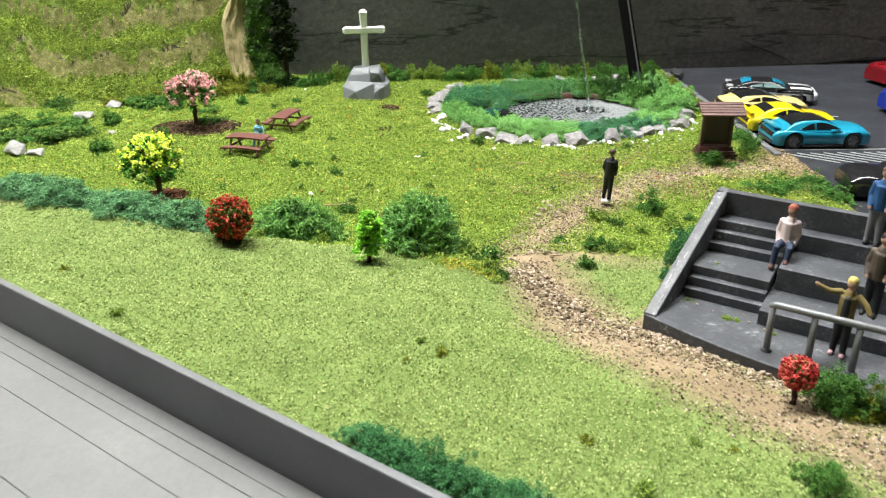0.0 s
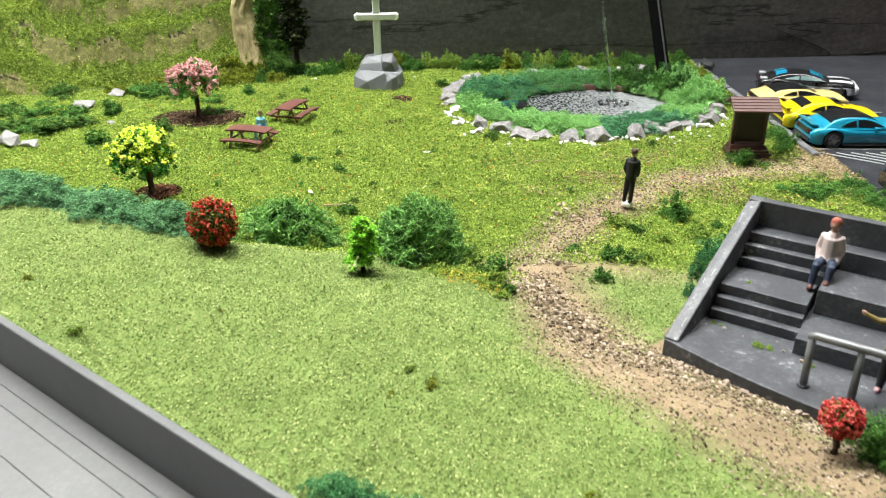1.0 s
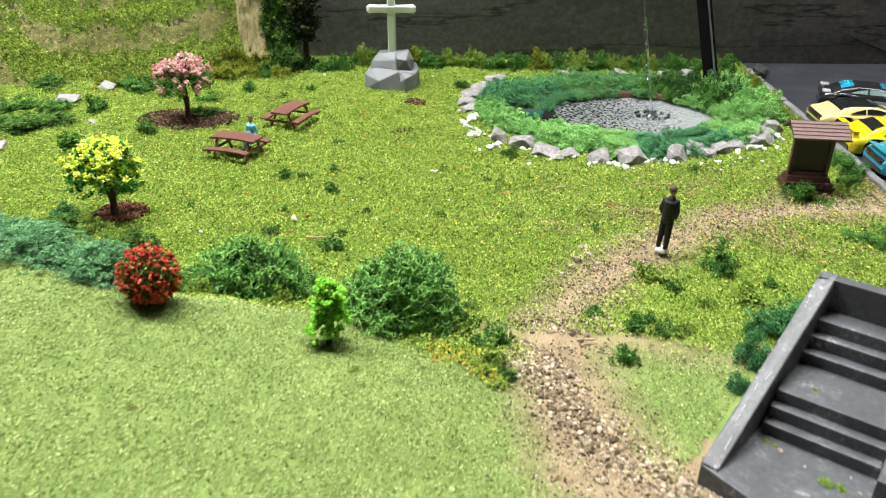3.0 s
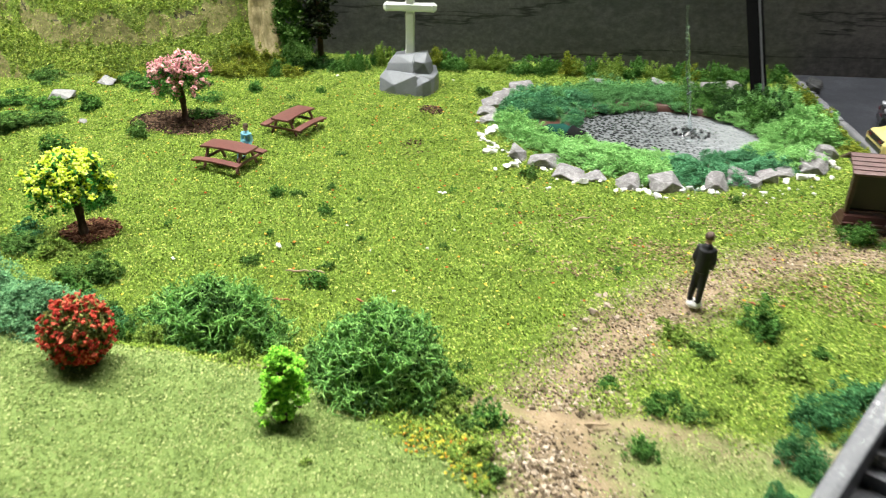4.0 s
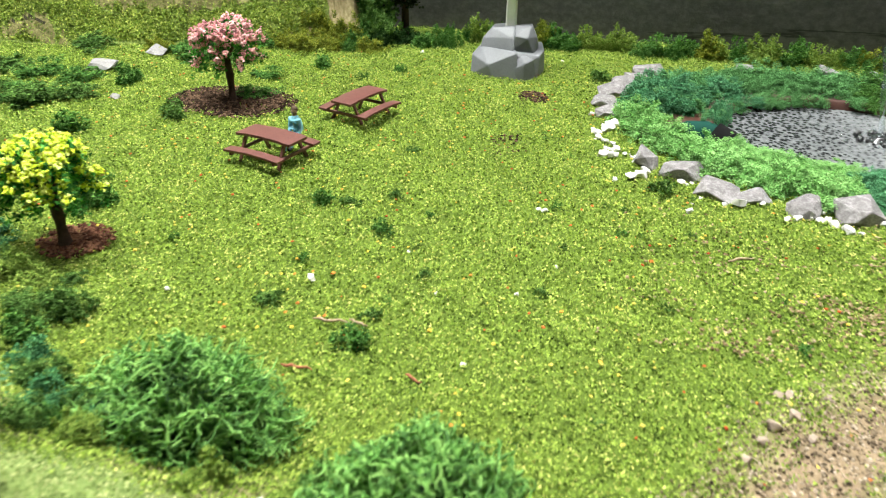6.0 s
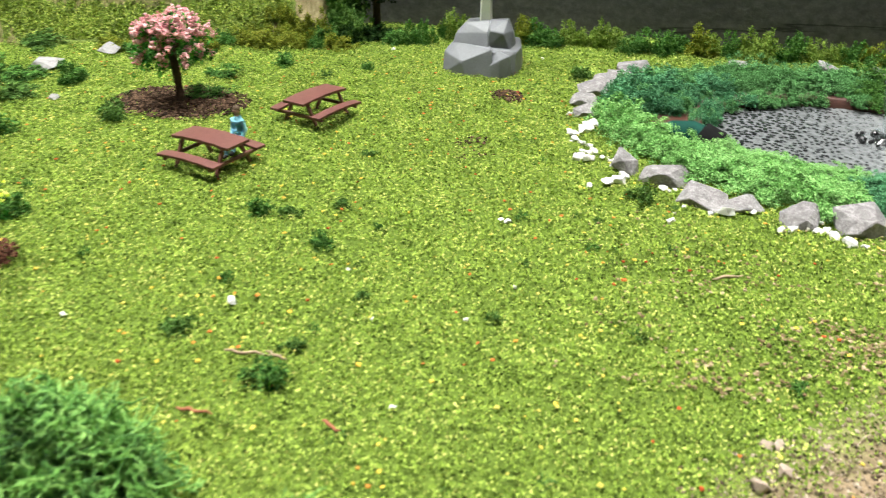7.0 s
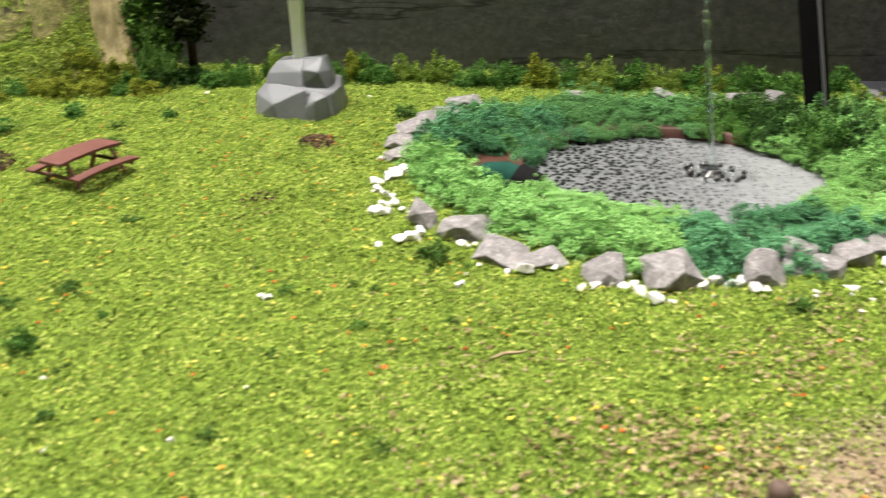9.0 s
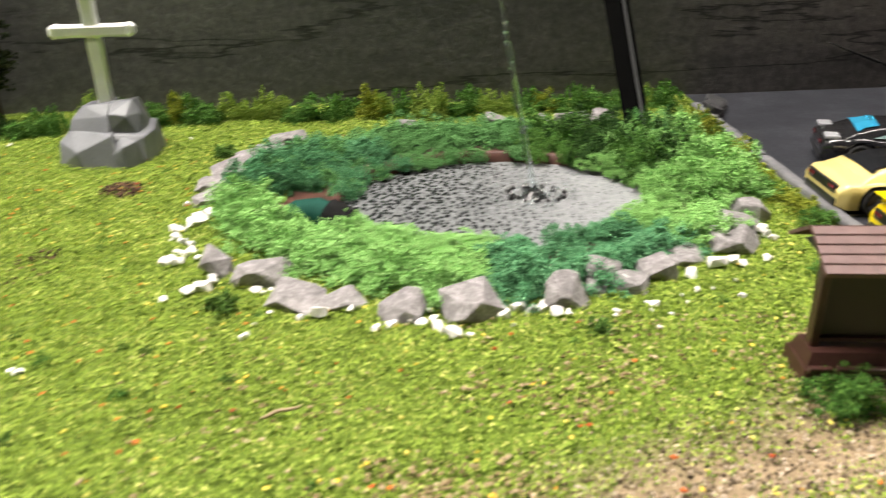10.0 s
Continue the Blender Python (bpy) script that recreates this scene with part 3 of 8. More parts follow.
def scatter_lawn():
    rng = np.random.default_rng(11)
    n = 1080000
    x, y = rng.uniform(-0.30, 0.31, n), rng.uniform(0.31, 0.76, n)
    near = np.clip(1.35 - (y - 0.42) * 1.6, 0.55, 1.0)
    keep = (y > turf_edge(x) + rng.normal(0, 0.003, n)) & (path_depth(x, y) + 0.006 * patchy(x, y, 120, 22) < rng.normal(0.0, 0.005, n) + 0.010 * (rng.random(n) < 0.3) * (y > 0.35)) & (pond_ring(x, y) > 0.9) & (x < 0.302) & (rng.random(n) < near)
    keep &= ~((hill_height(x, y) > 0.002)) & ((strip_depth(x, y) < rng.normal(0.0005, 0.0014, n)) | (rng.random(n) < 0.06))
    x, y = x[keep], y[keep]
    s = rng.uniform(0.00026, 0.00066, len(x))
    z = land(x, y) + rng.uniform(0.0, 0.0009, len(x)) + 0.0003 + 0.0008 * np.clip(patchy(x, y, 420, 31), 0, 1)
    v, f = flakes(np.stack([x, y, z], -1), s, rng, 0.30)
    stuff("lawn_turf", v, f, M["turf"], "rough yellow-green foam turf of the lawn", "grass")


def scatter_fine():
    rng = np.random.default_rng(12)
    n = 640000
    x, y = rng.uniform(-0.32, 0.26, n), rng.uniform(0.10, 0.41, n)
    keep = (y < turf_edge(x) + rng.normal(0, 0.003, n)) & (strip_depth(x, y) < rng.normal(0.0012, 0.0018, n)) & (path_depth(x, y) + 0.005 * patchy(x, y, 190, 21) < rng.normal(np.where(y < 0.275, -0.0015, 0.0005), np.where(y < 0.275, 0.0110, 0.0085))) & (wall_side(x, y) > 0.0004) & ((x - 0.1606) * 0.559 + (y - 0.2876) * 0.829 + 0.164 * ((x - 0.1606) * 0.829 - (y - 0.2876) * 0.559) < rng.normal(-0.007, 0.0035, n) + 1.0 * (((x - 0.1606) * 0.829 - (y - 0.2876) * 0.559) < -0.004))
    x, y = x[keep], y[keep]
    s = rng.uniform(0.00024, 0.00052, len(x))
    v, f = flakes(np.stack([x, y, land(x, y) + 0.0002 + rng.uniform(0, 0.0004, len(x))], -1), s, rng, 0.9)
    stuff("fine_turf", v, f, M["fine_turf"], "fine pale green flock on the front bank", "grass")


def band_near(x, y, line, half):
    """1 on a winding line, falling to 0 at its half-width."""
    best = np.zeros(np.shape(x))
    for (ax, ay), (bx, by) in zip(line, line[1:]):
        t = np.clip(((x - ax) * (bx - ax) + (y - ay) * (by - ay)) / ((bx - ax) ** 2 + (by - ay) ** 2), 0, 1)
        best = np.maximum(best, 1 - np.hypot(x - ax - t * (bx - ax), y - ay - t * (by - ay)) / half)
    return np.clip(best, 0, 1)


GRAVEL_LINE = ((0.121, 0.3325), (0.1295, 0.319), (0.139, 0.3000), (0.1480, 0.2885), (0.157, 0.2810), (0.179, 0.2600), (0.200, 0.2400))


def scatter_gravel():
    rng = np.random.default_rng(13)
    n = 190000
    x, y = rng.uniform(0.08, 0.31, n), rng.uniform(0.165, 0.51, n)
    d = path_depth(x, y)
    rich = band_near(x, y, GRAVEL_LINE, np.where(y > 0.285, 0.0145, 0.0100)) ** 0.7
    strip = strip_depth(x, y) > rng.normal(0.0004, 0.0010, n)
    chance = np.where(strip, 0.04, np.where(y > 0.346, 0.50, np.where(y < 0.228, 0.34, 0.17)) + 0.70 * rich)
    keep = ((d > rng.normal(-0.003, 0.005, n)) | ((rich > 0.15) & (d > -0.022))) & (rng.random(n) < chance)
    x, y, rich = x[keep], y[keep], rich[keep]
    coarse = np.where(y > 0.30, 1.2, 0.7) * rich * (rng.random(len(x)) < 0.45) + 1.2 * ((y > 0.346) & (y < 0.37)) * (rng.random(len(x)) < 0.25)
    s = rng.uniform(0.00022, 0.00064, len(x)) * (1 + 0.85 * coarse)
    v, f = bits(np.stack([x, y, land(x, y) + s * 0.3], -1), s, rng, True, 0.75)
    stuff("path_gravel", v, f, M["gravel"], "loose pinkish tan gravel on the footpath", "gravel")


scatter_lawn()
scatter_fine()
scatter_gravel()


# ---- hill, backdrop, parking lot, track ----
def build_hill():
    xs, ys = np.arange(-0.45, -0.05, 0.0012), np.arange(0.58, 0.83, 0.0012)
    gx, gy = np.meshgrid(xs, ys)
    gz = np.where(hill_height(gx, gy) > 0, land(gx, gy) + hill_height(gx, gy), -0.004)
    v = np.stack([gx, gy, gz], -1).reshape(-1, 3)
    i = np.arange(len(v)).reshape(gx.shape)
    f = np.stack([i[:-1, :-1], i[:-1, 1:], i[1:, 1:], i[1:, :-1]], -1).reshape(-1, 4)
    me = mesh_arrays("hill", v, f, True)
    cx, cy = (gx[:-1, :-1] + 0.001).ravel(), (gy[:-1, :-1] + 0.001).ravel()
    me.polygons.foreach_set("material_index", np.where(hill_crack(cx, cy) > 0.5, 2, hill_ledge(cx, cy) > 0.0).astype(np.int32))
    part_ob = part("hill", me, [M["hill"], M["ledge"], M["crevice_shade"]])
    tagged(part_ob, "grassy model hillside with bare tan rock ledges", "hill", kind="structure")


def hill_material():
    """Grass on the gentler slopes, bare tan plaster rock on the steep ones."""
    m, nt, p, ln = nodes_of("hill_cover")
    geo = nt.nodes.new("ShaderNodeNewGeometry")
    sep = nt.nodes.new("ShaderNodeSeparateXYZ")
    ln.new(geo.outputs["Normal"], sep.inputs[0])
    n1, n2 = noise_node(nt, 60, 5), noise_node(nt, 700, 4)
    add = nt.nodes.new("ShaderNodeMath")
    add.operation, add.inputs[1].default_value = "MULTIPLY_ADD", 0.5
    ln.new(n1.outputs["Fac"], add.inputs[0])
    ln.new(sep.outputs["Z"], add.inputs[2])
    rock = ramp_node(nt, [(0.3, (0.07, 0.055, 0.02)), (0.5, (0.20, 0.165, 0.075)), (0.7, (0.36, 0.31, 0.16))])
    grass = ramp_node(nt, [(0.3, (0.08, 0.12, 0.020)), (0.5, (0.16, 0.22, 0.035)), (0.7, (0.24, 0.30, 0.06))])
    ln.new(n2.outputs["Fac"], rock.inputs[0])
    ln.new(n2.outputs["Fac"], grass.inputs[0])
    fac = ramp_node(nt, [(0.30, (0, 0, 0)), (0.44, (1, 1, 1))])
    ln.new(add.outputs[0], fac.inputs[0])
    mix = nt.nodes.new("ShaderNodeMixRGB")
    ln.new(fac.outputs[0], mix.inputs[0])
    ln.new(rock.outputs[0], mix.inputs[1])
    ln.new(grass.outputs[0], mix.inputs[2])
    ln.new(mix.outputs[0], p.inputs["Base Color"])
    bp = nt.nodes.new("ShaderNodeBump")
    bp.inputs["Strength"].default_value, bp.inputs["Distance"].default_value = 0.8, 0.0012
    ln.new(n2.outputs["Fac"], bp.inputs["Height"])
    ln.new(bp.outputs[0], p.inputs["Normal"])
    p.inputs["Roughness"].default_value = 0.95
    return m


M["cliff"] = surface("tan_plaster_rock", [(0.3, (0.16, 0.13, 0.055)), (0.5, (0.33, 0.265, 0.13)), (0.68, (0.58, 0.49, 0.28))], 90, 0.9, 600, 0.9, 0.001, stretch=(1.4, 1.4, 0.6))
M["ledge"] = surface("olive_tan_rock", [(0.3, (0.055, 0.055, 0.015)), (0.5, (0.165, 0.152, 0.048)), (0.68, (0.38, 0.33, 0.15))], 150, 0.92, 800, 1.0, 0.0014)
# the shade deep in the hill's crevices is put into this dark colour
M["crevice_shade"] = surface("dark_crevice_shade", [(0.3, (0.020, 0.018, 0.007)), (0.7, (0.055, 0.048, 0.018))], 300, 0.95, 900, 0.8, 0.0008)
M["hill"] = hill_material()
build_hill()


def scatter_hill():
    rng = np.random.default_rng(14)
    n = 260000
    x, y = rng.uniform(-0.34, -0.07, n), rng.uniform(0.63, 0.80, n)
    h = hill_height(x, y)
    keep = (h > 0.002) & ((hill_ledge(x, y) < rng.normal(0.02, 0.16, n)) | (rng.random(n) < 0.16)) & (hill_crack(x, y) < 0.45) & (x < -0.088)
    x, y, h = x[keep], y[keep], h[keep]
    v, f = flakes(np.stack([x, y, land(x, y) + h + 0.0003], -1), rng.uniform(0.0004, 0.0011, len(x)), rng, 0.2)
    stuff("hill_grass", v, f, M["hill_turf"], "short green foam grass on the hillside", "grass")


M["hill_turf"] = crumbs("hill_grass_crumbs", [(0.0, (0.06, 0.11, 0.014)), (0.35, (0.17, 0.26, 0.032)), (0.75, (0.30, 0.40, 0.06)), (0.97, (0.48, 0.52, 0.12))], patches=0.45)
scatter_hill()


def build_cliff():
    """A bare tan plaster face at the hill's end that flares towards its foot, with soft upright ribs."""
    bm = bmesh.new()
    nu, nz = 60, 60
    rows = []
    for k in range(nz + 1):
        z = -0.004 + 0.17 * k / nz
        row = []
        flare = max(0.0, 1 - max(z, 0) / 0.075)
        left = float(np.interp(z, (0, 0.05, 0.075, 0.17), (-0.1005, -0.0975, -0.085, -0.077)))
        right = float(np.interp(z, (0, 0.012, 0.05, 0.17), (-0.060, -0.065, -0.073, -0.069)))
        for i in range(nu + 1):
            u = i / nu
            x = left + (right - left) * u
            swell = math.sin(math.pi * u) ** 0.6
            rib = 0.0030 * math.exp(-((u - 0.30) / 0.12) ** 2) + 0.0014 * math.exp(-((u - 0.66) / 0.07) ** 2)
            n = noise.fractal(Vector((x * 130, 1.0, z * 75)), 0.9, 2.1, 5)
            m = noise.noise(Vector((x * 600, 3.0, z * 260)))
            y = 0.728 + 0.16 * z - 0.010 * swell - rib * (0.6 + 0.4 * math.sin(z * 95 + 1)) - 0.010 * flare ** 2 * u + 0.0017 * n + 0.0006 * m
            row.append(bm.verts.new((x + 0.001 * m, y, z)))
        rows.append(row)
    for r0, r1 in zip(rows, rows[1:]):
        for i in range(nu):
            bm.faces.new((r0[i], r0[i + 1], r1[i + 1], r1[i]))
    tagged(part("cliff", bm, M["cliff"], smooth=True), "bare tan rock face at the end of the hill", "cliff", kind="structure")


build_cliff()


def slab(name, corners, z0, z1, material, label, category):
    bm = bmesh.new()
    lo = [bm.verts.new((x, y, z0)) for x, y in corners]
    hi = [bm.verts.new((x, y, z1)) for x, y in corners]
    bm.faces.new(hi)
    bm.faces.new(lo[::-1])
    n = len(corners)
    for k in range(n):
        bm.faces.new((lo[k], lo[(k + 1) % n], hi[(k + 1) % n], hi[k]))
    bmesh.ops.recalc_face_normals(bm, faces=bm.faces)
    return tagged(part(name, bm, material), label, category, kind="structure")


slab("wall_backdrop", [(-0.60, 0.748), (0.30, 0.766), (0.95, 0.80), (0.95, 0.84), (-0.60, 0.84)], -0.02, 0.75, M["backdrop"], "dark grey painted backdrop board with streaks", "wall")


def crease(points):
    """A dark strip on the backdrop's face, for cracks or the shaded gap at its foot: places along it, heights and
    half-widths.
    """
    bm = bmesh.new()
    rows = []
    for k in range(25):
        u = k / 24 * (len(points) - 1)
        x, z, w = (float(np.interp(u, range(len(points)), [p[j] for p in points])) for j in range(3))
        y = 0.766 + (x - 0.30) * 0.0523 - 0.0004
        z += 0.0009 * noise.noise(Vector((x * 400, 2.0, 0.0)))
        w *= 0.75 + 0.5 * abs(noise.noise(Vector((x * 900, 5.0, 0.0))))
        rows.append([bm.verts.new((x, y, z - w)), bm.verts.new((x, y - 0.0003, z)), bm.verts.new((x, y, z + w))])
    for r0, r1 in zip(rows, rows[1:]):
        for k in range(2):
            bm.faces.new((r0[k], r0[k + 1], r1[k + 1], r1[k]))
    part("dark_line", bm, M["crack_and_shade"], bpy.data.objects["wall_backdrop"], "dark strip for backdrop cracks and the shaded gap at its foot")


M["crack_and_shade"] = surface("dark_crack_and_shade", [(0.3, (0.006, 0.006, 0.006)), (0.7, (0.016, 0.015, 0.014))], 300, 0.95, 900, 0.3, 0.0004)
crease(((0.378, 0.0255, 0.0003), (0.400, 0.017, 0.0010), (0.414, 0.012, 0.0009), (0.427, 0.006, 0.0007), (0.433, 0.0012, 0.0004)))
crease(((0.387, 0.051, 0.0003), (0.398, 0.0525, 0.0008), (0.412, 0.0555, 0.0003)))
# shade in the gap under the board's foot, laid on as a dark strip
crease(((0.409, 0.0014, 0.0003), (0.433, 0.0016, 0.0005), (0.452, 0.0019, 0.0008), (0.475, 0.0028, 0.0014), (0.504, 0.0042, 0.0026), (0.600, 0.0060, 0.0035)))
slab("pavement", [(0.2985, 0.36), (0.92, 0.36), (0.92, 0.797), (0.2985, 0.765)], -0.012, 0.0005, M["asphalt"], "dark grey asphalt parking lot", "parking lot")


def wall_point(s, d, z):
    q = WALL_P + WALL_D * s + WALL_N * d
    return (q[0], q[1], z)


def build_track():
    bm = bmesh.new()
    for d0, d1, z0, z1 in ((-0.0026, 0.0, 0.002, 0.0302),):
        a = [[bm.verts.new(wall_point(s, d, z)) for d, z in ((d0, z0), (d1, z0), (d1, z1), (d0, z1))] for s in np.linspace(-0.45, 0.45, 24)]
        for r0, r1 in zip(a, a[1:]):
            for k in range(4):
                bm.faces.new((r0[k], r0[(k + 1) % 4], r1[(k + 1) % 4], r1[k]))
        bm.faces.new(a[0]), bm.faces.new(a[-1][::-1])
    bmesh.ops.recalc_face_normals(bm, faces=bm.faces)
    long = [e for e in bm.edges if abs((e.verts[0].co - e.verts[1].co).length) > 0.01 and min(v.co.z for v in e.verts) > 0.02]
    bmesh.ops.bevel(bm, geom=long, offset=0.0005, segments=2, profile=0.5, affect="EDGES")
    tagged(part("wall_track", bm, M["grey_plastic"], smooth=False), "dark grey plastic wall along the race track", "wall", kind="structure")
    # the road bed is cut by shallow joints that run along it
    cuts = (-0.0026, -0.0080, -0.0130, -0.0235, -0.045, -0.30)
    for d0, d1 in zip(cuts, cuts[1:]):
        bm = bmesh.new()
        hi, lo = d0 - 0.00013, d1 + 0.00013
        q = [wall_point(-0.45, hi, 0.0121), wall_point(0.45, hi, 0.0121), wall_point(0.45, lo, 0.0121), wall_point(-0.45, lo, 0.0121)]
        top = [bm.verts.new(c) for c in q]
        bot = [bm.verts.new((c[0], c[1], 0.004)) for c in q]
        bm.faces.new(top)
        for k in range(4):
            bm.faces.new((bot[k], bot[(k + 1) % 4], top[(k + 1) % 4], top[k]))
        bmesh.ops.recalc_face_normals(bm, faces=bm.faces)
        tagged(part("road_track", bm, M["track"]), "light grey race track board", "race track", kind="structure")
    bm = bmesh.new()
    q = [wall_point(-0.45, 0.0, 0.0112), wall_point(0.45, 0.0, 0.0112), wall_point(0.45, -0.30, 0.0112), wall_point(-0.45, -0.30, 0.0112)]
    bm.faces.new([bm.verts.new(c) for c in q])
    tagged(part("track_joint", bm, M["dark_plastic"]), "dark joints between the track boards", "race track", kind="structure")


build_track()


def build_room():
    x0, x1, y0, y1, z0, z1, th = -1.6, 2.0, -1.8, 1.8, -0.75, 1.4, 0.05
    for name, c, s in (("floor", (0.2, 0, z0 - th / 2), (3.6, 3.6, th)), ("ceiling", (0.2, 0, z1 + th / 2), (3.6, 3.6, th)), ("wall_west", (x0 - th / 2, 0, 0.325), (th, 3.6, 2.15)), ("wall_east", (x1 + th / 2, 0, 0.325), (th, 3.6, 2.15)), ("wall_south", (0.2, y0 - th / 2, 0.325), (3.7, th, 2.15)), ("wall_north", (0.2, y1 + th / 2, 0.325), (3.7, th, 2.15))):
        bm = bmesh.new()
        box(bm, *c, *s)
        tagged(part(name, bm, M["room"]), "plain light grey room surface", "ceiling" if name == "ceiling" else "floor" if name == "floor" else "wall", kind="structure")
    for lx, ly in LAMPS:
        fit = empty("ceiling_light", "white ceiling light with a long diffuser", "ceiling light", "ceiling lights", pose(lx, ly, 1.4))
        bm = bmesh.new()
        box(bm, 0, 0, -0.02, 1.26, 0.36, 0.04, 0.006)
        part("housing", bm, M["cross"], fit)
        bm = bmesh.new()
        box(bm, 0, 0, -0.045, 1.2, 0.3, 0.012, 0.004)
        part("diffuser", bm, M["diffuser"], fit)
    bm = bmesh.new()
    box(bm, 0.16, 0.29, -0.045, 1.56, 1.12, 0.05, 0.004)
    tagged(part("base_board", bm, M["grey_plastic"]), "flat grey board that carries the whole layout", "base board", kind="structure")


build_room()


# ---- pond ----
def ring_mesh(bm, rx, ry, profile, sides=64):
    """A closed sweep of (outward, z) points round the pond's ellipse."""
    rings = []
    for k in range(sides):
        a = math.tau * k / sides
        rings.append([bm.verts.new((BASIN[0] + (rx + o) * math.cos(a), BASIN[1] + (ry + o) * math.sin(a), z)) for o, z in profile])
        for v in rings[-1]:
            v.co.z *= 1.0 if v.co.z < 0 else 0.25 + 0.75 * min(1.0, max(0.0, math.sin(a) + 0.35))
    n = len(profile)
    for k in range(sides):
        r0, r1 = rings[k], rings[(k + 1) % sides]
        for j in range(n):
            bm.faces.new((r0[j], r1[j], r1[(j + 1) % n], r0[(j + 1) % n]))
    bmesh.ops.recalc_face_normals(bm, faces=bm.faces)


def build_pond():
    bm = bmesh.new()
    ring_mesh(bm, 0.0550, 0.0455, [(0, -0.012), (0.0004, 0.0026), (0.0016, 0.0034), (0.0032, 0.0030), (0.0045, 0.0004), (0.024, 0.0002), (0.024, -0.012)], 96)
    tagged(part("pond_liner", bm, M["liner"], smooth=True), "red-brown rim of the pond basin under the plants", "pond rim", kind="structure")
    rng = np.random.default_rng(21)
    rows = []
    for r in np.linspace(0.0, 1.0, 60):
        n = 160
        a = np.linspace(0, math.tau, n, endpoint=False)
        x, y = BASIN[0] + 0.0560 * r * np.cos(a), BASIN[1] + 0.0465 * r * np.sin(a)
        d = np.hypot(x - 0.208, y - 0.622)
        z = -0.0010 + 0.0011 * np.exp(-d / 0.011) * np.sin(d * 1100) + 0.00012 * wavy(x, y, 700, 3)
        rows.append(np.stack([x, y, z], -1))
    v = np.concatenate(rows)
    i = np.arange(len(v)).reshape(60, 160)
    j = np.roll(i, -1, axis=1)
    f = np.stack([i[:-1], j[:-1], j[1:], i[1:]], -1).reshape(-1, 4)
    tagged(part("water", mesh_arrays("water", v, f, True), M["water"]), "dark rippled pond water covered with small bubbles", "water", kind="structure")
    # fountain: a black nozzle ring with splashing drops and a thin jet
    fountain = empty("fountain", "small black pond fountain with a thin water jet", "fountain", at=pose(0.208, 0.622, -0.001))
    bm = bmesh.new()
    for k in range(16):
        a = math.tau * k / 16
        r = 0.0060 + random.uniform(-0.0014, 0.0026)
        c = Vector((r * 1.35 * math.cos(a), r * math.sin(a), random.uniform(0.0002, 0.0012)))
        bmesh.ops.create_icosphere(bm, subdivisions=1, radius=random.uniform(0.0009, 0.0017), matrix=Matrix.Translation(c))
    bmesh.ops.create_cone(bm, cap_ends=True, segments=20, radius1=0.0050, radius2=0.0022, depth=0.003, matrix=Matrix.Translation((0, 0, 0.0005)))
    part("nozzle", fused(bm, 0.0003), M["black"], fountain)
    bm = bmesh.new()
    pts = [(-0.19 * z + 0.00015 * math.sin(z * 300), 0.00015 * math.sin(z * 410 + 1), z) for z in np.linspace(0.0, 0.16, 70)]
    tube(bm, pts, [(0.0011 + 0.00018 * math.sin(i * 0.9) + 0.00015 * math.sin(i * 2.3)) * (1.0 if i < 26 else 0.55 + 0.4 * math.sin(i * 0.55)) for i in range(70)], 10)
    part("jet", bm, M["jet"], fountain, "thin clear column of falling water", smooth=True)
    bm = bmesh.new()
    for k in range(130):
        a, r = rng.uniform(0, math.tau), abs(rng.normal(0, 0.009))
        bmesh.ops.create_icosphere(bm, subdivisions=1, radius=rng.uniform(0.0003, 0.0007), matrix=Matrix.Translation((r * math.cos(a), r * math.sin(a), rng.uniform(0, 0.003))))
    for k in range(22):
        z = rng.uniform(0.02, 0.13)
        bmesh.ops.create_icosphere(bm, subdivisions=1, radius=rng.uniform(0.0005, 0.0011), matrix=Matrix.Translation((-0.19 * z + rng.normal(0, 0.0008), 0, z)))
    part("drop", bm, M["jet"], fountain, "clear splashing drops", smooth=True)
    hose = empty("pump_hose", "dark green pump hose lying at the pond's edge", "hose", at=pose(0.1325, 0.5985, -0.0005, 0, 0, -24))
    bm = bmesh.new()
    tube(bm, [(-0.013, -0.001, 0.0008), (-0.007, 0.0, 0.0030), (0.000, 0.0008, 0.0036), (0.006, 0.0010, 0.0022), (0.009, 0.0010, 0.0005)], [0.0030, 0.0044, 0.0052, 0.0052, 0.0050], 22)
    part("body", bm, M["pump"], hose, smooth=True)
    bm = bmesh.new()
    tube(bm, [(0.0040, 0.0010, 0.0030), (0.0120, 0.0010, 0.0004)], [0.0062, 0.0062], 22, caps=False)
    tube(bm, [(0.0120, 0.0010, 0.0004), (0.0082, 0.0010, 0.0015)], [0.0062, 0.0050], 22)
    part("collar", bm, M["hose_end"], hose, "black open collar", smooth=True)


build_pond()


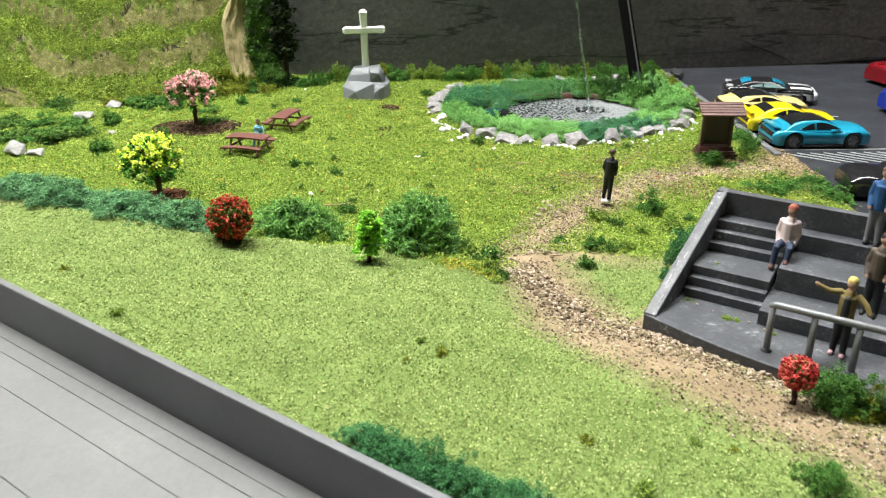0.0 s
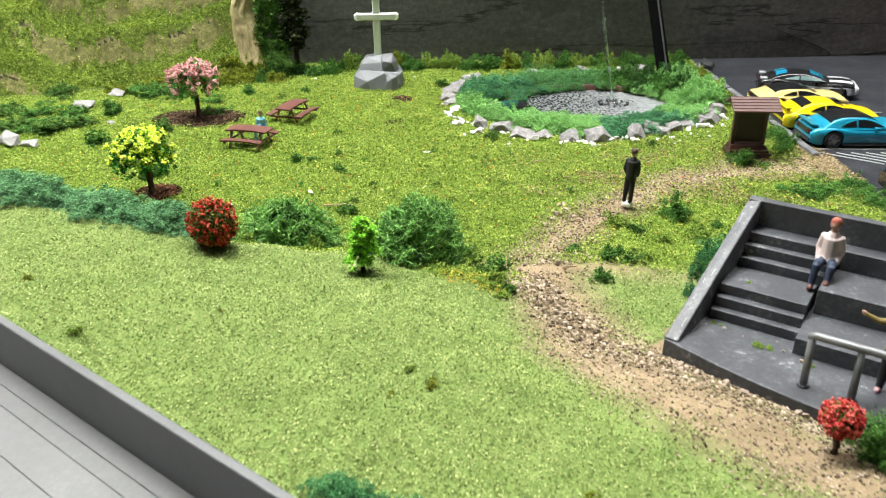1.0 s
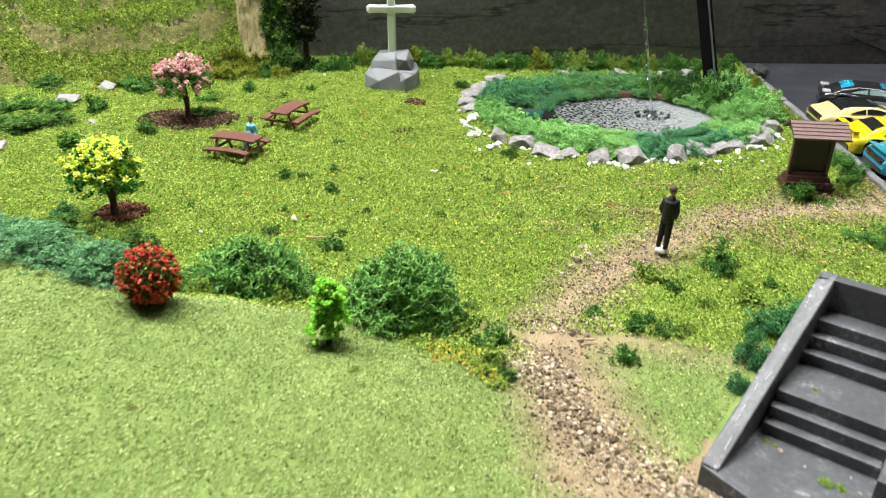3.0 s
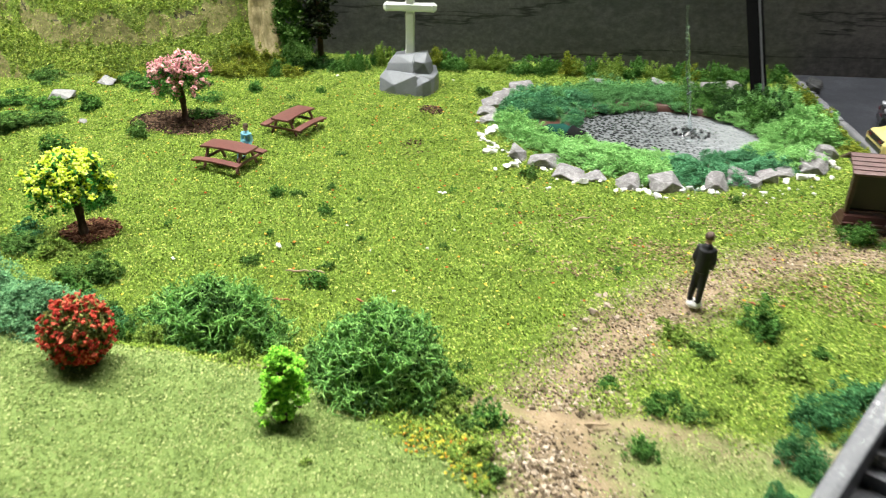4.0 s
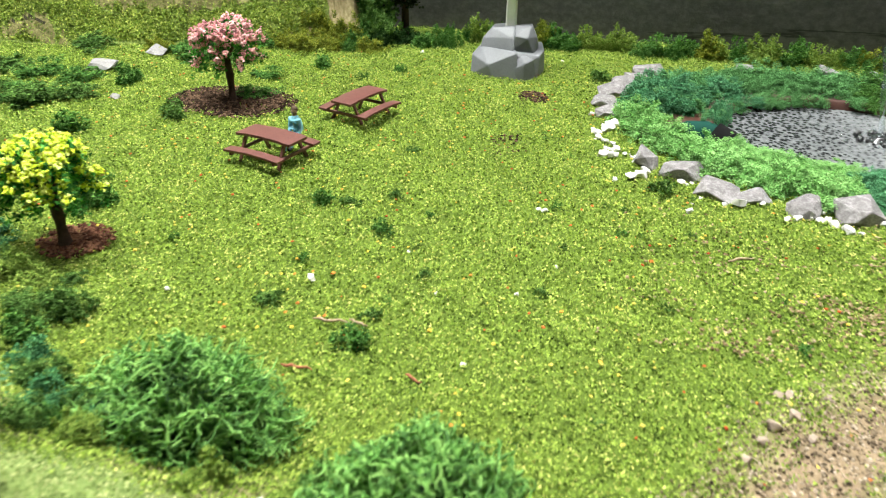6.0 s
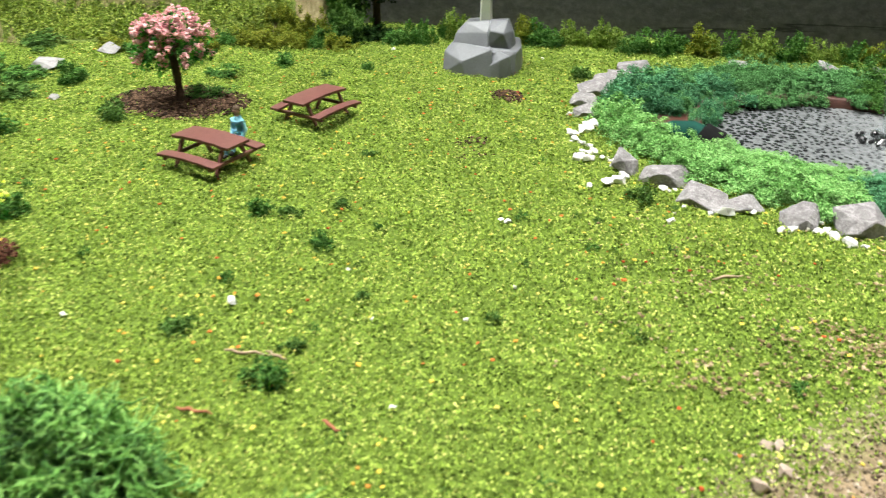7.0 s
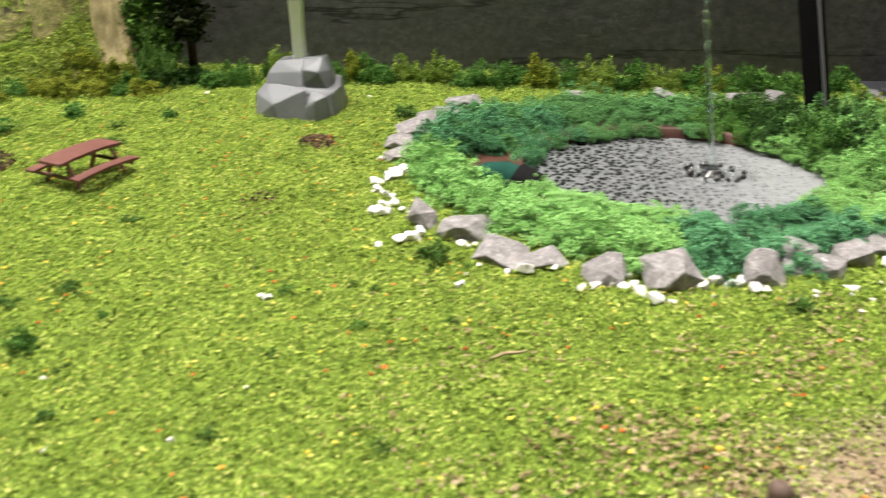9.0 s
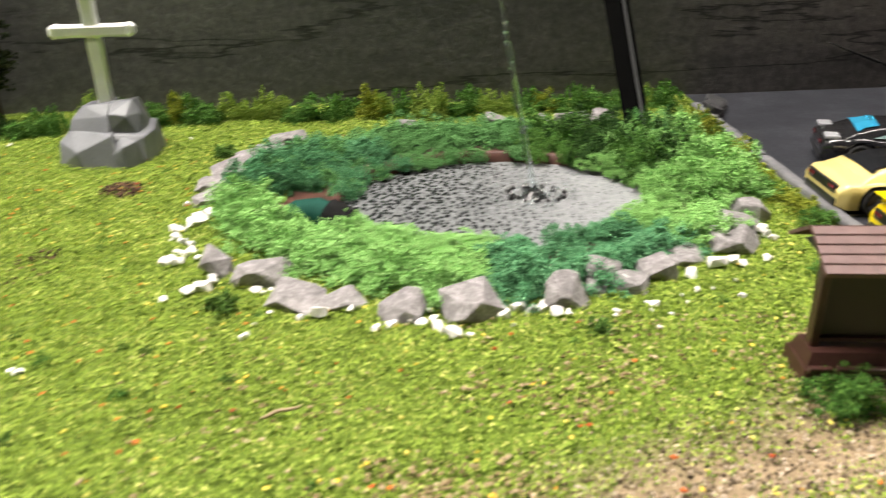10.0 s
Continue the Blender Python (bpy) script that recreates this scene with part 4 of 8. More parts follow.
def rock_mesh(seed, w, d, h, cuts=9, sub=2):
    """A broken stone: the hull of scattered corners, with its edges worn off."""
    rng = random.Random(seed)
    bm = bmesh.new()
    pts = []
    tilt, tilt_y = rng.uniform(-0.22, 0.22), rng.uniform(-0.05, 0.25)
    for k in range(cuts + 7):
        a = math.tau * k / (cuts + 7) * 2 + rng.uniform(-0.3, 0.3)
        r = rng.uniform(0.78, 1.0)
        top = k % 2
        r *= rng.uniform(0.72, 0.95) if top else 1.0
        c, q = math.cos(a), math.sin(a)
        e = max(abs(c), abs(q)) ** 0.5
        lean = rng.uniform(-0.05, 0.05)
        pts.append((c * r / e * 0.54 + lean, q * r / e * 0.54, 0.78 + tilt * c + tilt_y * q + rng.uniform(-0.10, 0.10) if top else rng.uniform(-0.1, 0.45)))
    vs = [bm.verts.new(p) for p in pts]
    out = bmesh.ops.convex_hull(bm, input=vs)
    bmesh.ops.delete(bm, geom=[g for g in out["geom_interior"] if isinstance(g, bmesh.types.BMVert)], context="VERTS")
    bmesh.ops.dissolve_limit(bm, angle_limit=0.22, verts=bm.verts, edges=bm.edges)
    bmesh.ops.bevel(bm, geom=list(bm.edges), offset=0.032 if sub > 1 else 0.02, segments=2 if sub > 1 else 1, profile=0.55, affect="EDGES", clamp_overlap=True)
    bmesh.ops.triangulate(bm, faces=bm.faces)
    for v in bm.verts:
        v.co *= 1 + 0.08 * noise.noise(v.co * 3.5 + Vector((seed, 0, 0)))
        v.co = Vector((v.co.x * w, v.co.y * d, v.co.z * h))
    return mesh_bm("rock", bm)


def rocks(spots, name, label, category, group, material, seed=0, deep=0.8, turn=0.5):
    for i, (x, y, w, h) in enumerate(spots):
        ob = part(name, rock_mesh(seed + i, w * 1.08, w * deep * 1.1, h * 0.80, 6, 3), material)
        ob.matrix_basis = pose(x, y + w * 0.3, float(land(x, y)) - h * 0.06, 0, 0, random.Random(seed + i).uniform(-25, 25) * turn * 2)
        tagged(ob, label, category, group)


FRONT_ROCKS = [(0.110, 0.557, 0.0086, 0.0108), (0.124, 0.551, 0.0178, 0.0098), (0.136, 0.536, 0.0165, 0.0070), (0.148, 0.535, 0.0117, 0.0048), (0.164, 0.529, 0.0136, 0.0088), (0.181, 0.529, 0.0158, 0.0112), (0.206, 0.533, 0.0118, 0.0112), (0.218, 0.545, 0.0098, 0.0093), (0.215, 0.540, 0.0059, 0.0045), (0.225, 0.542, 0.0097, 0.0075), (0.234, 0.549, 0.0122, 0.0078), (0.243, 0.558, 0.0141, 0.0058), (0.260, 0.563, 0.0150, 0.0098), (0.266, 0.577, 0.0135, 0.0078), (0.274, 0.588, 0.0140, 0.0108)]
LEFT_ROCKS = [(0.1075, 0.683, 0.0165, 0.0092), (0.1015, 0.671, 0.0140, 0.0084), (0.0965, 0.659, 0.0150, 0.0088), (0.0910, 0.645, 0.0140, 0.0084), (0.0885, 0.629, 0.0130, 0.0080), (0.0895, 0.615, 0.0100, 0.0060)]
BACK_ROCKS = [(0.200, 0.706, 0.0120, 0.0098), (0.236, 0.698, 0.0200, 0.0118), (0.252, 0.712, 0.0140, 0.0090), (0.158, 0.708, 0.0100, 0.0080), (0.222, 0.702, 0.0085, 0.0110)]
rocks(FRONT_ROCKS, "pond_rock", "broken grey-mauve rock beside the pond", "rock", "rocks round the pond", M["rock"], 100)
rocks(LEFT_ROCKS, "pond_rock", "pale grey rock in a row beside the pond", "rock", "rocks round the pond", M["rock"], 140)
rocks(BACK_ROCKS, "pond_rock", "flat grey rock behind the pond plants", "rock", "rocks round the pond", M["rock"], 160)
LAWN_ROCKS = [(-0.186, 0.526, 0.0149, 0.0116), (-0.171, 0.523, 0.0115, 0.0066), (-0.178, 0.613, 0.0171, 0.0076), (-0.167, 0.649, 0.0120, 0.0060), (-0.141, 0.575, 0.0051, 0.0036)]
rocks(LAWN_ROCKS, "lawn_rock", "pale whitish rock lying on the lawn", "rock", "rocks on the lawn", M["pale_rock"], 180)

PEBBLE_A = [(0.094, 0.568, 0.0041), (0.097, 0.565, 0.0048), (0.093, 0.600, 0.0062), (0.095, 0.605, 0.0046), (0.108, 0.549, 0.0054), (0.110, 0.552, 0.0039), (0.106, 0.549, 0.0031), (0.126, 0.523, 0.0028), (0.118, 0.541, 0.0022), (0.143, 0.533, 0.0058), (0.138, 0.532, 0.0026), (0.130, 0.534, 0.0017), (0.158, 0.525, 0.0028), (0.169, 0.528, 0.0036), (0.172, 0.531, 0.0026), (0.173, 0.526, 0.0040), (0.177, 0.523, 0.0049), (0.181, 0.522, 0.0025), (0.171, 0.535, 0.0029), (0.189, 0.532, 0.0054), (0.194, 0.535, 0.0044), (0.197, 0.533, 0.0036), (0.200, 0.534, 0.0044), (0.203, 0.531, 0.0040), (0.218, 0.530, 0.0026), (0.252, 0.556, 0.0060)]
PEBBLE_B = [(0.257, 0.558, 0.0039), (0.243, 0.551, 0.0046), (0.242, 0.542, 0.0022), (0.232, 0.530, 0.0017), (0.227, 0.523, 0.0019), (0.273, 0.579, 0.0058), (0.269, 0.574, 0.0041), (0.274, 0.577, 0.0030), (0.275, 0.574, 0.0033), (0.077, 0.510, 0.0026), (0.084, 0.616, 0.0034), (0.105, 0.548, 0.0046), (0.151, 0.534, 0.0022), (0.224, 0.546, 0.0066), (0.166, 0.530, 0.0036), (0.259, 0.556, 0.0031), (0.206, 0.530, 0.0022), (0.099, 0.544, 0.0027), (0.127, 0.529, 0.0014)]
PEBBLE_C = [(0.017, 0.447, 0.0030), (0.075, 0.511, 0.0019), (0.077, 0.455, 0.0016), (0.040, 0.470, 0.0013), (0.086, 0.472, 0.0013), (-0.021, 0.696, 0.0026), (0.070, 0.418, 0.0016), (0.007, 0.432, 0.0015), (0.092, 0.597, 0.0059), (0.093, 0.566, 0.0045), (0.0455, 0.3585, 0.0022), (0.060, 0.700, 0.002), (-0.02, 0.43, 0.0018), (0.055, 0.448, 0.0014), (0.092, 0.665, 0.0025), (0.095, 0.648, 0.0028)]
chip_rng = random.Random(77)
for k in range(46):
    a = math.radians(chip_rng.uniform(196, 322))
    q = 1.06 + abs(chip_rng.gauss(0, 0.045))
    PEBBLE_B.append((POND[0] + 0.098 * q * math.cos(a), POND[1] + 0.086 * q * math.sin(a), chip_rng.choice((0.0014, 0.0018, 0.0024, 0.0034))))
PEBBLE_MESH = [rock_mesh(300 + k, 1.15, 0.75 + 0.1 * (k % 3), 0.55, 4, 1) for k in range(6)]
for me in PEBBLE_MESH:
    me.materials.append(M["white_rock"])
for group, label, spots in (("white pebbles round the pond", "small white pebble lying by the pond rocks", PEBBLE_A + PEBBLE_B), ("white pebbles on the lawn", "tiny white pebble lying in the grass", PEBBLE_C)):
    for i, (x, y, s) in enumerate(spots):
        ob = tagged(new("white_pebble", PEBBLE_MESH[i % 6]), label, "pebble", group)
        ob.matrix_basis = pose(x, y, float(land(x, y)) + 0.0006, 0, random.uniform(-15, 15), random.uniform(0, 360)) @ Matrix.Diagonal((s * 0.92, s * 0.92, s * 0.92, 1))


# ---- foliage ----
M["leaf_gold"] = crumbs("golden_foam_crumbs", [(0.0, (0.10, 0.16, 0.02)), (0.45, (0.30, 0.32, 0.035)), (0.7, (0.55, 0.42, 0.04)), (0.95, (0.5, 0.16, 0.03))])
M["leaf_lime_tuft"] = crumbs("foam_leaf_lime", [(0.0, (0.08, 0.15, 0.02)), (0.5, (0.17, 0.27, 0.04)), (0.95, (0.30, 0.40, 0.08))])
M["leaf_tuft"] = crumbs("foam_leaf_tuft", [(0.0, (0.03, 0.075, 0.012)), (0.5, (0.07, 0.155, 0.028)), (0.95, (0.15, 0.27, 0.06))])
M["leaf_deep"] = crumbs("foam_leaf_deep", [(0.0, (0.02, 0.085, 0.03)), (0.5, (0.05, 0.175, 0.06)), (0.95, (0.11, 0.29, 0.105))])
def clump_mesh(seed, r, n, size, lumps=8, knots=64):
    """Foam foliage: small knots of flakes gathered on a few larger lumps."""
    rng = np.random.default_rng(seed)
    c = blob_points(knots, rng, (1, 1, 1), lumps, hollow=0.8)
    which = rng.integers(0, knots, n)
    d = rng.normal(size=(n, 3))
    d /= np.linalg.norm(d, axis=1)[:, None]
    p = c[which] + d * rng.uniform(0.35, 1.0, (n, 1)) * rng.uniform(0.10, 0.21, (knots, 1))[which]
    fill = n // 3
    p[:fill] = blob_points(fill, rng, (0.86, 0.86, 0.86), lumps, hollow=0.25)
    p[:, 2] = np.abs(p[:, 2])
    v, f = flakes(p * np.asarray(r) * 1.12, rng.uniform(0.6, 1.3, n) * size, rng)
    return mesh_arrays("clump", v, f)


CLUMPS = {}


def clump(name, kind, x, y, w, h, label, category, group, turn=None, lift=0.0, count=3600):
    """A cushion of foam foliage, w across and h high, standing on the ground."""
    key = (kind, count, len([1 for k in CLUMPS if k[0] == kind and k[1] == count]) if len([1 for k in CLUMPS if k[0] == kind and k[1] == count]) < 4 else random.randrange(4))
    if key not in CLUMPS:
        CLUMPS[key] = clump_mesh(len(CLUMPS) + 500, (0.5, 0.5, 0.85), int(count * 1.9), 0.019 if count > 4000 else 0.024 if count > 3000 else 0.032 if count > 1500 else 0.052)
        CLUMPS[key].materials.append(M[kind])
    ob = tagged(new(name, CLUMPS[key]), label, category, group)
    ob.matrix_basis = pose(x, y, float(land(x, y)) - 0.0006 + lift, 0, 0, random.uniform(0, 360) if turn is None else turn) @ Matrix.Diagonal((w, w, h, 1))
    return ob


POND_LABEL = {"leaf_bright": "bright green foam shrub at the pond's edge", "leaf_blue": "blue-green foam shrub at the pond's edge", "leaf_dark": "dark green foam shrub at the pond's edge", "leaf_mid": "mid green foam shrub at the pond's edge", "leaf_pond": "soft green foam shrub at the pond's edge"}


def pond_plants():
    """The planted belt between the rocks and the water."""
    rng = random.Random(31)
    n = 52
    for k in range(n):
        a = math.tau * k / n + rng.uniform(-0.04, 0.04)
        deg = math.degrees(a) % 360
        if 183 < deg < 268:
            kind = "leaf_bright"
        elif 268 <= deg < 312:
            kind = "leaf_blue"
        elif deg >= 312 or deg < 48:
            kind = "leaf_bright"
        elif deg < 75:
            kind = "leaf_dark" if k % 2 else "leaf_mid"
        elif deg < 125:
            kind = "leaf_pond"
        else:
            kind = "leaf_blue" if k % 3 else "leaf_pond"
        for rad, w, h in ((0.885, 0.022, 0.0155), (0.785, 0.020, 0.0140), (0.675, 0.0150, 0.0100), (0.0, 0.0115, 0.0078)):
            if (rad < 0.8 and 174 < deg < 202) or (rad < 0.7 and 202 < deg < 212) or (rad < 0.7 and 60 < deg < 66) or (rad < 0.7 and 78 < deg < 91):
                continue
            front = 196 < deg < 345
            if 65 < deg < 135 and rad > 0.7:
                h *= 0.8
            if front:
                h *= 0.78 if rad > 0.8 else 0.62
            if rad == 0.0 and front:
                w, h = w * 1.15, 0.0074 if deg > 285 else 0.0052
            if rad == 0.0:
                clump("pond_shrub", kind, BASIN[0] + 0.0560 * math.cos(a), BASIN[1] + 0.0455 * math.sin(a), w * rng.uniform(0.95, 1.3), h * rng.uniform(0.8, 1.2), POND_LABEL[kind], "shrub", "shrubs round the pond", lift=0.001)
                continue
            wide = 1.16 if (deg > 325 or deg < 70) else 1.0
            if 288 < deg < 350:
                wide = 0.88
            q = rad + rng.uniform(-0.02, 0.02) + (0.015 if wide > 1 and rad > 0.8 else -0.05 if wide < 1 and rad > 0.8 else 0.0)
            clump("pond_shrub", kind, POND[0] + 0.098 * q * math.cos(a), POND[1] + 0.086 * q * math.sin(a), w * rng.uniform(0.85, 1.2) * wide, h * rng.uniform(0.8, 1.2) * wide, POND_LABEL[kind], "shrub", "shrubs round the pond", lift=0.0)


M["leaf_pond"] = crumbs("foam_leaf_pond", [(0.0, (0.05, 0.14, 0.04)), (0.5, (0.095, 0.26, 0.08)), (0.95, (0.175, 0.38, 0.14))])
pond_plants()
for x, y, w, h, kind in ((0.249, 0.636, 0.022, 0.021, "leaf_mid"), (0.240, 0.655, 0.022, 0.019, "leaf_dark"), (0.258, 0.640, 0.021, 0.020, "leaf_bright"), (0.262, 0.655, 0.019, 0.018, "leaf_bright"), (0.256, 0.664, 0.020, 0.020, "leaf_pond"), (0.2555, 0.6385, 0.024, 0.026, "leaf_dark"), (0.247, 0.646, 0.020, 0.024, "leaf_mid"), (0.259, 0.648, 0.020, 0.024, "leaf_pond")):
    clump("pond_shrub", kind, x, y, w, h, "tall green foam shrub beside the leaning post", "shrub", "shrubs round the pond")

# low bushes along the foot of the backdrop
rng_b = random.Random(41)
for k in range(41):
    x = -0.062 + k * 0.0087 + rng_b.uniform(-0.002, 0.002)
    y = 0.728 + 0.012 * (x + 0.06) / 0.4 + rng_b.uniform(-0.004, 0.006) - (0.016 if x < -0.005 else 0.0)
    kind = rng_b.choice(("leaf_mid", "leaf_lime_tuft", "leaf_olive", "leaf_lime_tuft", "leaf_mid") if x > 0.0 else ("leaf_mid", "leaf_dark", "leaf_dark"))
    clump("back_shrub", kind, x, y, rng_b.uniform(0.0135, 0.0200), rng_b.uniform(0.0115, 0.0190), {"leaf_lime_tuft": "yellow-green foam bush at the foot of the backdrop", "leaf_mid": "green foam bush at the foot of the backdrop", "leaf_olive": "olive-yellow foam bush at the foot of the backdrop", "leaf_dark": "dark green foam bush at the foot of the backdrop"}[kind], "bush", "bushes along the backdrop", count=2600)
for k in range(16):
    x = -0.175 + k * 0.0085
    clump("hill_shrub", rng_b.choice(("leaf_olive", "leaf_mid", "leaf_olive")), x, float(np.interp(x, (-0.2, -0.11, -0.05), (0.655, 0.682, 0.70))) + rng_b.uniform(-0.006, 0.006), rng_b.uniform(0.012, 0.02), rng_b.uniform(0.007, 0.012), "olive green foam bush at the foot of the hill", "bush", "bushes at the foot of the hill", count=2200)
for x, y, w, h in ((-0.098, 0.707, 0.018, 0.019), (-0.090, 0.709, 0.020, 0.021), (-0.082, 0.710, 0.019, 0.020), (-0.074, 0.712, 0.020, 0.018), (-0.067, 0.711, 0.018, 0.015), (-0.086, 0.701, 0.016, 0.011), (-0.095, 0.700, 0.014, 0.010), (-0.104, 0.704, 0.016, 0.014)):
    clump("hill_shrub", "leaf_olive", x, y, w, h, "olive green foam bush before the tan cliff", "bush", "bushes at the foot of the hill", count=2200)
for k in range(14):
    y = 0.585 + k * 0.0095
    clump("kerb_shrub", "leaf_olive" if k % 3 else "leaf_mid", 0.2905 + rng_b.uniform(-0.003, 0.003), y, 0.014, rng_b.uniform(0.006, 0.010), "olive green foam bush beside the kerb", "bush", "bushes along the kerb", count=2200)
for x, y, w, h in ((0.284, 0.548, 0.016, 0.010), (0.290, 0.536, 0.018, 0.014), (0.293, 0.522, 0.017, 0.013), (0.2555, 0.4905, 0.017, 0.0115), (0.268, 0.487, 0.009, 0.005), (0.288, 0.511, 0.012, 0.009)):
    clump("kiosk_shrub", "leaf_mid", x, y, w, h, "mid green foam bush beside the notice board", "bush", "bushes by the notice board")
for x, y, w, h in ((0.2865, 0.447, 0.022, 0.009), (0.275, 0.441, 0.020, 0.009), (0.297, 0.438, 0.018, 0.009), (0.264, 0.447, 0.016, 0.006), (0.301, 0.450, 0.016, 0.009), (0.303, 0.424, 0.018, 0.009)):
    clump("bleacher_shrub", "leaf_mid", x, y, w, h, "green foam bush behind the concrete seating", "bush", "bushes by the seating")
for x, y, w, h in ((0.1925, 0.345, 0.016, 0.0135), (0.203, 0.362, 0.018, 0.0145), (0.217, 0.371, 0.020, 0.0140), (0.1825, 0.329, 0.010, 0.0085)):
    clump("bleacher_shrub", "leaf_deep", x, y, w, h, "deep green foam bush against the seating wall", "bush", "bushes by the seating")
for x, y, w, h in ((0.0960, 0.3320, 0.008, 0.003), (0.1010, 0.3265, 0.008, 0.0035), (0.1060, 0.3220, 0.007, 0.0035), (0.1095, 0.3170, 0.007, 0.003), (0.0920, 0.3345, 0.007, 0.0025)):
    clump("edge_moss", "leaf_lime_tuft", x, y, w, h, "yellow-green foam moss at the footpath's edge", "moss", "moss at the path's edge", count=1000)
for x, y, w, h, kind in ((0.2030, 0.2330, 0.0200, 0.0170, "leaf_mid"), (0.2080, 0.2300, 0.0160, 0.0150, "leaf_mid"), (0.181, 0.194, 0.0135, 0.0090, "leaf_mid"), (0.2130, 0.2290, 0.013, 0.013, "leaf_olive"), (0.2180, 0.2290, 0.014, 0.013, "leaf_blue"), (0.2075, 0.2265, 0.009, 0.006, "leaf_olive")):
    clump("front_shrub", kind, x, y, w, h, "green foam bush at the front of the seating", "bush", "bushes by the seating", count=6000)
# bushy band by the track wall
for k in range(22):
    x = 0.0640 + k * 0.0030
    clump("wall_shrub", "leaf_deep", x, 0.2060 - 0.55 * (x - 0.058) + rng_b.uniform(-0.002, 0.003), 0.014, rng_b.uniform(0.006, 0.0105), "deep green foam bush beside the track wall", "bush", "bushes along the track wall", count=4200)
# blue-green mossy band along the edge of the bank
for k in range(42):
    u = k / 41
    x = -0.195 + 0.180 * u
    y = float(np.interp(x, (-0.195, -0.11, -0.06, -0.012), (0.425, 0.388, 0.366, 0.348)))
    clump("moss_hedge", "leaf_moss", x, y + rng_b.uniform(-0.004, 0.004), rng_b.uniform(0.024, 0.032), rng_b.uniform(0.0100, 0.0145), "soft blue-green moss bush along the bank's edge", "bush", "mossy bushes along the bank", count=6000)
for k in range(46):
    x = -0.10 + 0.21 * rng_b.random()
    y = 0.392 - 0.20 * (x + 0.10) + rng_b.uniform(-0.012, 0.022)
    clump("grass_tuft", rng_b.choice(("leaf_mid", "leaf_tuft", "leaf_lime_tuft")), x, y, rng_b.uniform(0.006, 0.014), rng_b.uniform(0.004, 0.009), "small green foam tuft behind the bank", "tuft", "tufts behind the bank", count=1000)

for x, y, w, h, kind in ((-0.016, 0.377, 0.016, 0.011, "leaf_deep"), (-0.006, 0.376, 0.015, 0.010, "leaf_tuft"), (0.002, 0.371, 0.013, 0.010, "leaf_deep"), (-0.013, 0.366, 0.013, 0.009, "leaf_tuft"), (0.004, 0.363, 0.012, 0.008, "leaf_lime_tuft"), (-0.024, 0.384, 0.015, 0.010, "leaf_tuft"), (0.050, 0.361, 0.010, 0.007, "leaf_lime_tuft"), (0.054, 0.368, 0.011, 0.008, "leaf_tuft"), (-0.034, 0.392, 0.014, 0.009, "leaf_deep")):
    clump("bank_shrub", kind, x, y, w, h, {"leaf_deep": "deep green foam bush between the bank's bushes", "leaf_tuft": "dark green foam bush between the bank's bushes", "leaf_lime_tuft": "yellow-green foam bush between the bank's bushes"}[kind], "bush", "bushes along the bank", count=2600)
for x, y, w, h, kind in ((-0.066, 0.4270, 0.017, 0.0085, "leaf_lime_tuft"), (-0.058, 0.4240, 0.013, 0.0070, "leaf_lime_tuft"), (-0.078, 0.4300, 0.015, 0.0070, "leaf_tuft"), (-0.088, 0.4430, 0.014, 0.0065, "leaf_deep"), (-0.049, 0.4270, 0.011, 0.0050, "leaf_tuft"), (-0.038, 0.4180, 0.013, 0.0060, "leaf_lime_tuft"), (-0.052, 0.4110, 0.014, 0.0070, "leaf_tuft")):
    clump("bank_shrub", kind, x, y, w, h, "low green foam bush below the yellow tree", "bush", "bushes along the bank", count=2600)
TUFTS_A = [(0.018, 0.549, 0.0045), (0.002, 0.495, 0.0062), (0.010, 0.497, 0.0063), (0.027, 0.481, 0.0059), (0.024, 0.506, 0.0048), (0.040, 0.495, 0.0031), (0.011, 0.432, 0.0070), (0.040, 0.421, 0.0080), (0.084, 0.457, 0.0040), (0.104, 0.500, 0.0035), (0.084, 0.672, 0.0094), (-0.065, 0.654, 0.0085), (-0.037, 0.639, 0.0058), (-0.023, 0.660, 0.0060), (0.041, 0.433, 0.0045), (0.010, 0.457, 0.0038), (0.049, 0.457, 0.0035), (0.153, 0.447, 0.0037), (0.068, 0.525, 0.0025), (0.067, 0.580, 0.0023), (0.116, 0.538, 0.0070), (0.066, 0.587, 0.0026)]
TUFTS_B = [(0.198, 0.414, 0.0121), (0.177, 0.396, 0.0068), (0.202, 0.386, 0.0093), (0.150, 0.341, 0.0061), (0.104, 0.339, 0.0050), (0.1075, 0.328, 0.0066), (0.144, 0.372, 0.0048), (0.213, 0.523, 0.0055), (0.168, 0.404, 0.0090), (0.156, 0.359, 0.0062), (0.166, 0.359, 0.0074), (0.174, 0.362, 0.0050), (0.161, 0.366, 0.0045), (0.112, 0.322, 0.0050), (0.206, 0.417, 0.0040), (0.078, 0.343, 0.0052), (0.100, 0.377, 0.0050), (0.185, 0.380, 0.006), (0.215, 0.40, 0.005)]
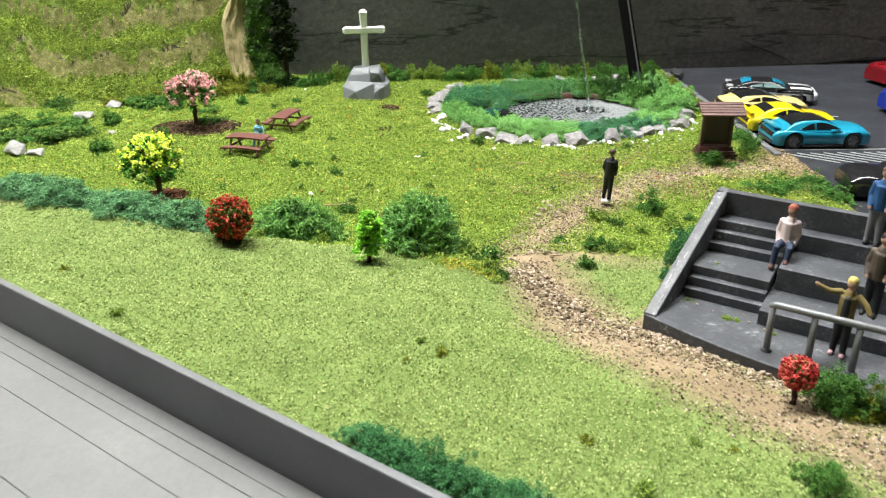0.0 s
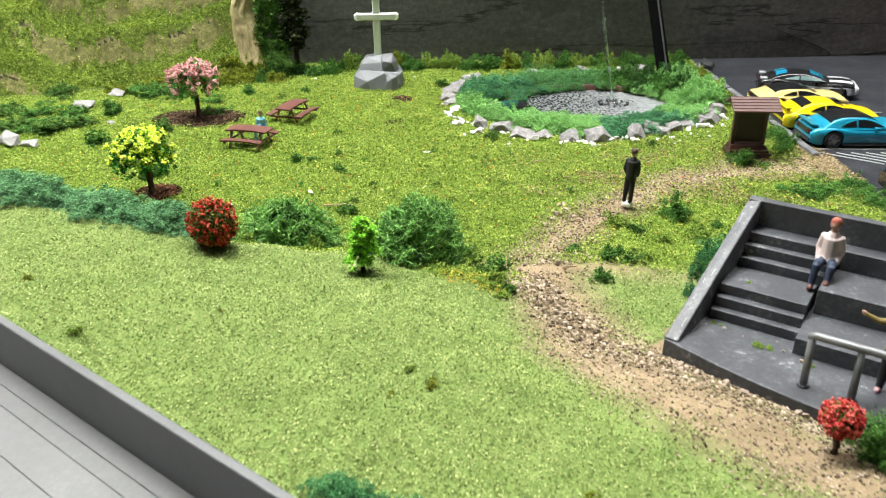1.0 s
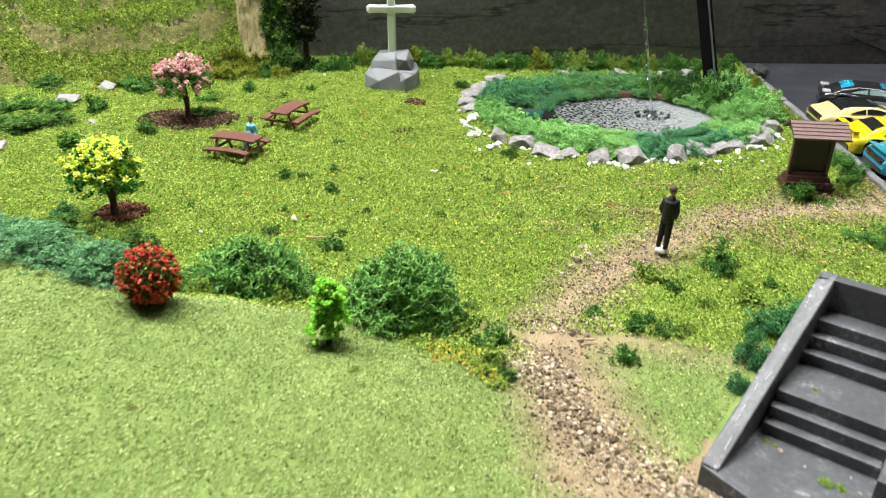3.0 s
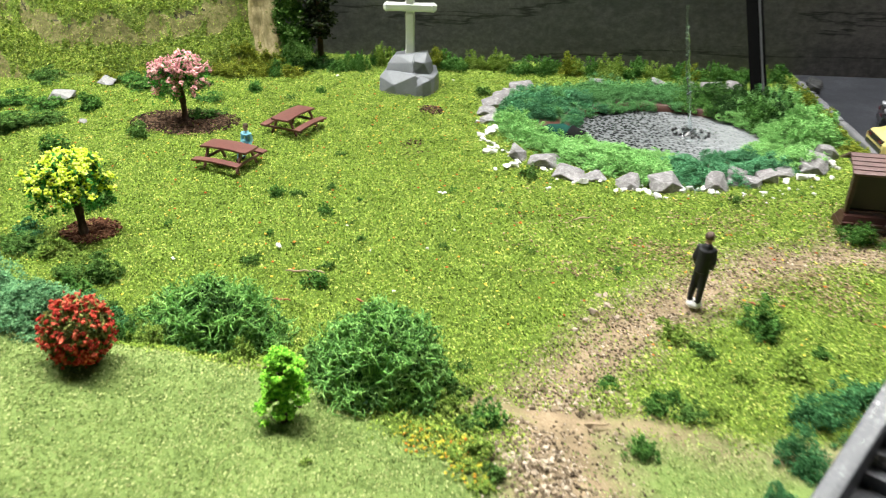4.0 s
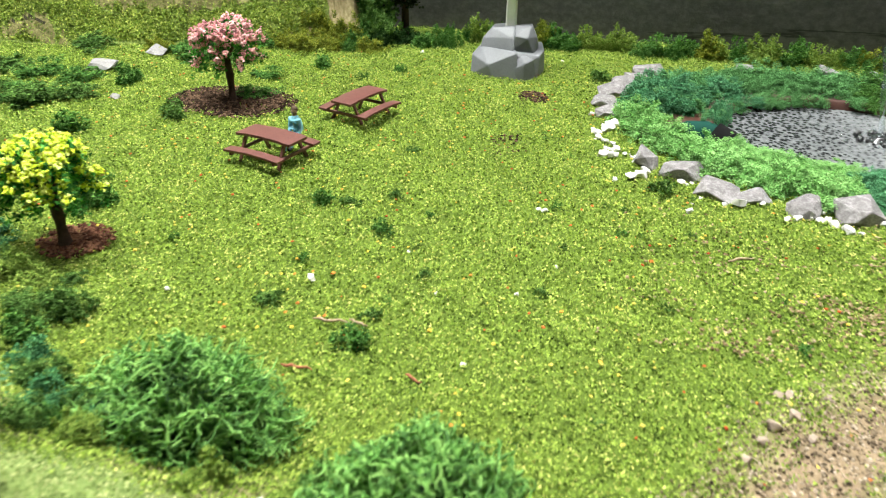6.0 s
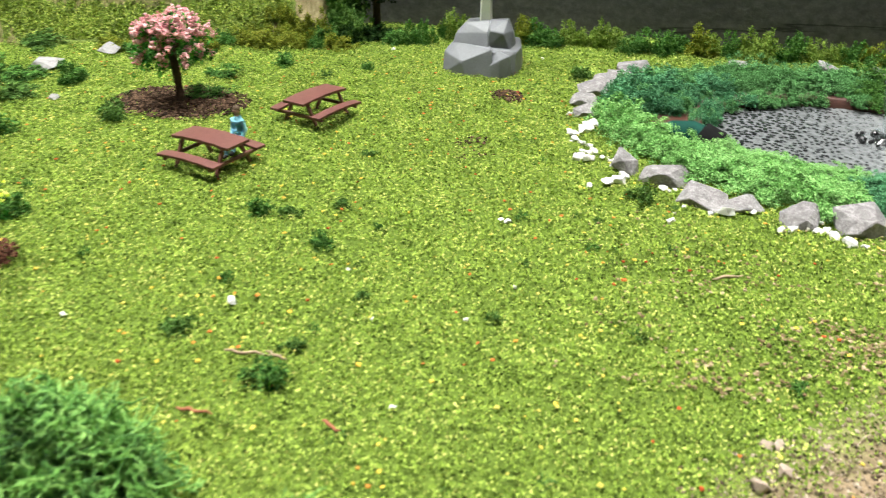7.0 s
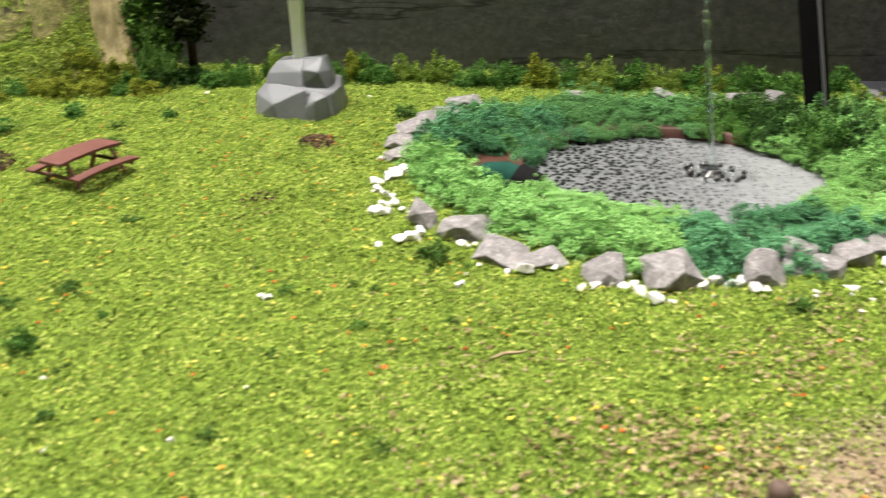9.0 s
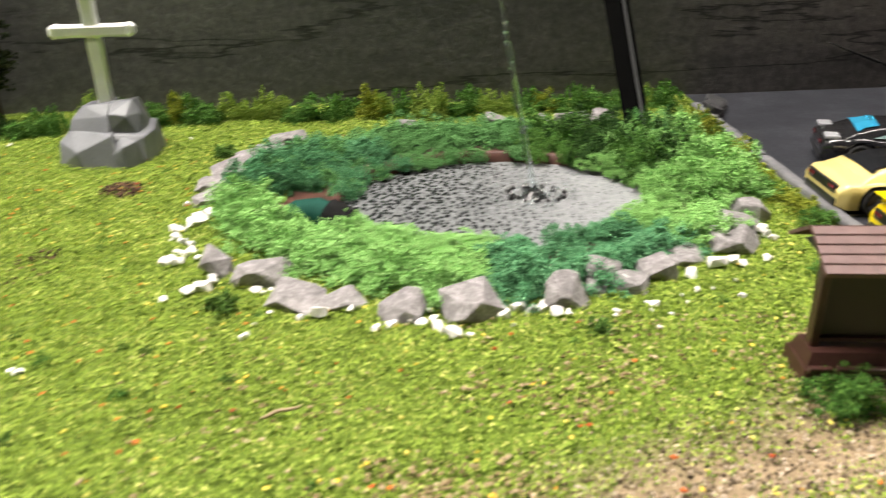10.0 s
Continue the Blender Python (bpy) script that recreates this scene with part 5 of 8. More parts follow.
TUFTS_C = [(-0.204, 0.569, 0.0212), (-0.187, 0.561, 0.0175), (-0.173, 0.560, 0.0210), (-0.176, 0.596, 0.0185), (-0.210, 0.655, 0.0201), (-0.136, 0.651, 0.0222), (-0.125, 0.659, 0.0163), (-0.086, 0.630, 0.0138), (-0.027, 0.618, 0.0068), (-0.131, 0.532, 0.0110), (-0.16, 0.575, 0.016), (-0.15, 0.60, 0.012), (-0.115, 0.645, 0.014), (-0.075, 0.597, 0.016), (-0.10, 0.56, 0.010), (-0.075, 0.47, 0.012), (-0.085, 0.43, 0.014), (-0.10, 0.42, 0.016), (-0.04, 0.412, 0.012), (-0.20, 0.60, 0.018), (-0.225, 0.60, 0.02), (-0.155, 0.665, 0.016)]
TUFTS_D = [(-0.050, 0.298, 0.0049), (0.068, 0.313, 0.0044), (0.124, 0.208, 0.0058), (0.153, 0.209, 0.0041), (0.163, 0.207, 0.0041), (0.080, 0.256, 0.0047), (0.086, 0.249, 0.0055), (0.134, 0.189, 0.0078), (0.075, 0.244, 0.0035), (-0.018, 0.264, 0.006), (0.019, 0.282, 0.003)]
for spots, kinds, label, group in ((TUFTS_A, ("leaf_tuft", "leaf_mid"), "small dark green tuft on the lawn", "tufts on the lawn"), (TUFTS_B, ("leaf_mid", "leaf_tuft", "leaf_lime_tuft"), "green foam tuft beside the footpath", "tufts by the footpath"), (TUFTS_C, ("leaf_tuft", "leaf_mid"), "dark green foam bush on the lawn", "low bushes on the lawn"), ([(x, y, s * 0.62) for x, y, s in TUFTS_D], ("leaf_olive", "leaf_lime_tuft"), "small olive tuft on the front bank", "tufts on the bank")):
    for i, (x, y, s) in enumerate(spots):
        clump("grass_tuft", kinds[i % len(kinds)], x, y, s * 1.45, s * (1.05 if s < 0.013 else 0.55), label, "tuft", group, count=1000 if s < 0.012 else 2600)


rng_t = random.Random(63)
for k in range(150):
    x, y = rng_t.uniform(-0.16, 0.26), rng_t.uniform(0.385, 0.70)
    w = rng_t.choice((0.0022, 0.003, 0.004, 0.0055))
    if pond_ring(x, y) < 1.12 or path_depth(x, y) > -0.004:
        continue
    clump("grass_tuft", rng_t.choice(("leaf_tuft", "leaf_mid", "leaf_lime_tuft", "leaf_tuft")), x, y, w, w * rng_t.uniform(0.5, 0.8), "tiny green foam tuft in the lawn", "tuft", "tiny tufts in the lawn", count=500)


def strand_bush(x, y, w, d, h, seed, label, stems=780, loose=0.0):
    """A bush of thick, curling, forking green strands gathered in a rough cushion."""
    rng = np.random.default_rng(seed)
    half = np.array((w / 2, d / 2, h))
    tracks = []

    def grow(p, way, steps, rad, level):
        pts = []
        for j in range(steps):
            pts.append(p.copy())
            way = way + rng.normal(0, 0.46, 3)
            q = p / half
            out = np.linalg.norm(q) / (1.0 + 0.10 * math.sin(5 * math.atan2(p[1], p[0]) + seed) + 0.08 * math.sin(9 * q[2] + 3 * q[0]))
            if out > 0.98 + loose * rng.random():
                way = way - 0.75 * q / np.linalg.norm(q)
            if p[2] < 0.0012:
                way[2] = abs(way[2])
            way /= np.linalg.norm(way)
            p = p + way * 0.00092
        pts.append(p.copy())
        tracks.append((np.array(pts), rad))
        if level < 2:
            for k in range(2 if level else rng.integers(2, 4)):
                i = rng.integers(steps // 2, steps + 1)
                side = rng.normal(0, 1.0, 3)
                grow(pts[i], way + 0.9 * side / np.linalg.norm(side), int(rng.integers(3, 6)), rad * 0.84, level + 1)

    for k in range(stems):
        a, up = rng.uniform(0, math.tau), rng.uniform(0.02, 1.0)
        flat = math.sqrt(1 - up * up)
        way = np.array((math.cos(a) * flat, math.sin(a) * flat, up))
        grow(way * half * rng.uniform(0.5, 0.88), way + rng.normal(0, 0.5, 3), int(rng.integers(3, 7)), rng.uniform(0.00026, 0.00036), 0)
    vs, fs, base, sides = [], [], 0, 5
    ang = np.arange(sides) * math.tau / sides
    for pts, rad in tracks:
        n = len(pts)
        dirv = np.gradient(pts, axis=0)
        dirv /= np.linalg.norm(dirv, axis=1)[:, None] + 1e-9
        side = np.cross(dirv, (0.3, 0.5, 0.81))
        side /= np.linalg.norm(side, axis=1)[:, None] + 1e-9
        up = np.cross(dirv, side)
        r = rad * np.linspace(1.0, 0.62, n)
        vs.append((pts[:, None] + r[:, None, None] * (np.cos(ang)[None, :, None] * side[:, None] + np.sin(ang)[None, :, None] * up[:, None])).reshape(-1, 3))
        i = np.arange(n * sides).reshape(n, sides) + base
        fs.append(np.stack([i[:-1], np.roll(i[:-1], -1, 1), np.roll(i[1:], -1, 1), i[1:]], -1).reshape(-1, 4))
        base += n * sides
    bush = empty("tangled_bush", label, "bush", "tangled bushes on the bank", pose(x, y, float(land(x, y)) - 0.001))
    part("tangle", mesh_arrays("tangle", np.concatenate(vs), np.concatenate(fs), True), M["strand"], bush)
    # filler clump whose dark colour stands for the shade inside the bush
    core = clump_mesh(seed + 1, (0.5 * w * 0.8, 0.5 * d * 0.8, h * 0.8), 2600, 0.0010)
    part("core", core, M["leaf_dark"], bush, "dark green filler foliage for the bush's shaded inside")


strand_bush(0.0185, 0.3790, 0.052, 0.034, 0.0235, 61, "tangled mid-green strand bush on the bank edge", 760, 0.5)
strand_bush(0.0775, 0.3535, 0.041, 0.039, 0.0250, 62, "rounded tangled green strand bush beside the footpath")


def tree_trunk(bm, height, r, limbs, spread, rng, base_flare=1.8):
    pts = [(0, 0, -0.001), (0.0003, 0, height * 0.25), (-0.0004, 0.0003, height * 0.6), (0.0002, 0, height)]
    tube(bm, pts, [r * base_flare, r * 1.05, r * 0.9, r * 0.7], 10)
    for k in range(limbs):
        a = math.tau * k / limbs + rng.uniform(-0.3, 0.3)
        z = height * rng.uniform(0.6, 0.95)
        q = Vector((math.cos(a), math.sin(a), 0)) * spread * rng.uniform(0.5, 0.9)
        tube(bm, [(0, 0, z), (q.x * 0.5, q.y * 0.5, z + spread * 0.45), (q.x, q.y, z + spread * 0.5)], [r * 0.5, r * 0.35, r * 0.15], 6)


def blossom_tree(name, x, y, crown_w, crown_h, total, bloom, label, seed, top_bloom=0.9, low_bloom=0.3, lean=(0.0, 0.0)):
    """A weeping crown of drooping sprays, leafy inside and in blossom outside, on a forked trunk."""
    rng, nr = random.Random(seed), np.random.default_rng(seed)
    tree = empty(name, label, "tree", at=pose(x, y, float(land(x, y))))
    bm = bmesh.new()
    fork = total - crown_h * 0.80
    tube(bm, [(0, 0, -0.001), (0.0005, 0, 0.0012), (0.0002, 0.0003, fork * 0.6), (-0.0003, 0, fork)], [0.0036, 0.0024, 0.0019, 0.0017], 10)
    leaves, blooms = [], []
    sprays = 30
    for k in range(sprays):
        a = math.tau * k * 0.382 + rng.uniform(-0.2, 0.2)
        reach = crown_w / 2 * rng.uniform(0.62, 1.0) * (1.0 if k % 3 else 0.55)
        hem = total - crown_h * (rng.uniform(0.72, 1.0) if k % 3 else rng.uniform(0.35, 0.7))
        peak = total - 0.0016 - 0.22 * crown_h * (reach / crown_w * 2) ** 2
        c, s = math.cos(a), math.sin(a)
        line = []
        for j in range(9):
            u = j / 8
            r = reach * (1 - (1 - u) ** 1.6)
            z = fork + (peak - fork) * min(1, u * 2.3) if u < 0.45 else peak - (peak - hem) * ((u - 0.45) / 0.55) ** 1.7
            line.append((c * r + lean[0] * u, s * r + lean[1] * u, z))
        if k % 3 == 1:
            tube(bm, line[:5], [0.0009, 0.0008, 0.0006, 0.0004, 0.0003], 6)
        for j in range(3, 9):
            p = np.array(line[j])
            for i in range(2):
                q = p + nr.normal(0, 0.0013, 3)
                leaves.append(q + nr.normal(0, 0.0009, (15, 3)))
                share = low_bloom + (top_bloom - low_bloom) * np.clip((q[2] - (total - crown_h)) / crown_h, 0, 1) ** 0.8
                if nr.random() < share:
                    side = np.array((c, s, 1.0)) * 0.0013
                    blooms.append(q + side + nr.normal(0, 0.00080, (20, 3)))
    part("trunk", bm, M["bark"], tree, "brown forked trunk", smooth=True)
    p = np.concatenate(leaves)
    v, f = flakes(p, nr.uniform(0.0006, 0.0013, len(p)), nr)
    part("leaves", mesh_arrays("leaves", v, f), M["leaf_tree"], tree)
    p = np.concatenate(blooms)
    v, f = bits(p, nr.uniform(0.00040, 0.00085, len(p)), nr, True, 0.8, 0.5)
    part("blossom", mesh_arrays("blossom", v, f), bloom, tree)


blossom_tree("yellow_tree", -0.0655, 0.4445, 0.0300, 0.0205, 0.0355, M["bloom_yellow"], "small yellow-blossomed weeping tree with a brown trunk", 71, 0.78, 0.10, (-0.0015, 0.0))
blossom_tree("pink_tree", -0.0840, 0.587, 0.0325, 0.0215, 0.0397, M["bloom_pink"], "small pink-blossomed weeping tree on dark mulch", 72, 0.66, 0.42)


def ball_bush(name, x, y, w, h, stem, label, seed, share=0.6, bloom="bloom_red"):
    """A clipped ball of small olive leaves thickly set with tiny blossom."""
    nr, rng = np.random.default_rng(seed), random.Random(seed)
    bush = empty(name, label, "bush", at=pose(x, y, float(land(x, y))))
    bm = bmesh.new()
    tree_trunk(bm, stem + h * 0.4, 0.0009, 5, w * 0.3, rng)
    part("stem", bm, M["bark"], bush, smooth=True)

    def shell(n, inner, outer):
        d = nr.normal(size=(n, 3))
        d /= np.linalg.norm(d, axis=1)[:, None]
        lump = 1 + 0.05 * np.sin(d[:, :1] * 9 + seed) * np.cos(d[:, 1:2] * 8) + 0.04 * np.sin(d[:, 2:] * 13)
        return d * lump * nr.uniform(inner, outer, (n, 1)) * np.array((w / 2, w / 2, h / 2)) + np.array((0, 0, stem + h / 2))
    p = shell(5200, 0.65, 0.98)
    v, f = flakes(p, nr.uniform(0.0004, 0.0009, len(p)), nr)
    part("leaves", mesh_arrays("leaves", v, f), M["leaf_olive_dark"], bush)
    m = int(760 * share)
    p = np.repeat(shell(m, 0.93, 1.04), 4, axis=0) + nr.normal(0, 0.00048, (m * 4, 3))
    v, f = bits(p, nr.uniform(0.00034, 0.00070, len(p)), nr, True, 1.0, 0.5)
    part("blossom", mesh_arrays("blossom", v, f), M[bloom], bush)


M["leaf_olive_dark"] = crumbs("bush_leaf_olive", [(0.0, (0.07, 0.09, 0.02)), (0.5, (0.16, 0.19, 0.045)), (0.95, (0.30, 0.31, 0.09))])


ball_bush("red_bush", 0.0017, 0.3358, 0.0172, 0.0182, 0.0002, "round bush full of red blossom on the bank", 81, 0.33)
ball_bush("red_bush", 0.1912, 0.2330, 0.0088, 0.0088, 0.0066, "small round red-blossomed bush by the seating", 82, 0.34, "bloom_scarlet")


def lime_tree(x, y):
    """A little column of ragged lime-green leaf tiers down to a short stem."""
    nr = np.random.default_rng(91)
    tree = empty("lime_tree", "small lime-green tree with layered plastic foliage", "tree", at=pose(x, y, float(land(x, y))))
    bm = bmesh.new()
    tube(bm, [(0, 0, -0.001), (0, 0, 0.006), (0.0003, 0, 0.020)], [0.0013, 0.0009, 0.0005], 8)
    for k in range(9):
        a = k * 2.1
        tube(bm, [(0, 0, 0.004 + k * 0.0018), (0.005 * math.cos(a), 0.005 * math.sin(a), 0.0055 + k * 0.0018)], [0.0004, 0.0002], 5)
    part("trunk", bm, M["bark"], tree, smooth=True)
    for z, r, ox, oy in ((0.0062, 0.0050, -0.0011, -0.0006), (0.0100, 0.0050, 0.0012, 0.0004), (0.0142, 0.0047, -0.0004, 0.0006), (0.0178, 0.0044, 0.0010, 0.0), (0.0208, 0.0024, 0.0002, 0.0)):
        a = nr.uniform(0, math.tau, 46)
        rad = r * np.sqrt(nr.uniform(0.12, 1.0, 46)) * (1 + 0.16 * np.sin(a * 5 + z * 900))
        knot = np.stack([ox + np.cos(a) * rad, oy + np.sin(a) * rad, z + 0.0012 - 0.0020 * (rad / r) ** 2 + nr.normal(0, 0.0003, 46)], -1)
        p = np.repeat(knot, 24, axis=0) + nr.normal(0, 0.00050, (46 * 24, 3)) * np.array((1, 1, 0.6))
        v, f = bits(p, nr.uniform(0.00032, 0.00066, len(p)), nr, True, 0.6, 0.5)
        part("foliage_tier", mesh_arrays("foliage_tier", v, f), M["leaf_lime"], tree)


lime_tree(0.0582, 0.3285)


def dark_tree(x, y):
    nr, rng = np.random.default_rng(95), random.Random(95)
    tree = empty("conifer", "tall dark green tree before the backdrop", "tree", at=pose(x, y, float(land(x, y))))
    bm = bmesh.new()
    tube(bm, [(0, 0, -0.001), (0.0005, 0, 0.03), (0, 0, 0.11)], [0.0028, 0.0022, 0.0008], 10)
    part("trunk", bm, M["bark"], tree, smooth=True)
    n = 2600
    z = nr.uniform(0.021, 0.125, n)
    rad = 0.0155 * np.clip((0.135 - z) / 0.09, 0.1, 1.0) * (0.75 + 0.25 * np.sin(z * 420)) * nr.uniform(0.35, 1.05, n)
    a = nr.uniform(0, math.tau, n)
    v, f = bits(np.stack([np.cos(a) * rad, np.sin(a) * rad, z], -1), nr.uniform(0.0008, 0.0018, n), nr, True, 0.8, 0.5)
    part("foliage", mesh_arrays("foliage", v, f), M["leaf_night"], tree)




def creeper():
    """Hanging green growth between the cliff and the dark tree, in many overlapping bunches."""
    nr = np.random.default_rng(97)
    n = 150
    z = nr.uniform(0.012, 0.125, n)
    left = np.interp(z, (0.0, 0.03, 0.125), (-0.066, -0.071, -0.070))
    right = np.interp(z, (0.0, 0.03, 0.125), (-0.044, -0.048, -0.056))
    knot = np.stack([left + (right - left) * nr.uniform(0, 1, n), 0.7255 + 0.06 * z - nr.uniform(0, 0.006, n), z], -1)
    p = np.repeat(knot, 120, axis=0) + nr.normal(0, 0.0021, (n * 120, 3)) * np.array((1, 0.8, 1.15))
    v, f = flakes(p, nr.uniform(0.0007, 0.0016, len(p)), nr)
    ob = part("creeper", mesh_arrays("creeper", v, f), M["leaf_tuft"])
    tagged(ob, "tall green creeper hanging beside the tan cliff", "creeper")


creeper()
for x, y, w, h in ((-0.116, 0.741, 0.0120, 0.0095), (-0.111, 0.741, 0.0080, 0.0065)):
    ob = clump("hill_bush", "leaf_tuft", x, y, w, h, "dark green foam bush high on the hill", "bush", "bushes on the hill", count=2200)
    ob.matrix_basis = Matrix.Translation((0, 0, float(hill_height(x, y)) - 0.001)) @ ob.matrix_basis
for k, (x, y) in enumerate(((-0.131, 0.7395), (-0.136, 0.7385), (-0.141, 0.7390), (-0.127, 0.7400), (-0.146, 0.7380))):
    ob = clump("flower_tuft", "leaf_gold", x, y, 0.0052, 0.0030, "small tuft of yellow flowers on the hill", "flowers", "yellow flowers on the hill", count=700)
    ob.matrix_basis = Matrix.Translation((0, 0, float(hill_height(x, y)) - 0.0006)) @ ob.matrix_basis


M["leaf_night"] = crumbs("dark_tree_leaf", [(0.0, (0.006, 0.010, 0.004)), (0.5, (0.018, 0.028, 0.010)), (0.95, (0.05, 0.06, 0.025))])
dark_tree(-0.041, 0.727)
for x, y, w, h in ((-0.056, 0.720, 0.026, 0.034), (-0.050, 0.714, 0.022, 0.024), (-0.064, 0.722, 0.018, 0.026)):
    clump("cliff_bush", "leaf_tuft", x, y, w, h, "dark green creeper beside the cliff", "bush", "creepers beside the cliff", count=3600)


M["rust"] = crumbs("rust_leaf_bits", [(0.0, (0.12, 0.035, 0.012)), (0.5, (0.34, 0.11, 0.03)), (0.95, (0.5, 0.3, 0.08))])


def soil_patch(x, y, w, d, label, material, n=1500, seed=5, size=1.0):
    nr = np.random.default_rng(seed)
    a, r = nr.uniform(0, math.tau, n), np.sqrt(nr.uniform(0, 1, n)) * (1 + 0.15 * np.sin(nr.uniform(0, 6, n)))
    px, py = x + np.cos(a) * r * w / 2, y + np.sin(a) * r * d / 2
    v, f = bits(np.stack([px, py, land(px, py) + (0.0012 + 0.0008 * (1 - r)) * size], -1), nr.uniform(0.0005, 0.0013, n) * size, nr, True, 0.6)
    stuff("soil_patch", v, f, material, label, "soil")


soil_patch(-0.084, 0.587, 0.056, 0.040, "dark brown mulch under the pink tree", M["bark_soil"], 3400)
soil_patch(-0.0640, 0.4480, 0.022, 0.019, "red-brown soil under the yellow tree", M["red_soil"], 900, 6)
soil_patch(0.0985, 0.3300, 0.022, 0.014, "yellow and orange foam crumbs at the path's edge", M["leaf_gold"], 260, 9, 0.5)
soil_patch(0.1070, 0.3215, 0.012, 0.012, "yellow and orange foam crumbs at the path's edge", M["leaf_gold"], 160, 10, 0.5)
soil_patch(0.054, 0.633, 0.016, 0.018, "scattered brown leaf litter on the lawn", M["bark_soil"], 150, 7, 0.9)
soil_patch(0.054, 0.635, 0.011, 0.010, "orange and rust leaf litter on the lawn", M["rust"], 22, 17, 0.8)
soil_patch(0.053, 0.568, 0.018, 0.026, "scattered brown leaf litter on the lawn", M["bark_soil"], 60, 8, 0.7)


def scatter_litter():
    nr = np.random.default_rng(15)
    n = 1500
    x, y = nr.uniform(-0.2, 0.29, n), nr.uniform(0.39, 0.70, n)
    keep = (pond_ring(x, y) > 1.02)
    x, y = x[keep], y[keep]
    s = nr.uniform(0.0003, 0.0008, len(x))
    v, f = bits(np.stack([x, y, land(x, y) + 0.0015], -1), s, nr, True, 0.5)
    stuff("leaf_litter", v, f, M["litter"], "orange and yellow crumbs strewn over the lawn", "litter")


scatter_litter()


def scatter_dirt():
    """Brown crumbs worn out of the path into the grass beside it."""
    nr = np.random.default_rng(16)
    n = 70000
    x, y = nr.uniform(0.10, 0.312, n), nr.uniform(0.37, 0.53, n)
    d = path_depth(x, y)
    keep = (d < 0.004) & (nr.random(n) < 0.55 * np.exp(np.minimum(d, 0) / 0.024) * (0.45 + 0.9 * patchy(x, y, 60, 4)) * (y > 0.44 - 1.2 * np.clip(x - 0.2, 0, 1))) & (pond_ring(x, y) > 1.0)
    keep |= (x > 0.292) & (np.abs(y - 0.478) < 0.020) & (nr.random(n) < (0.3150 - x) / 0.009)
    x, y = x[keep], y[keep]
    v, f = bits(np.stack([x, y, np.where(x > 0.302, 0.0009, land(x, y) + 0.0011)], -1), nr.uniform(0.0003, 0.0008, len(x)), nr, True, 0.5)
    stuff("worn_dirt", v, f, M["worn"], "brown and pinkish dirt crumbs in the grass by the footpath", "dirt")


M["worn"] = crumbs("worn_dirt_crumbs", [(0.0, (0.10, 0.070, 0.030)), (0.4, (0.215, 0.160, 0.080)), (0.8, (0.32, 0.245, 0.140)), (1.0, (0.42, 0.33, 0.21))])
scatter_dirt()


# ---- monument, tables, notice board ----
def hull(bm, pts):
    vs = [bm.verts.new(p) for p in pts]
    out = bmesh.ops.convex_hull(bm, input=vs)
    bmesh.ops.delete(bm, geom=[g for g in out["geom_interior"] if isinstance(g, bmesh.types.BMVert)], context="VERTS")


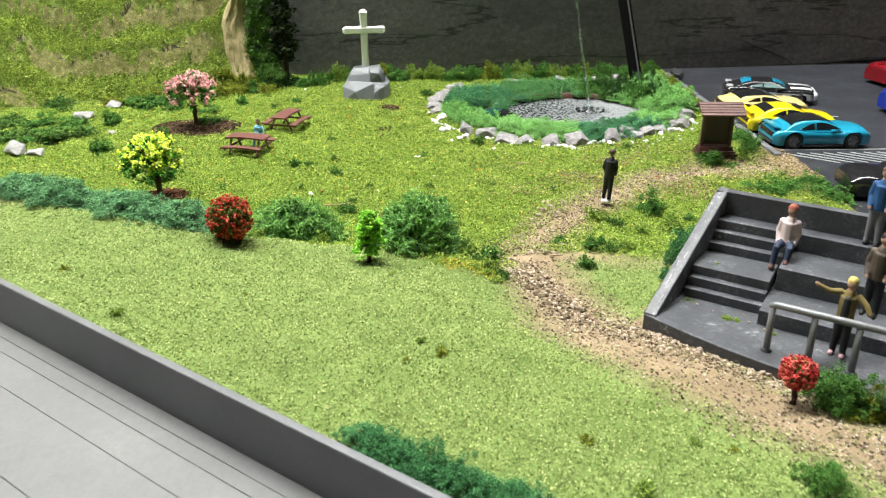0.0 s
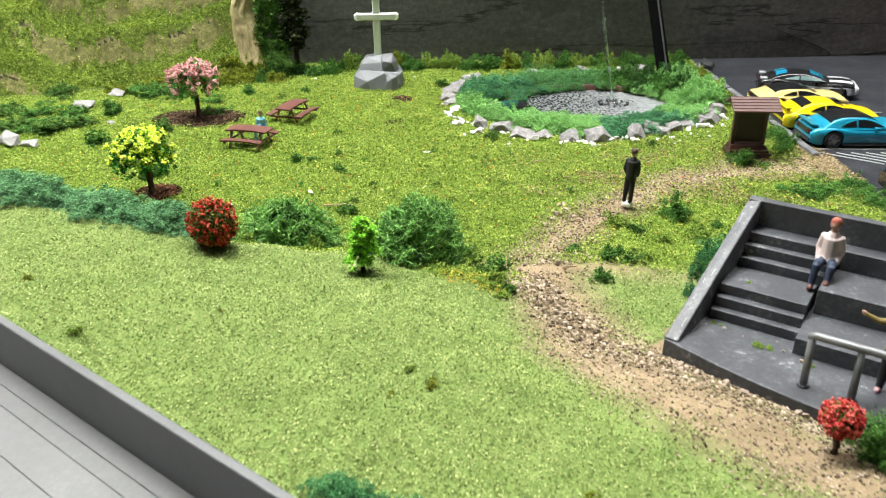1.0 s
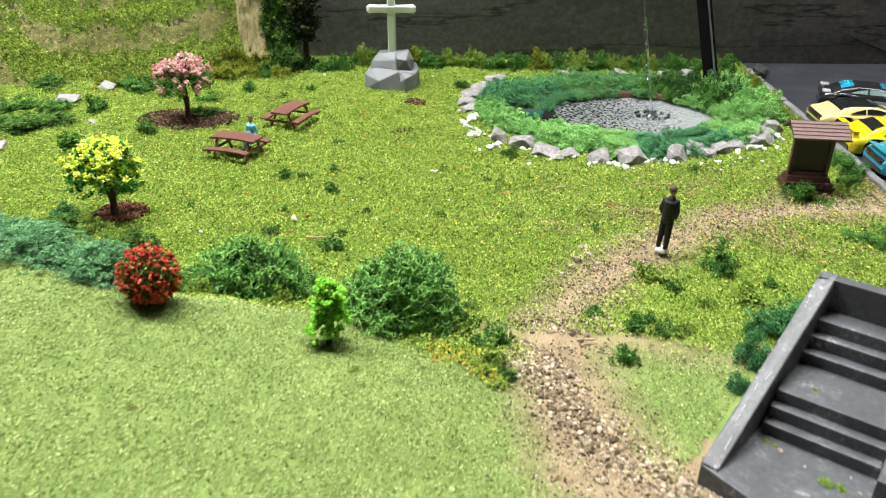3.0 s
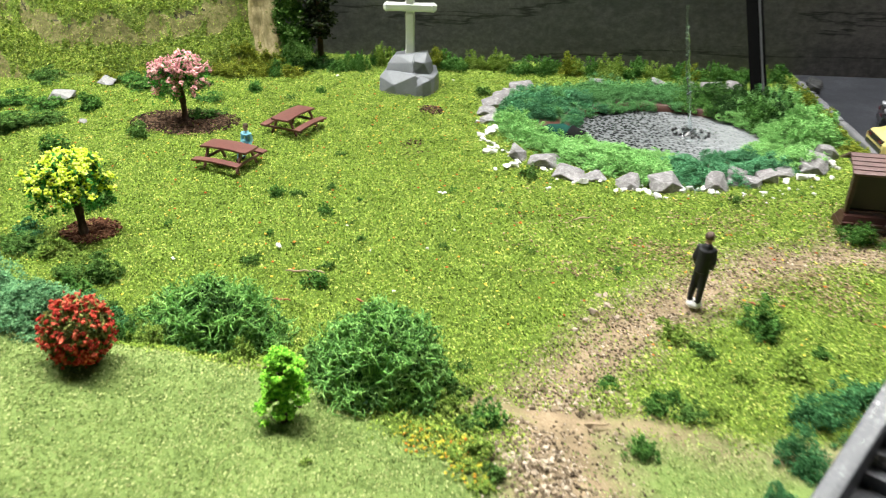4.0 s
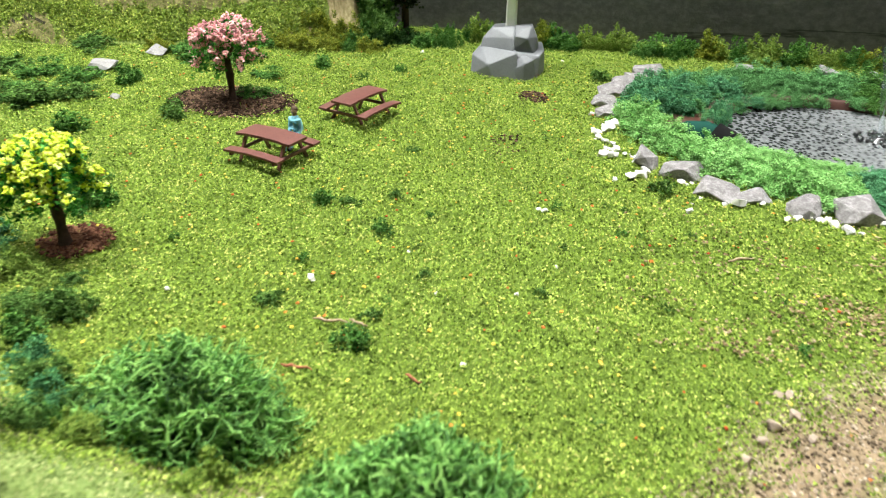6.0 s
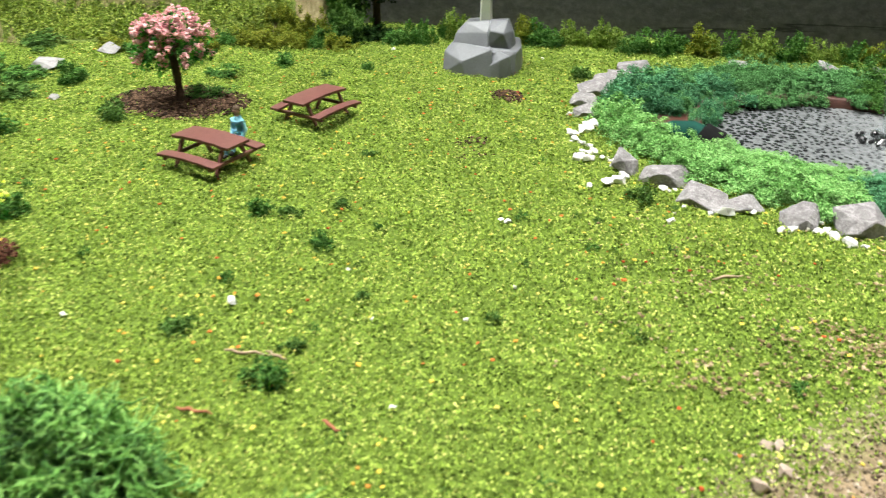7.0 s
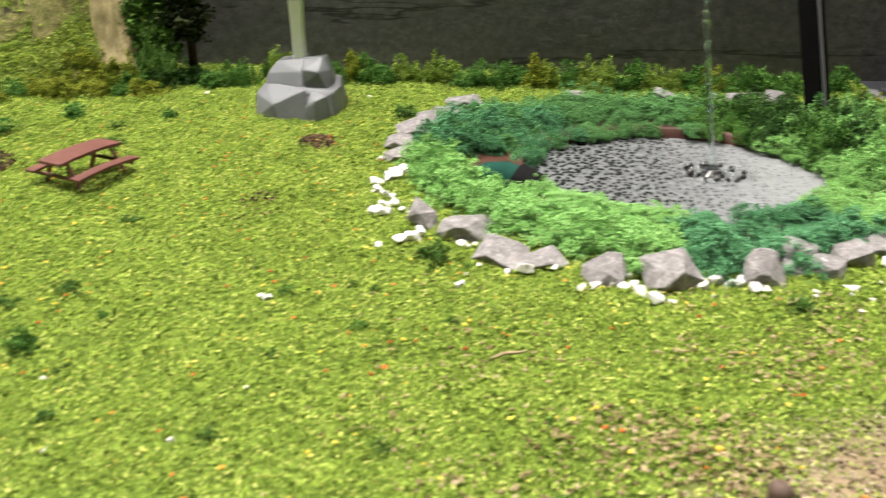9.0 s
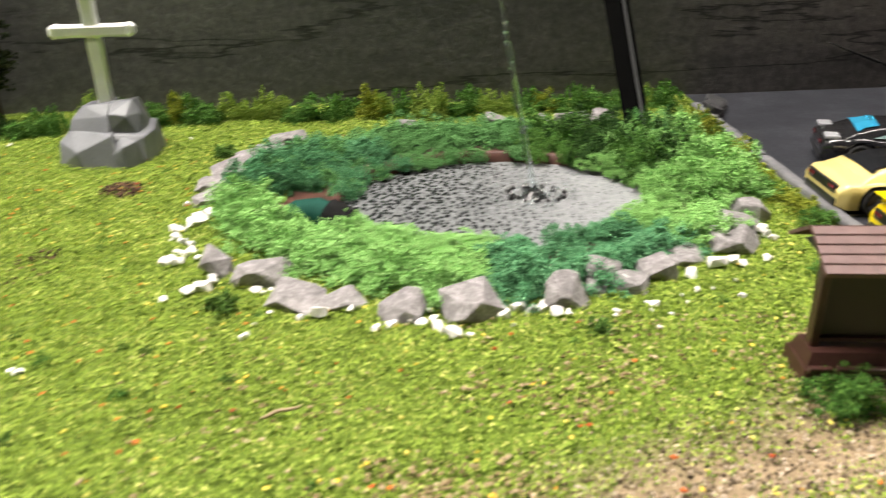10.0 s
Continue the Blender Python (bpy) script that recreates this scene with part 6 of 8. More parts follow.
def monument():
    mon = empty("cross_monument", "white cross standing on a faceted grey rock", "monument", at=pose(0.0335, 0.684, 0.0))
    bm = bmesh.new()
    hull(bm, [(-0.0185, -0.009, -0.001), (-0.006, -0.0145, -0.001), (0.008, -0.0138, -0.001), (0.002, 0.013, -0.001), (-0.015, 0.012, -0.001), (-0.0185, -0.006, 0.0085), (-0.0145, -0.004, 0.0125), (-0.0085, -0.0135, 0.0065), (0.005, -0.0118, 0.0122), (0.001, 0.010, 0.013), (-0.014, 0.009, 0.0125)])
    hull(bm, [(-0.001, -0.010, -0.001), (0.0165, -0.0105, -0.001), (0.0185, -0.004, -0.001), (0.018, 0.010, -0.001), (0.0, 0.012, -0.001), (0.0015, -0.009, 0.0118), (0.011, -0.0108, 0.0075), (0.0165, -0.0088, 0.0105), (0.0182, -0.003, 0.0110), (0.016, 0.008, 0.0125), (0.0, 0.010, 0.0125)])
    hull(bm, [(0.0035, -0.0135, -0.001), (0.010, -0.0142, -0.001), (0.0135, -0.0125, -0.001), (0.0035, -0.0128, 0.0045), (0.0095, -0.0135, 0.0080), (0.014, -0.011, 0.0095), (0.0065, -0.008, 0.0112), (0.0155, -0.0095, -0.001)])
    for v in bm.verts:
        v.co = Vector((v.co.x * 1.05, v.co.y * (1.55 if v.co.y < 0 else 1.1), v.co.z * 1.06))
    bmesh.ops.bevel(bm, geom=list(bm.edges), offset=0.0005, segments=2, profile=0.5, affect="EDGES", clamp_overlap=True)
    part("lower_rock", bm, M["plastic_rock"], mon)
    bm = bmesh.new()
    hull(bm, [(-0.0130, -0.006, 0.0105), (0.003, -0.0115, 0.0112), (0.004, 0.008, 0.011), (-0.011, 0.008, 0.011), (-0.0118, -0.004, 0.0165), (-0.008, -0.002, 0.0215), (0.002, -0.0085, 0.0185), (0.0025, -0.004, 0.0228), (0.002, 0.006, 0.0225), (-0.008, 0.006, 0.021)])
    hull(bm, [(0.001, -0.0095, 0.0108), (0.0115, -0.008, 0.0105), (0.013, -0.001, 0.011), (0.012, 0.007, 0.011), (0.001, 0.008, 0.011), (0.003, -0.0088, 0.0195), (0.0085, -0.0088, 0.0185), (0.0122, -0.004, 0.0185), (0.0095, -0.003, 0.0235), (0.002, -0.002, 0.0232), (0.009, 0.006, 0.0222)])
    for v in bm.verts:
        v.co = Vector((v.co.x * 1.22, v.co.y * 1.3, v.co.z * 1.04))
    bmesh.ops.bevel(bm, geom=list(bm.edges), offset=0.0005, segments=2, profile=0.5, affect="EDGES", clamp_overlap=True)
    part("upper_rock", bm, M["plastic_rock"], mon)
    bm = bmesh.new()
    # chamfered bars whose ends swell into points
    def bar(a, b, w, dpt, tip):
        ax = (Vector(b) - Vector(a))
        ln_ = ax.length
        q = ax.to_track_quat("Z", "Y")
        prof = [(0.75, 1.0), (1.0, 0.6), (1.0, -0.6), (0.75, -1.0), (-0.75, -1.0), (-1.0, -0.6), (-1.0, 0.6), (-0.75, 1.0)]
        rings = []
        for t, s in ((0.0, 1.0), (0.5, 0.93), (0.82, 1.0), (0.88, tip), (1.0, tip * 0.5)):
            rings.append([bm.verts.new(Vector(a) + q @ Vector((px * w * s, py * dpt * s, t * ln_))) for px, py in prof])
        for r0, r1 in zip(rings, rings[1:]):
            for k in range(8):
                bm.faces.new((r0[k], r0[(k + 1) % 8], r1[(k + 1) % 8], r1[k]))
        bm.faces.new(rings[-1])
        bm.faces.new(rings[0][::-1])
    bar((0, 0, 0.017), (0, 0, 0.0525), 0.0030, 0.0026, 1.0)
    bar((0, 0, 0.0505), (0, 0, 0.0685), 0.0030, 0.0026, 1.10)
    bar((0, 0, 0.0525), (-0.0172, 0, 0.0525), 0.0029, 0.0026, 1.10)
    bar((0, 0, 0.0525), (0.0172, 0, 0.0525), 0.0029, 0.0026, 1.10)
    bmesh.ops.recalc_face_normals(bm, faces=bm.faces)
    part("cross", bm, M["cross"], mon, "off-white painted cross with pointed ends")
    mon.matrix_basis = pose(0.0325, 0.684, 0.0, 0, 0, 4)


monument()


def picnic_table(at, label, bow=0.0008):
    tb = empty("picnic_table", label, "picnic table", "picnic tables on the lawn", at @ Matrix.Diagonal((0.88, 0.88, 0.9, 1)))
    L = 0.0305

    def plank(name, w, z, y, length, th=0.0011):
        bm = bmesh.new()
        n = 10
        rows = []
        for k in range(n + 1):
            u = k / n * 2 - 1
            zz = z + bow * (1 - u * u)
            ww = w / 2 * (1 + 0.03 * math.sin(k * 2.3))
            rows.append([bm.verts.new((u * length / 2, y + s * ww, zz + t)) for s, t in ((-1, 0), (1, 0), (1, th), (-1, th))])
        for r0, r1 in zip(rows, rows[1:]):
            for k in range(4):
                bm.faces.new((r0[k], r0[(k + 1) % 4], r1[(k + 1) % 4], r1[k]))
        bm.faces.new(rows[0]), bm.faces.new(rows[-1][::-1])
        bmesh.ops.recalc_face_normals(bm, faces=bm.faces)
        part(name, bm, M["table"], tb)
    plank("tabletop", 0.0125, 0.0105, 0, L)
    plank("bench", 0.0050, 0.0056, -0.0125, L, 0.0010)
    plank("bench", 0.0050, 0.0056, 0.0125, L, 0.0010)
    for sx in (-1, 1):
        for sy in (-1, 1):
            bm = bmesh.new()
            x = sx * L * 0.36
            a, b = Vector((x, sy * 0.0098, 0.0)), Vector((x, sy * 0.0042, 0.0108))
            q = (b - a).to_track_quat("Z", "Y").to_matrix().to_4x4()
            m = (a + b) / 2
            box(bm, *m, 0.0013, 0.0013, (b - a).length, 0.0001, q)
            part("leg", bm, M["table"], tb)
        bm = bmesh.new()
        box(bm, sx * L * 0.40, 0, 0.0049, 0.0012, 0.0285, 0.0014, 0.0002)
        part("crossbar", bm, M["table"], tb)
    return tb


picnic_table(pose(-0.0335, 0.5270, 0.0005, 0, 0, -15), "red-brown picnic table with bowed benches and sitter")
picnic_table(pose(-0.0175, 0.5835, 0.0005, 0, 0, 72), "red-brown picnic table with an empty bowed bench")


def notice_board():
    nb = empty("notice_board", "dark brown roofed notice board with stone-moulded base", "notice board", at=pose(0.2628, 0.5035, 0.0005, 0, 0, -4) @ Matrix.Diagonal((0.87, 1, 0.865, 1)))
    bm = bmesh.new()
    # stepped base with a flared foot
    for z0, z1, w0, w1, d0, d1 in ((-0.001, 0.004, 0.0275, 0.0260, 0.014, 0.0115), (0.004, 0.0078, 0.0250, 0.0225, 0.0105, 0.0078)):
        hull(bm, [(sx * w / 2, sy * d / 2, z) for w, d, z in ((w0, d0, z0), (w1, d1, z1)) for sx in (-1, 1) for sy in (-1, 1)])
    part("base", bm, M["kiosk"], nb)
    for k in range(12):
        bm = bmesh.new()
        box(bm, -0.0100 + (k % 4) * 0.0066 + (0.0016 if k // 4 % 2 else 0), -0.0066 - 0.0002 * (2 - k // 4) * 2.0, 0.0006 + (k // 4) * 0.0021, 0.0056, 0.0016, 0.0016, 0.0003)
        part("stone", bm, M["kiosk"], nb)
    for sx in (-1, 1):
        bm = bmesh.new()
        box(bm, sx * 0.0098, 0, 0.0195, 0.0022, 0.0030, 0.024, 0.0003)
        part("post", bm, M["kiosk"], nb)
    bm = bmesh.new()
    box(bm, 0, 0.0004, 0.0192, 0.0185, 0.0012, 0.0195, 0.0002)
    part("board", bm, M["kiosk_dark"], nb, "near-black blank display board")
    bm = bmesh.new()
    box(bm, 0, -0.0006, 0.0096, 0.0185, 0.0014, 0.0010, 0.0002)
    part("sill", bm, M["kiosk"], nb)
    for side in (-1, 1):
        bm = bmesh.new()
        for k in range(5):
            u0, u1 = k / 5, (k + 1) / 5
            a, b = Vector((0, side * (0.0002 + u0 * 0.0105), 0.0385 - u0 * 0.0068)), Vector((0, side * (0.0002 + u1 * 0.0105), 0.0385 - u1 * 0.0068 + 0.0004))
            hull(bm, [(sx * 0.0152, p.y, p.z + t) for p in (a, b) for sx in (-1, 1) for t in (0, 0.0011)])
        part("roof_panel", bm, M["kiosk_roof"], nb, "ridged brown roof slope")
    for sx in (-1, 1):
        bm = bmesh.new()
        hull(bm, [(sx * x, y, z) for x in (0.0098, 0.0118) for y, z in ((-0.0085, 0.0322), (0.0085, 0.0322), (0, 0.0378))])
        part("gable", bm, M["kiosk"], nb)
    return nb


M["kiosk_dark"] = paint("black_brown_panel", (0.028, 0.017, 0.013), 0.55, 0.1)
M["kiosk_roof"] = surface("roof_brown_plastic", [(0.3, (0.07, 0.032, 0.028)), (0.7, (0.15, 0.075, 0.066))], 300, 0.42, 2000, 0.2, 0.0002)
notice_board()


# ---- seating steps ----
def seating():
    ang = radians(-34)
    frame_m = Matrix.Translation((0.1606, 0.2876, 0.0)) @ Matrix.Rotation(ang, 4, "Z")
    st = empty("concrete_seating", "dark grey moulded seating steps with an aisle stair", "seating steps", at=frame_m)
    far = 0.150

    def block(name, u0, u1, v0, v1, z0, z1, label="", bev=0.0003):
        bm = bmesh.new()
        box(bm, (u0 + u1) / 2, (v0 + v1) / 2, (z0 + z1) / 2, u1 - u0, v1 - v0, z1 - z0, bev * 0.7)
        part(name, bm, M["dark_plastic"], st, label)
    bm = bmesh.new()
    hull(bm, [(u, v, z) for u, v in [(0.0, 0.0)] + [(far * q, -0.0246 * q - 0.0036 * math.sin(math.pi * min(1.0, q * 1.9)) ** 1.0) for q in (0.05, 0.1, 0.16, 0.22, 0.3, 0.4, 0.5)] + [(far, -0.0246), (far, 0.0625), (0.0070, 0.0625)] for z in (-0.004, 0.0118)])
    bmesh.ops.bevel(bm, geom=list(bm.edges), offset=0.0004, segments=2, profile=0.5, affect="EDGES")
    part("floor_slab", bm, M["dark_plastic"], st)
    aisle = 0.0362
    for k, (v0, z) in enumerate(((0.0215, 0.0153), (0.0246, 0.0188), (0.0278, 0.0223), (0.0444, 0.0258), (0.0480, 0.0294), (0.0514, 0.0330))):
        block("step", 0.0066 + v0 * 0.07, aisle if k < 3 else 0.0395, v0, 0.0600, 0.0112, z)
    for v0, z, u0 in ((0.0140, 0.0174, aisle), (0.0330, 0.0262, 0.0375), (0.0520, 0.0332, 0.0400)):
        block("bench_tier", u0 + 0.0002, far, v0, 0.0602, 0.011, z)
    block("back_wall", 0.0068, far, 0.0585, 0.0622, 0.0, 0.0425)
    bm = bmesh.new()
    lo, hi = ((0.0, 0.0), (0.0046, 0.0)), ((0.0066, 0.0612), (0.0112, 0.0585))
    hull(bm, [(u, v, z) for u, v in lo for z in (0.0, 0.0124)] + [(u, v, z) for u, v in hi for z in (0.0, 0.0428)] + [(0.0068, 0.0624, 0.0428), (0.0068, 0.0624, 0.0), (0.0114, 0.0624, 0.0428), (0.0114, 0.0624, 0.0)])
    bmesh.ops.bevel(bm, geom=list(bm.edges), offset=0.0004, segments=2, profile=0.5, affect="EDGES")
    part("side_wall", bm, M["scuffed"], st, "sloping side wall with pale scuffs")
    rng = random.Random(19)
    for k in range(9):
        v = 0.006 + 0.0055 * k + rng.uniform(-0.002, 0.002)
        u = 0.0024 + 0.107 * v + rng.uniform(-0.0012, 0.0014)
        z = 0.0124 + (0.0428 - 0.0124) * v / 0.0600 + 0.00025
        ln_, w = rng.uniform(0.002, 0.006), rng.uniform(0.00012, 0.0003)
        bm = bmesh.new()
        rise = (0.0428 - 0.0124) / 0.0600
        box(bm, 0, 0, 0, w, ln_, 0.0002, 0.0, None)
        bmesh.ops.transform(bm, matrix=Matrix.Translation((u, v, z)) @ Matrix.Rotation(math.atan(rise), 4, "X") @ Matrix.Rotation(rng.uniform(-0.25, 0.25), 4, "Z"), verts=bm.verts)
        part("scrape", bm, M["line"], st, "thin pale scrape in the side wall")
    rail = empty("hand_rail", "dull grey hand rail on slanted posts", "railing", at=frame_m)
    posts = [0.0430 + 0.0128 * k for k in range(8)]
    for p in posts:
        bm = bmesh.new()
        tube(bm, [(p, -0.0024, 0.0113), (p - 0.0004, -0.0030, 0.0292)], [0.00115, 0.00100], 8)
        part("post", bm, M["steel"], rail, smooth=True)
        bm = bmesh.new()
        tube(bm, [(p, -0.0024, 0.0117), (p, -0.0024, 0.0126)], [0.0019, 0.0016], 10)
        part("foot", bm, M["dark_plastic"], rail)
    bm = bmesh.new()
    tube(bm, [(posts[0] - 0.0014, -0.0030, 0.0288), (posts[0] + 0.0004, -0.0030, 0.0296), (posts[-1], -0.0030, 0.0296)], [0.0009, 0.0012, 0.0012], 10)
    part("top_bar", bm, M["steel"], rail, smooth=True)
    return frame_m


M["scuffed"] = surface("scuffed_grey_plastic", [(0.3, (0.05, 0.052, 0.058)), (0.5, (0.09, 0.092, 0.10)), (0.58, (0.15, 0.15, 0.16)), (0.65, (0.5, 0.5, 0.5))], 90, 0.5, 700, 0.3, 0.0003)
SEAT = seating()


# ---- figurines: plain moulded shapes ----
def figurine(at, label, pose_kind, colours, seed=0, s=1.0, base=False):
    """One plain moulded figure: legs, trunk, arms and head as rounded bars."""
    bm = bmesh.new()
    def limb(a, b, r0, r1, mi):
        a, b = Vector(a) * s, Vector(b) * s
        m = (a + b) / 2
        tube(bm, [a - (b - a).normalized() * r0 * s * 0.4, a, m, b, b + (b - a).normalized() * r1 * s * 0.4], [r0 * s * 0.55, r0 * s, (r0 + r1) / 2 * s, r1 * s, r1 * s * 0.5], 10, mi)
    if pose_kind == "sit":
        hip = 0.0
        limb((-0.0014, 0, hip), (-0.0022, -0.0062, 0.0005), 0.0017, 0.0014, 1)
        limb((0.0014, 0, hip), (0.0022, -0.0062, 0.0008), 0.0017, 0.0014, 1)
        limb((-0.0022, -0.0062, 0.0005), (-0.0026, -0.0072, -0.0066), 0.0014, 0.0011, 1)
        limb((0.0022, -0.0062, 0.0008), (0.0020, -0.0075, -0.0040), 0.0014, 0.0011, 1)
        limb((-0.0026, -0.0075, -0.0070), (-0.0026, -0.0095, -0.0074), 0.0011, 0.0009, 3)
        limb((0.0020, -0.0078, -0.0044), (0.0020, -0.0098, -0.0048), 0.0011, 0.0009, 3)
    else:
        hip = 0.0145
        limb((-0.0013, 0, hip), (-0.0016, 0.0003, 0.0008), 0.0017, 0.0011, 1)
        limb((0.0013, 0, hip), (0.0019, -0.0004, 0.0008), 0.0017, 0.0011, 1)
        limb((-0.0016, 0.0002, 0.0007), (-0.0018, -0.0020, 0.0006), 0.0010, 0.0008, 3)
        limb((0.0019, -0.0005, 0.0007), (0.0021, -0.0027, 0.0006), 0.0010, 0.0008, 3)
    limb((0, 0, hip - 0.0008), (0, 0.0002, hip + 0.0085), 0.0027, 0.0030, 0)
    limb((-0.0009, 0, hip), (0.0009, 0, hip), 0.0021, 0.0021, 0 if pose_kind == "sit" else 1)
    limb((-0.0008, 0.0002, hip + 0.0090), (0.0008, 0.0002, hip + 0.0090), 0.0022, 0.0022, 0)
    if pose_kind == "wave":
        limb((0.0026, 0, hip + 0.0092), (0.0058, -0.001, hip + 0.0068), 0.0012, 0.0010, 0)
        limb((0.0058, -0.001, hip + 0.0068), (0.0076, -0.0022, hip + 0.0042), 0.0010, 0.0008, 0)
        limb((-0.0026, 0, hip + 0.0094), (-0.0062, -0.0014, hip + 0.0092), 0.0012, 0.0010, 0)
        limb((-0.0062, -0.0014, hip + 0.0092), (-0.0098, -0.0024, hip + 0.0108), 0.0010, 0.0007, 0)
        limb((-0.0098, -0.0024, hip + 0.0108), (-0.0106, -0.0026, hip + 0.0116), 0.0008, 0.0006, 2)
    else:
        for k in (-1, 1):
            limb((k * 0.0024, 0, hip + 0.0090), (k * 0.0035, 0.0004, hip + 0.0042), 0.0014, 0.0012, 0)
            limb((k * 0.0035, 0.0006, hip + 0.0046), (k * 0.0028, -0.0022, hip + 0.0004), 0.0012, 0.0009, 0)
            limb((k * 0.0028, -0.0022, hip + 0.0004), (k * 0.0025, -0.0030, hip - 0.0004), 0.0008, 0.0006, 2)
    limb((0, 0, hip + 0.0100), (0, 0, hip + 0.0118), 0.0012, 0.0011, 2)
    if pose_kind == "wave":
        limb((0, -0.0019, hip + 0.0002), (0, -0.0020, hip + 0.0085), 0.0014, 0.0013, 1)
    for k, (r, z, mi) in enumerate(((0.0018, 0.0131, 2), (0.00188, 0.0139, 4))):
        out = bmesh.ops.create_icosphere(bm, subdivisions=2, radius=r * s, matrix=Matrix.Translation(Vector((0, 0.0003 * k, hip + z)) * s))
        for f in {f for vv in out["verts"] for f in vv.link_faces}:
            f.material_index = mi
    if base:
        out = bmesh.ops.create_icosphere(bm, subdivisions=2, radius=0.0030, matrix=Matrix.Translation((0, -0.0012, -0.0010)) @ Matrix.Diagonal((1, 1, 0.55, 1)))
        for f in {f for vv in out["verts"] for f in vv.link_faces}:
            f.material_index = 5
    ob = part("figurine", fused(bm, 0.00034 * s), [flat_colour(c) for c in colours] + [M["white_rock"]])
    ob.matrix_basis = at
    return tagged(ob, label, "figurine")


FLAT = {}


def flat_colour(c):
    if c not in FLAT:
        FLAT[c] = paint("figure_paint", c, 0.7, 0.0, 0.0, 0.08)
    return FLAT[c]


SKIN, BLACKCLOTH, WHITECLOTH = (0.42, 0.25, 0.18), (0.012, 0.012, 0.014), (0.7, 0.68, 0.66)
figurine(pose(0.1775, 0.4245, 0.0030, 0, 0, 150) @ pose(0, 0, 0, 3, -2, 0), "standing model figure in black clothes on a white blob", "stand", [BLACKCLOTH, BLACKCLOTH, SKIN, WHITECLOTH, (0.12, 0.075, 0.055)], base=True, s=0.93)
figurine(pose(-0.0285, 0.5385, 0.0070, 0, 0, -12), "seated model figure in a light blue shirt", "sit", [(0.28, 0.66, 0.84), (0.2, 0.45, 0.6), SKIN, BLACKCLOTH, (0.10, 0.06, 0.03)], s=0.78)
SEATED = SEAT @ Vector((0.0372, 0.0470, 0.0308))
figurine(pose(*SEATED, 0, 0, -35), "seated model figure in pink sweater and jeans", "sit", [(0.78, 0.63, 0.61), (0.03, 0.045, 0.085), SKIN, (0.12, 0.045, 0.03), (0.36, 0.09, 0.06)], s=1.0)
figurine(pose(*(SEAT @ Vector((0.0630, 0.0073, 0.0118))), 0, 0, -40), "standing model figure with yellow jacket and raised arm", "wave", [(0.21, 0.155, 0.045), BLACKCLOTH, SKIN, (0.6, 0.35, 0.38), (0.58, 0.47, 0.13)], s=0.95)
figurine(pose(*(SEAT @ Vector((0.0690, 0.0220, 0.0215))), 0, 0, -40), "standing model figure in a brown sweater", "stand", [(0.10, 0.075, 0.055), (0.012, 0.014, 0.02), SKIN, BLACKCLOTH, (0.03, 0.02, 0.015)])
figurine(pose(*(SEAT @ Vector((0.0640, 0.0560, 0.0332))), 0, 0, -40), "standing model figure in blue jacket and grey trousers", "stand", [(0.02, 0.09, 0.24), (0.20, 0.20, 0.21), SKIN, BLACKCLOTH, (0.10, 0.06, 0.04)])


# ---- cars ----
def smooth_interp(x, xs, ys, soft=0.0):
    """A broken line, its corners rounded over a length of twice soft."""
    return float(np.mean(np.interp(x + soft * np.linspace(-1, 1, 9), xs, ys)))


